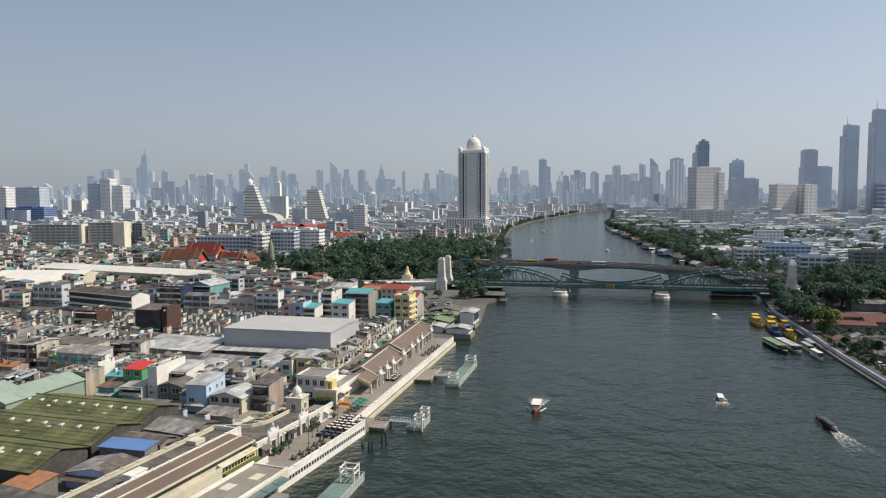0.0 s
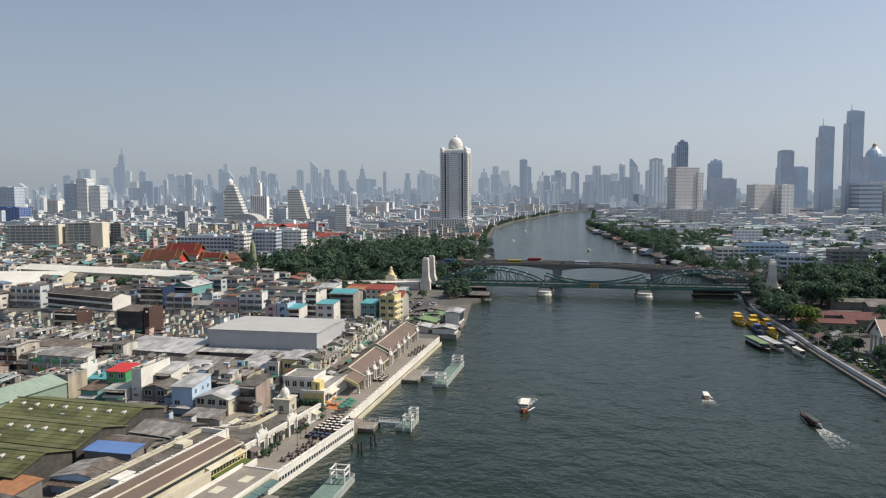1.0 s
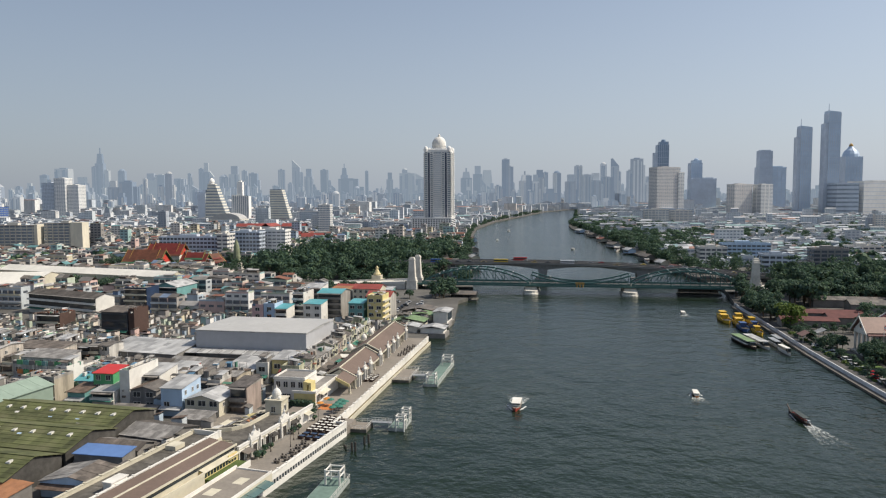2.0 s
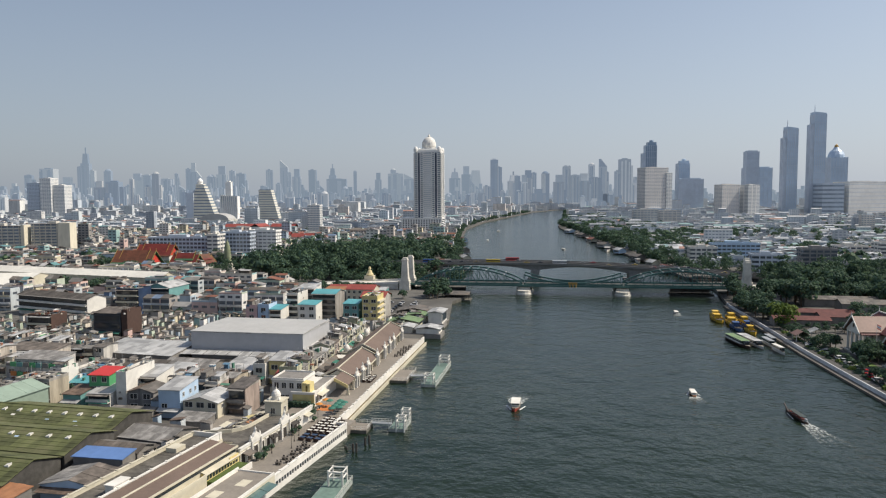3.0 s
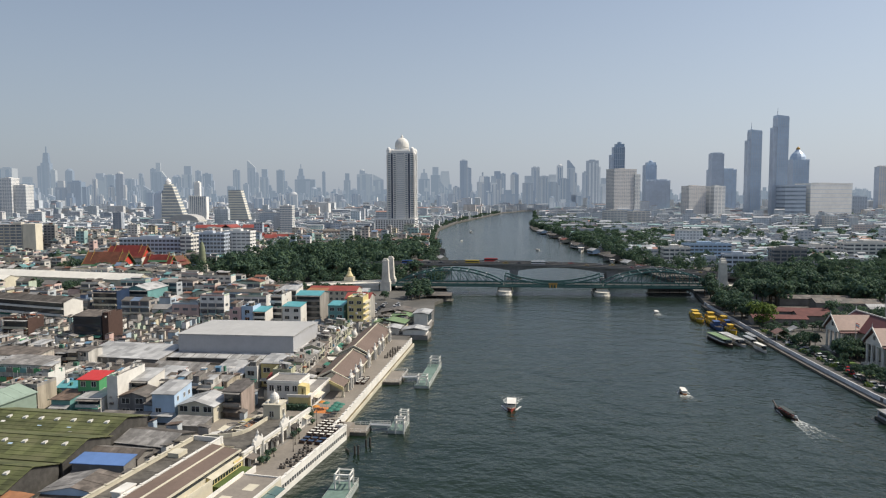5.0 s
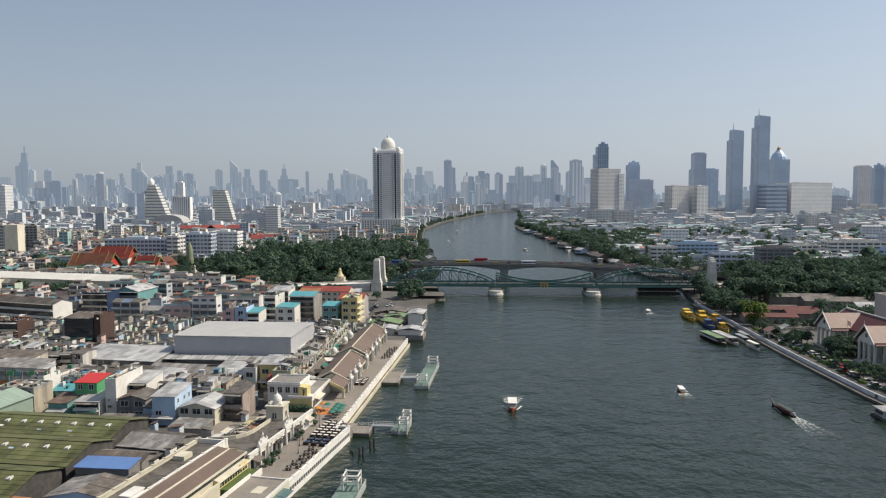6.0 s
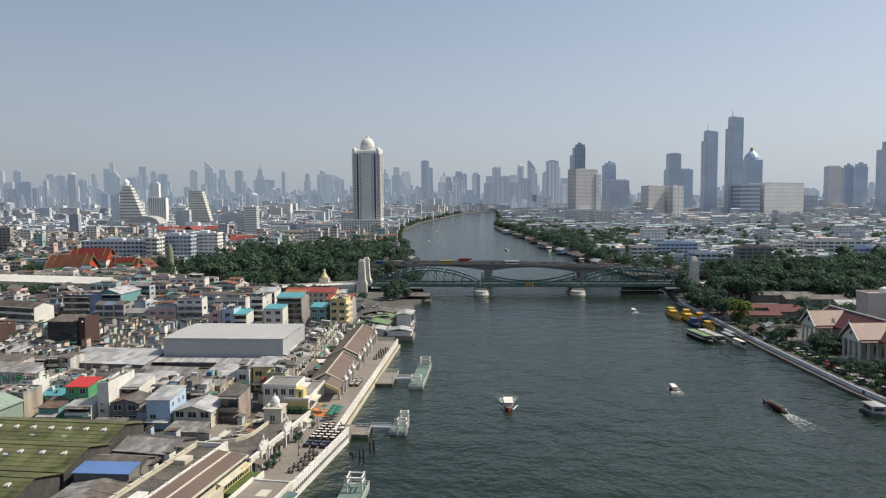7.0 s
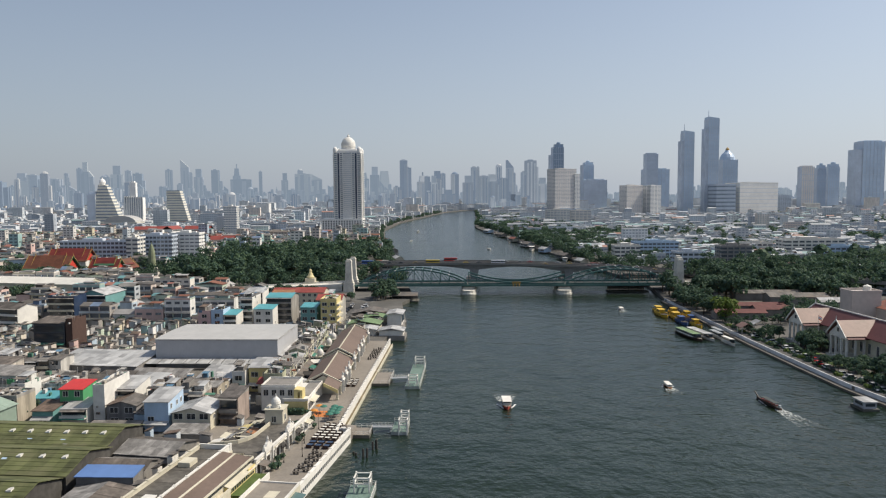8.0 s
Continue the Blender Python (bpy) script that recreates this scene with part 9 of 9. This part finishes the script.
RIVER_HOUSES = "stilt houses along the river"
for i, (y, side, w, d, roof) in enumerate(((590, 1, 16, 9, RUST_RED), (640, 1, 12, 8, PALE_ROOF), (705, 1, 18, 9, GREY_ROOF), (790, 1, 14, 9, PALE_ROOF), (885, 1, 20, 10, GREY_ROOF), (990, 1, 16, 10, ORANGE_ROOF), (1110, 1, 20, 10, GREY_ROOF), (1240, 1, 22, 12, PALE_ROOF), (640, -1, 14, 8, GREY_ROOF), (720, -1, 16, 8, PALE_ROOF), (830, -1, 14, 9, GREY_ROOF), (1020, -1, 18, 9, RUST_RED))):
    x = right_bank(y) - 3 if side > 0 else left_bank(y) + 3
    t = thing("river_house", x, y, 0, -82 if side > 0 else -84, f"weathered house on stilts with {('rust-red', 'pale', 'grey', 'pale', 'grey', 'orange', 'grey', 'pale', 'grey', 'pale', 'grey', 'rust-red')[i]} roof over the water", "house", RIVER_HOUSES)
    part("platform", Mesh().box(-w / 2 - 1, -d / 2 - 1, 1.2, w / 2 + 1, d / 2 + 1, 1.6), DARK, t, "dark timber platform")
    part("wall", Mesh().box(-w / 2, -d / 2, 1.6, w / 2, d / 2, 5.2), (WHITE, CREAM, CONCRETE, BLUE_WALL)[i % 4], t)
    part("roof", Mesh().gable(-w / 2, -d / 2, w / 2, d / 2, 5.2, 2.4, over=0.8, axis="x"), roof, t)
    part("gable", Mesh().gable_ends(-w / 2, -d / 2, w / 2, d / 2, 5.2, 2.2, axis="x"), (WHITE, CREAM, CONCRETE, BLUE_WALL)[i % 4], t)
    part("glazing", Mesh().box(-w / 2 + 1, -d / 2 - 0.06, 2.6, w / 2 - 1, -d / 2, 4.2), GLASS, t, "dark window strip")
    for k in range(4):
        for sy in (-1, 1):
            part("stilt", Mesh().box(-w / 2 + k * w / 3 - 0.15, sy * d / 2 - 0.15, -2, -w / 2 + k * w / 3 + 0.15, sy * d / 2 + 0.15, 1.2), DARK, t)

# riverside restaurants on the left bank below the bridge
def riverside_shed(x, y, yaw, w, d, h, roof, wall, label):
    t = thing("riverside_restaurant", x, y, 0, yaw, label, "restaurant", "left bank riverside restaurants")
    part("platform", Mesh().box(-w / 2 - 0.6, -d / 2 - 0.6, -2, w / 2 + 0.6, d / 2 + 0.6, 2.2), CONCRETE, t)
    part("wall", Mesh().box(-w / 2 + 0.4, -d / 2 + 0.4, 2.2, w / 2 - 0.4, d / 2 - 0.4, h), wall, t)
    part("roof", Mesh().gable(-w / 2, -d / 2, w / 2, d / 2, h, w * 0.09, over=0.4), roof, t)
    part("glazing", Mesh().box(w / 2 - 0.4, -d / 2 + 1, 3.2, w / 2 - 0.34, d / 2 - 1, h - 0.8), GLASS, t)


GREEN_SHEET = mat("faded_green_sheet_roof", (0.16, 0.24, 0.12), 0.7, vary=0.3, grain=0.5, big=0.1, ribs=0.5)
riverside_shed(1, 358, -16, 16, 11, 5.0, GREEN_SHEET, CREAM, "open riverside restaurant with a faded green roof")
riverside_shed(8, 374, -16, 12, 10, 5.2, GREEN_SHEET, CREAM, "riverside kitchen shed with a green roof")
riverside_shed(18, 367, -16, 8, 14, 8.0, PALE_ROOF, WHITE, "white riverside house with pale sheet roof")
riverside_shed(8, 388, -16, 20, 13, 5.4, GREY_ROOF, CONCRETE, "small grey-roofed riverside house")
riverside_shed(11.5, 338.5, -16, 12, 9, 4.6, PALE_ROOF, WHITE, "low pavilion restaurant over the water")
riverside_shed(0.5, 342, -16, 9, 9, 5.0, PALE_ROOF, STEEL, "grey pavilion at the promenade end")

# ---- temple on the left bank ----
def thai_hall(x, y, yaw, w, d, h, roof, trim, label):
    """Gabled hall with two stepped roof tiers, coloured border, bargeboards and finials."""
    t = thing("temple_hall", x, y, LAND, yaw, label, "temple", "temple halls")
    part("wall", Mesh().box(-w / 2, -d / 2, 0, w / 2, d / 2, h), WHITE, t)
    for k, (s, lift, over) in enumerate(((1.0, 0.0, 1.5), (0.72, 1.6, 0.5))):
        rise = d * 0.5 * s + 1
        part("roof", Mesh().gable(-w / 2 * s, -d / 2 * s, w / 2 * s, d / 2 * s, h + lift * 2, rise, over=over, thick=0.3, axis="x"), roof, t, "glazed tile roof tier")
        part("roof_border", Mesh().gable(-w / 2 * s - 0.5, -d / 2 * s - 0.6, w / 2 * s + 0.5, d / 2 * s + 0.6, h + lift * 2 - 0.5, rise, over=over, thick=0.3, axis="x"), trim, t, "contrasting tile border")
        for sx in (-1, 1):
            xx = sx * (w / 2 * s + over + 0.15)
            m = Mesh().beam((xx, -d / 2 * s - over, h + lift * 2), (xx, 0, h + lift * 2 + rise + 0.3), 0.25, 0.35).beam((xx, d / 2 * s + over, h + lift * 2), (xx, 0, h + lift * 2 + rise + 0.3), 0.25, 0.35)
            m.lathe(xx, 0, [(0.4, h + lift * 2 + rise), (0.15, h + lift * 2 + rise + 1.6), (0.02, h + lift * 2 + rise + 2.6)], 6)
            part("bargeboard", m, GOLD, t, "gilded bargeboard and finial")
    for sx in (-1, 1):
        x0, x1 = sx * w / 2 - 0.2, sx * w / 2 + 0.2
        part("pediment", Mesh().prism([(x0, -d / 2, h), (x0, d / 2, h), (x0, 0, h + d * 0.42)], [(x1, -d / 2, h), (x1, d / 2, h), (x1, 0, h + d * 0.42)]), RED_PANEL, t, "dark red pediment")
    for i in range(6):
        part("window", window_data(1.2, 2.6), None, t, at=(-w / 2 + w * (i + 0.5) / 6, -d / 2 - 0.05, 2.0))


TEMPLE_TILE = mat("brown_orange_glazed_tile", (0.15, 0.055, 0.03), 0.7, vary=0.5, grain=0.4, big=0.12)
TEMPLE_RED = mat("dark_red_glazed_tile", (0.17, 0.026, 0.02), 0.7, vary=0.45, grain=0.4, big=0.12)
thai_hall(-226, 652, -14, 34, 19, 8, TEMPLE_TILE, GREEN_TRIM, "temple hall with tiered brown-orange roof and green border")
thai_hall(-226, 712, -14, 34, 18, 10, TEMPLE_RED, TEMPLE_TILE, "temple hall with a steep red tiled roof")
thai_hall(-184, 655, -14, 22, 13, 7, TEMPLE_RED, GREEN_TRIM, "small temple hall with red and green roof")
thai_hall(-172, 668, 60, 16, 9, 6, TEMPLE_TILE, TEMPLE_RED, "small temple hall with brown-orange roof")
t = thing("prang", -148, 655, LAND, 0, "tall weathered green-grey ribbed temple spire", "spire")
part("base", Mesh().box(-5, -5, 0, 5, 5, 3).box(-4, -4, 3, 4, 4, 6), STONE, t)
part("spire", Mesh().lathe(0, 0, [(3.4, 6), (3.6, 8), (3.0, 9), (3.2, 12), (2.9, 14), (2.8, 18), (2.2, 22), (1.3, 25), (0.4, 26.6), (0.1, 28.5)], 12), PRANG_GREEN, t)
t = thing("statue_monument", -19, 528, LAND, BR_YAW, "pale yellow stepped monument at the bridge head", "monument")
part("plinth", Mesh().box(-5, -4, 0, 5, 4, 4).box(-3.4, -3, 4, 3.4, 3, 7).box(-4.2, -3.6, 3.7, 4.2, 3.6, 4.15), CREAM, t)
part("figure", Mesh().lathe(0, 0, [(2.6, 7), (2.9, 7.8), (1.9, 9.2), (1.3, 10.8), (0.9, 11.2), (1.15, 12.2), (0.8, 13.2), (0.2, 13.8)], 12), GOLD_STONE, t)
for x, y, w, d, z, yaw in ((-240, 1210, 50, 16, 16, -14), (-205, 1190, 34, 16, 17, 70), (-165, 1180, 40, 15, 17, -14), (-150, 1010, 34, 14, 12, -14), (-112, 960, 30, 14, 12, -14)):
    t = thing("red_roof_house", x, y, LAND, yaw, "institution building with a faded red tile roof", "building", "red-roofed buildings")
    part("wall", Mesh().box(-w / 2, -d / 2, 0, w / 2, d / 2, z), TOWER_WHITE, t)
    part("roof", Mesh().gable(-w / 2, -d / 2, w / 2, d / 2, z, 5, over=0.8, axis="x"), RED_ROOF, t)
    part("window_band", Mesh().box(-w / 2 + 1, -d / 2 - 0.1, z - 3, w / 2 - 1, -d / 2, z - 1.4).box(-w / 2 + 1, -d / 2 - 0.1, z - 7, w / 2 - 1, -d / 2, z - 5.4), WINDOW_GREY, t)
t = thing("riverside_pavilion", 74, 940, LAND, -10, "riverside pavilion with a bright orange hipped roof", "pavilion")
part("wall", Mesh().box(-14, -8, 0, 14, 8, 8), WHITE, t)
part("roof", Mesh().gable(-14, -8, 14, 8, 8, 4, over=1, axis="x"), ORANGE_ROOF, t)

t = thing("white_stupa", 37, 900, LAND, 0, "slender white bell-shaped stupa among the trees", "stupa")
part("base", Mesh().box(-4, -4, 0, 4, 4, 4).box(-3, -3, 4, 3, 3, 8), WHITE, t)
part("bell", Mesh().lathe(0, 0, [(2.9, 8), (2.7, 10), (1.9, 12.5), (1.2, 13.5), (1.3, 14), (0.7, 16.5), (0.1, 20)], 14), WHITE, t)

# ---- elevated road on the far bank ----
t = thing("viaduct", 352, 379, LAND, math.degrees(math.atan2(-125, 95)), "dark concrete elevated road on columns above the trees", "viaduct")
part("deck", Mesh().box(-80, -5, 6.6, 80, 5, 8.0), BRIDGE_CONC, t)
part("barrier", Mesh().box(-80, -5, 8.0, 80, -4.7, 9.0), BRIDGE_CONC, t)
part("barrier", Mesh().box(-80, 4.7, 8.0, 80, 5, 9.0), BRIDGE_CONC, t)
for i in range(7):
    part("column", Mesh().box(-72 + i * 24, -1, 0, -70 + i * 24, 1, 6.6).box(-72.5 + i * 24, -4, 5.6, -69.5 + i * 24, 4, 6.6), BRIDGE_CONC, t)

# ---- trees in the town yards ----
rng = random.Random(52)
for x, y, s in ((-116, 234, 0.42), (-113, 238, 0.36), (-119, 241, 0.4), (-58, 342, 0.5), (-166, 419, 0.5), (-171, 402, 0.5), (-32, 207, 0.26), (-33, 213, 0.26), (-36, 200, 0.22), (-60, 330, 0.4), (-150, 300, 0.4), (-100, 340, 0.4), (-120, 395, 0.5)):
    tree(x, y, rng.choice(TREE_KINDS), s, rng.uniform(0, 360), "small dark green yard tree among the houses", "yard trees", LAND if x < -40 else 3.2)

# ---- boats ----
def hull_mesh(length, beam, depth, flare=0.75, stern=0.7):
    """A boat hull along local y, bow at +y, by cross-sections."""
    m = Mesh()
    rings = []
    n = 12
    for i in range(n + 1):
        k = i / n
        w = beam / 2 * (stern + (1 - stern) * min(1, k * 3)) if k < 0.6 else beam / 2 * (1 - ((k - 0.6) / 0.4) ** 1.8)
        w = max(w, 0.03)
        y = -length / 2 + length * k
        sheer = depth + 0.35 * depth * max(0, (k - 0.55) / 0.45) ** 2
        rings.append([(-w, y, sheer), (-w * flare, y, 0.15), (-w * 0.3, y, -0.35), (w * 0.3, y, -0.35), (w * flare, y, 0.15), (w, y, sheer)])
    k = len(m.v)
    for r in rings:
        m.v += r
    for i in range(n):
        for j in range(5):
            a = k + i * 6 + j
            m.f.append((a, a + 1, a + 7, a + 6))
            m.m.append(0)
        m.f.append((k + i * 6 + 5, k + i * 6, k + i * 6 + 6, k + i * 6 + 11))
        m.m.append(1)
    m.f.append(tuple(k + j for j in range(6)))
    m.m.append(0)
    return m


def foam_material():
    """Aerated water: white flecks that thin out towards the end of the trail and let the river show between them."""
    m = mat("aerated_water", (0.72, 0.75, 0.73), 0.75, vary=0.2, grain=1.5)
    n, l = m.node_tree.nodes, m.node_tree.links
    co, sep = n.new("ShaderNodeTexCoord"), n.new("ShaderNodeSeparateXYZ")
    l.new(co.outputs["Generated"], sep.inputs[0])
    spots = n.new("ShaderNodeTexNoise")
    spots.inputs["Scale"].default_value, spots.inputs["Detail"].default_value, spots.inputs["Roughness"].default_value = 1.1, 6, 0.75
    squash = n.new("ShaderNodeMapping")
    squash.inputs["Scale"].default_value = (1.4, 0.6, 1)
    l.new(co.outputs["Object"], squash.inputs[0])
    l.new(squash.outputs[0], spots.inputs["Vector"])
    age = n.new("ShaderNodeMapRange")                     # thin at the far end, thick behind the stern
    age.inputs[1].default_value, age.inputs[2].default_value, age.inputs[3].default_value, age.inputs[4].default_value = 0.0, 0.95, -0.22, 0.07
    l.new(sep.outputs[1], age.inputs[0])
    add = n.new("ShaderNodeMath")
    l.new(spots.outputs[0], add.inputs[0])
    l.new(age.outputs[0], add.inputs[1])
    cut = n.new("ShaderNodeMapRange")
    cut.inputs[1].default_value, cut.inputs[2].default_value, cut.inputs[4].default_value = 0.42, 0.66, 0.62
    l.new(add.outputs[0], cut.inputs[0])
    l.new(cut.outputs[0], n["Principled BSDF"].inputs["Alpha"])
    return m


AERATED = foam_material()


def wake(t, length, beam, reach, spread):
    """Churned white water: two foam arms and a trail with uneven edges, and flecks thrown up at the bow."""
    r = random.Random(int(length * 10 + reach))
    m = Mesh()
    for arm in (-1, 0, 1):
        edge = []
        for i in range(15):
            k = i / 14
            c = arm * (beam * 0.42 + spread * k)
            half = (beam * 0.3 if arm == 0 else 0.22 + 0.5 * beam * 0.4) * (1 + 1.1 * k) * r.uniform(0.8, 1.25)
            edge.append((c - half, c + half, -length * 0.40 - k * reach))
        for (a0, b0, y0), (a1, b1, y1) in zip(edge, edge[1:]):
            z = 0.05 + 0.012 * arm
            m.face([(a1, y1, z), (b1, y1, z), (b0, y0, z), (a0, y0, z)])
    part("wake", m, AERATED, t, "white churned wake", kind="stuff")
    m = Mesh()
    for _ in range(150):
        arm, k = r.choice((-1, 1)), r.random() ** 1.4
        s = r.uniform(0.06, 0.2) * beam / 2.2
        cx = arm * (beam * (0.42 + 0.55 * k) + abs(r.gauss(0, 0.12)))
        cy, cz = length * (0.30 - 0.45 * k), 0.05 + abs(r.gauss(0, 0.12)) * (1 - k)
        m.face([(cx + s * math.cos(q), cy + s * 1.6 * math.sin(q), cz) for q in (0, 1.3, 2.4, 3.6, 4.9)])
    part("bow_spray", m, FOAM, t, "white bow spray", kind="stuff")


HULL_RED = mat("red_hull_paint", (0.35, 0.06, 0.04), 0.4, vary=0.2)
HULL_DARK = mat("dark_varnished_hull", (0.07, 0.04, 0.03), 0.45, vary=0.25)
HULL_YELLOW = mat("yellow_hull_paint", (0.62, 0.40, 0.04), 0.5, vary=0.25)
HULL_BLUE = mat("blue_hull_paint", (0.05, 0.10, 0.24), 0.5, vary=0.25)


def ferry(x, y, yaw, s, label, hull=None, roof=None, moving=True, group="river boats"):
    t = thing("ferry_boat", x, y, 0, yaw, label, "boat", group)
    L, B = 11.0 * s, 3.2 * s
    part("hull", hull_mesh(L, B, 0.9 * s), [hull or WHITE, DECK], t)
    part("cabin", Mesh().box(-B * 0.38, -L * 0.36, 0.8 * s, B * 0.38, L * 0.2, 1.5 * s), WHITE, t)
    part("window_band", Mesh().box(-B * 0.39, -L * 0.34, 1.5 * s, B * 0.39, L * 0.19, 2.1 * s), GLASS, t)
    rf = Mesh()
    q = [(-B * 0.5, -L * 0.42, 2.15 * s), (B * 0.5, -L * 0.42, 2.15 * s), (B * 0.45, L * 0.28, 2.3 * s), (-B * 0.45, L * 0.28, 2.3 * s)]
    part("roof", roof_sheet(q, 0.12), roof or WHITE, t)
    for sx in (-1, 1):
        for k in (-0.38, -0.1, 0.22):
            part("post", Mesh().box(sx * B * 0.42 - 0.05, L * k - 0.05, 0.8 * s, sx * B * 0.42 + 0.05, L * k + 0.05, 2.2 * s), WHITE, t)
    part("stem", Mesh().beam((0, L * 0.44, 1.0 * s), (0, L * 0.55, 1.6 * s), 0.25 * s), hull or HULL_RED, t)
    if moving:
        wake(t, L, B, 15 * s, 2.6 * s)
    return t


SLATE_CANVAS = mat("dark_slate_canvas", (0.05, 0.065, 0.065), 0.8, vary=0.25, grain=1.5)


def longtail(x, y, yaw, label):
    t = thing("longtail_boat", x, y, 0, yaw, label, "boat", "river boats")
    part("hull", hull_mesh(14, 1.7, 0.7), [HULL_DARK, DARK], t)
    part("prow", Mesh().beam((0, 6.0, 0.8), (0, 8.2, 2.0), 0.25, 0.35), HULL_DARK, t)
    part("canopy", roof_sheet([(-0.85, -5.0, 1.7), (0.85, -5.0, 1.7), (0.85, 3.0, 1.75), (-0.85, 3.0, 1.75)], 0.1), SLATE_CANVAS, t, "dark canvas canopy")
    for sx in (-0.75, 0.75):
        for k in (-4.8, -1, 2.8):
            part("post", Mesh().box(sx - 0.04, k - 0.04, 0.6, sx + 0.04, k + 0.04, 1.7), DARK, t)
    for i in range(6):
        part("bench", Mesh().box(-0.65, -4.5 + i * 1.5, 0.75, 0.65, -4.1 + i * 1.5, 0.95), HULL_RED, t)
    part("engine", Mesh().box(-0.3, -6.9, 0.8, 0.3, -6.0, 1.5).beam((0, -6.9, 1.1), (0, -10.0, 0.1), 0.12), STEEL, t)
    wake(t, 14, 1.7, 27, 3.4)


ferry(30.8, 220.6, 166, 0.95, "white passenger ferry with a red bow under way", HULL_RED)
ferry(93.3, 229, -14, 0.62, "small white boat with an orange stern under way", ORANGE_PANEL)
longtail(113.3, 201.5, -7, "dark longtail boat with a canopy and white wake")
ferry(155.8, 388, -13, 0.7, "small white motor boat under way below the bridge")
ferry(215, 861, 10, 0.9, "small boat under way beyond the bridges")
ferry(211, 1315, 0, 1.3, "distant river boat under way")
ferry(414, 1640, 20, 1.6, "distant river boat under way")
ferry(246, 690, 165, 1.6, "moored white passenger boat beyond the bridge", moving=False)
ferry(283, 930, 160, 1.8, "moored dark-hulled boat along the far bank", HULL_DARK, moving=False)
ferry(150, 1050, -8, 1.0, "small boat under way beyond the bridges")
ferry(262, 834, 160, 2.2, "moored white tour boat beyond the bridge", moving=False)
ferry(300, 1040, 160, 2.0, "moored tour boat along the far bank", moving=False)
ferry(330, 1210, 160, 2.2, "moored ferry along the far bank", moving=False)


def tour_boat(x, y, yaw, L, roof, label, hull=None):
    t = thing("tour_boat", x, y, 0, yaw, label, "boat", "moored boats")
    B = L * 0.17
    part("hull", hull_mesh(L, B, 1.0), [hull or WHITE, DECK], t)
    part("cabin", Mesh().box(-B * 0.42, -L * 0.42, 1.0, B * 0.42, L * 0.25, 1.6).box(-B * 0.42, -L * 0.42, 2.4, B * 0.42, L * 0.25, 2.7), WHITE, t)
    part("window_band", Mesh().box(-B * 0.41, -L * 0.41, 1.6, B * 0.41, L * 0.24, 2.4), GLASS, t)
    part("roof", roof_sheet([(-B * 0.5, -L * 0.45, 2.75), (B * 0.5, -L * 0.45, 2.75), (B * 0.45, L * 0.3, 2.85), (-B * 0.45, L * 0.3, 2.85)], 0.15), roof, t)
    part("wheelhouse", Mesh().box(-B * 0.25, L * 0.26, 1.2, B * 0.25, L * 0.36, 2.6), GLASS, t)


tour_boat(150, 306, 175, 25, GREEN_SHEET, "long tour boat with a green roof at its mooring", HULL_DARK)
tour_boat(155.5, 305, 175, 25, PALE_ROOF, "long white tour boat at its mooring")
tour_boat(158, 287, 172, 12, WHITE, "white cabin cruiser at its mooring")
tour_boat(161.5, 301, 170, 14, STEEL, "grey silver boat at its mooring")
tour_boat(166, 307, 168, 14, STEEL, "grey workboat at its mooring")


def work_barge(x, y, yaw, L, paint, label):
    t = thing("work_barge", x, y, 0, yaw, label, "barge", "moored barges")
    B = L * 0.32
    part("hull", hull_mesh(L, B, 1.4, 0.9, 0.95), [paint, DARK], t)
    part("deck_house", Mesh().box(-B * 0.3, -L * 0.35, 1.3, B * 0.3, -L * 0.05, 3.4), paint, t)
    part("window_band", Mesh().box(-B * 0.31, -L * 0.33, 2.2, B * 0.31, -L * 0.07, 2.9), GLASS, t)
    part("roof", Mesh().box(-B * 0.36, -L * 0.38, 3.4, B * 0.36, -L * 0.02, 3.55), paint, t)
    part("bulwark", Mesh().box(-B * 0.46, -L * 0.45, 1.3, -B * 0.42, L * 0.2, 2.0).box(B * 0.42, -L * 0.45, 1.3, B * 0.46, L * 0.2, 2.0), paint, t)
    part("derrick", Mesh().beam((0, L * 0.02, 1.4), (0, L * 0.3, 4.6), 0.25), paint, t)
    for sx in (-1, 1):
        for k in (-0.3, 0, 0.25):
            part("tyre_fender", Mesh().lathe(sx * B * 0.5, L * k, [(0.25, 0.4), (0.35, 0.6), (0.35, 0.8), (0.25, 1.0)], 8), DARK, t)


for x, y, L, p, w in ((172, 372, 15, HULL_YELLOW, "yellow"), (168, 362, 16, HULL_YELLOW, "yellow"), (177, 364, 14, HULL_YELLOW, "yellow"), (170, 350, 16, HULL_YELLOW, "yellow"), (178, 352, 13, HULL_YELLOW, "yellow"), (166, 338, 14, HULL_BLUE, "blue"), (173, 340, 12, HULL_BLUE, "dark blue"), (168, 328, 12, HULL_YELLOW, "yellow")):
    work_barge(x, y, 165 + (x % 5), L, p, f"{w} workboat moored in a cluster at the quay")
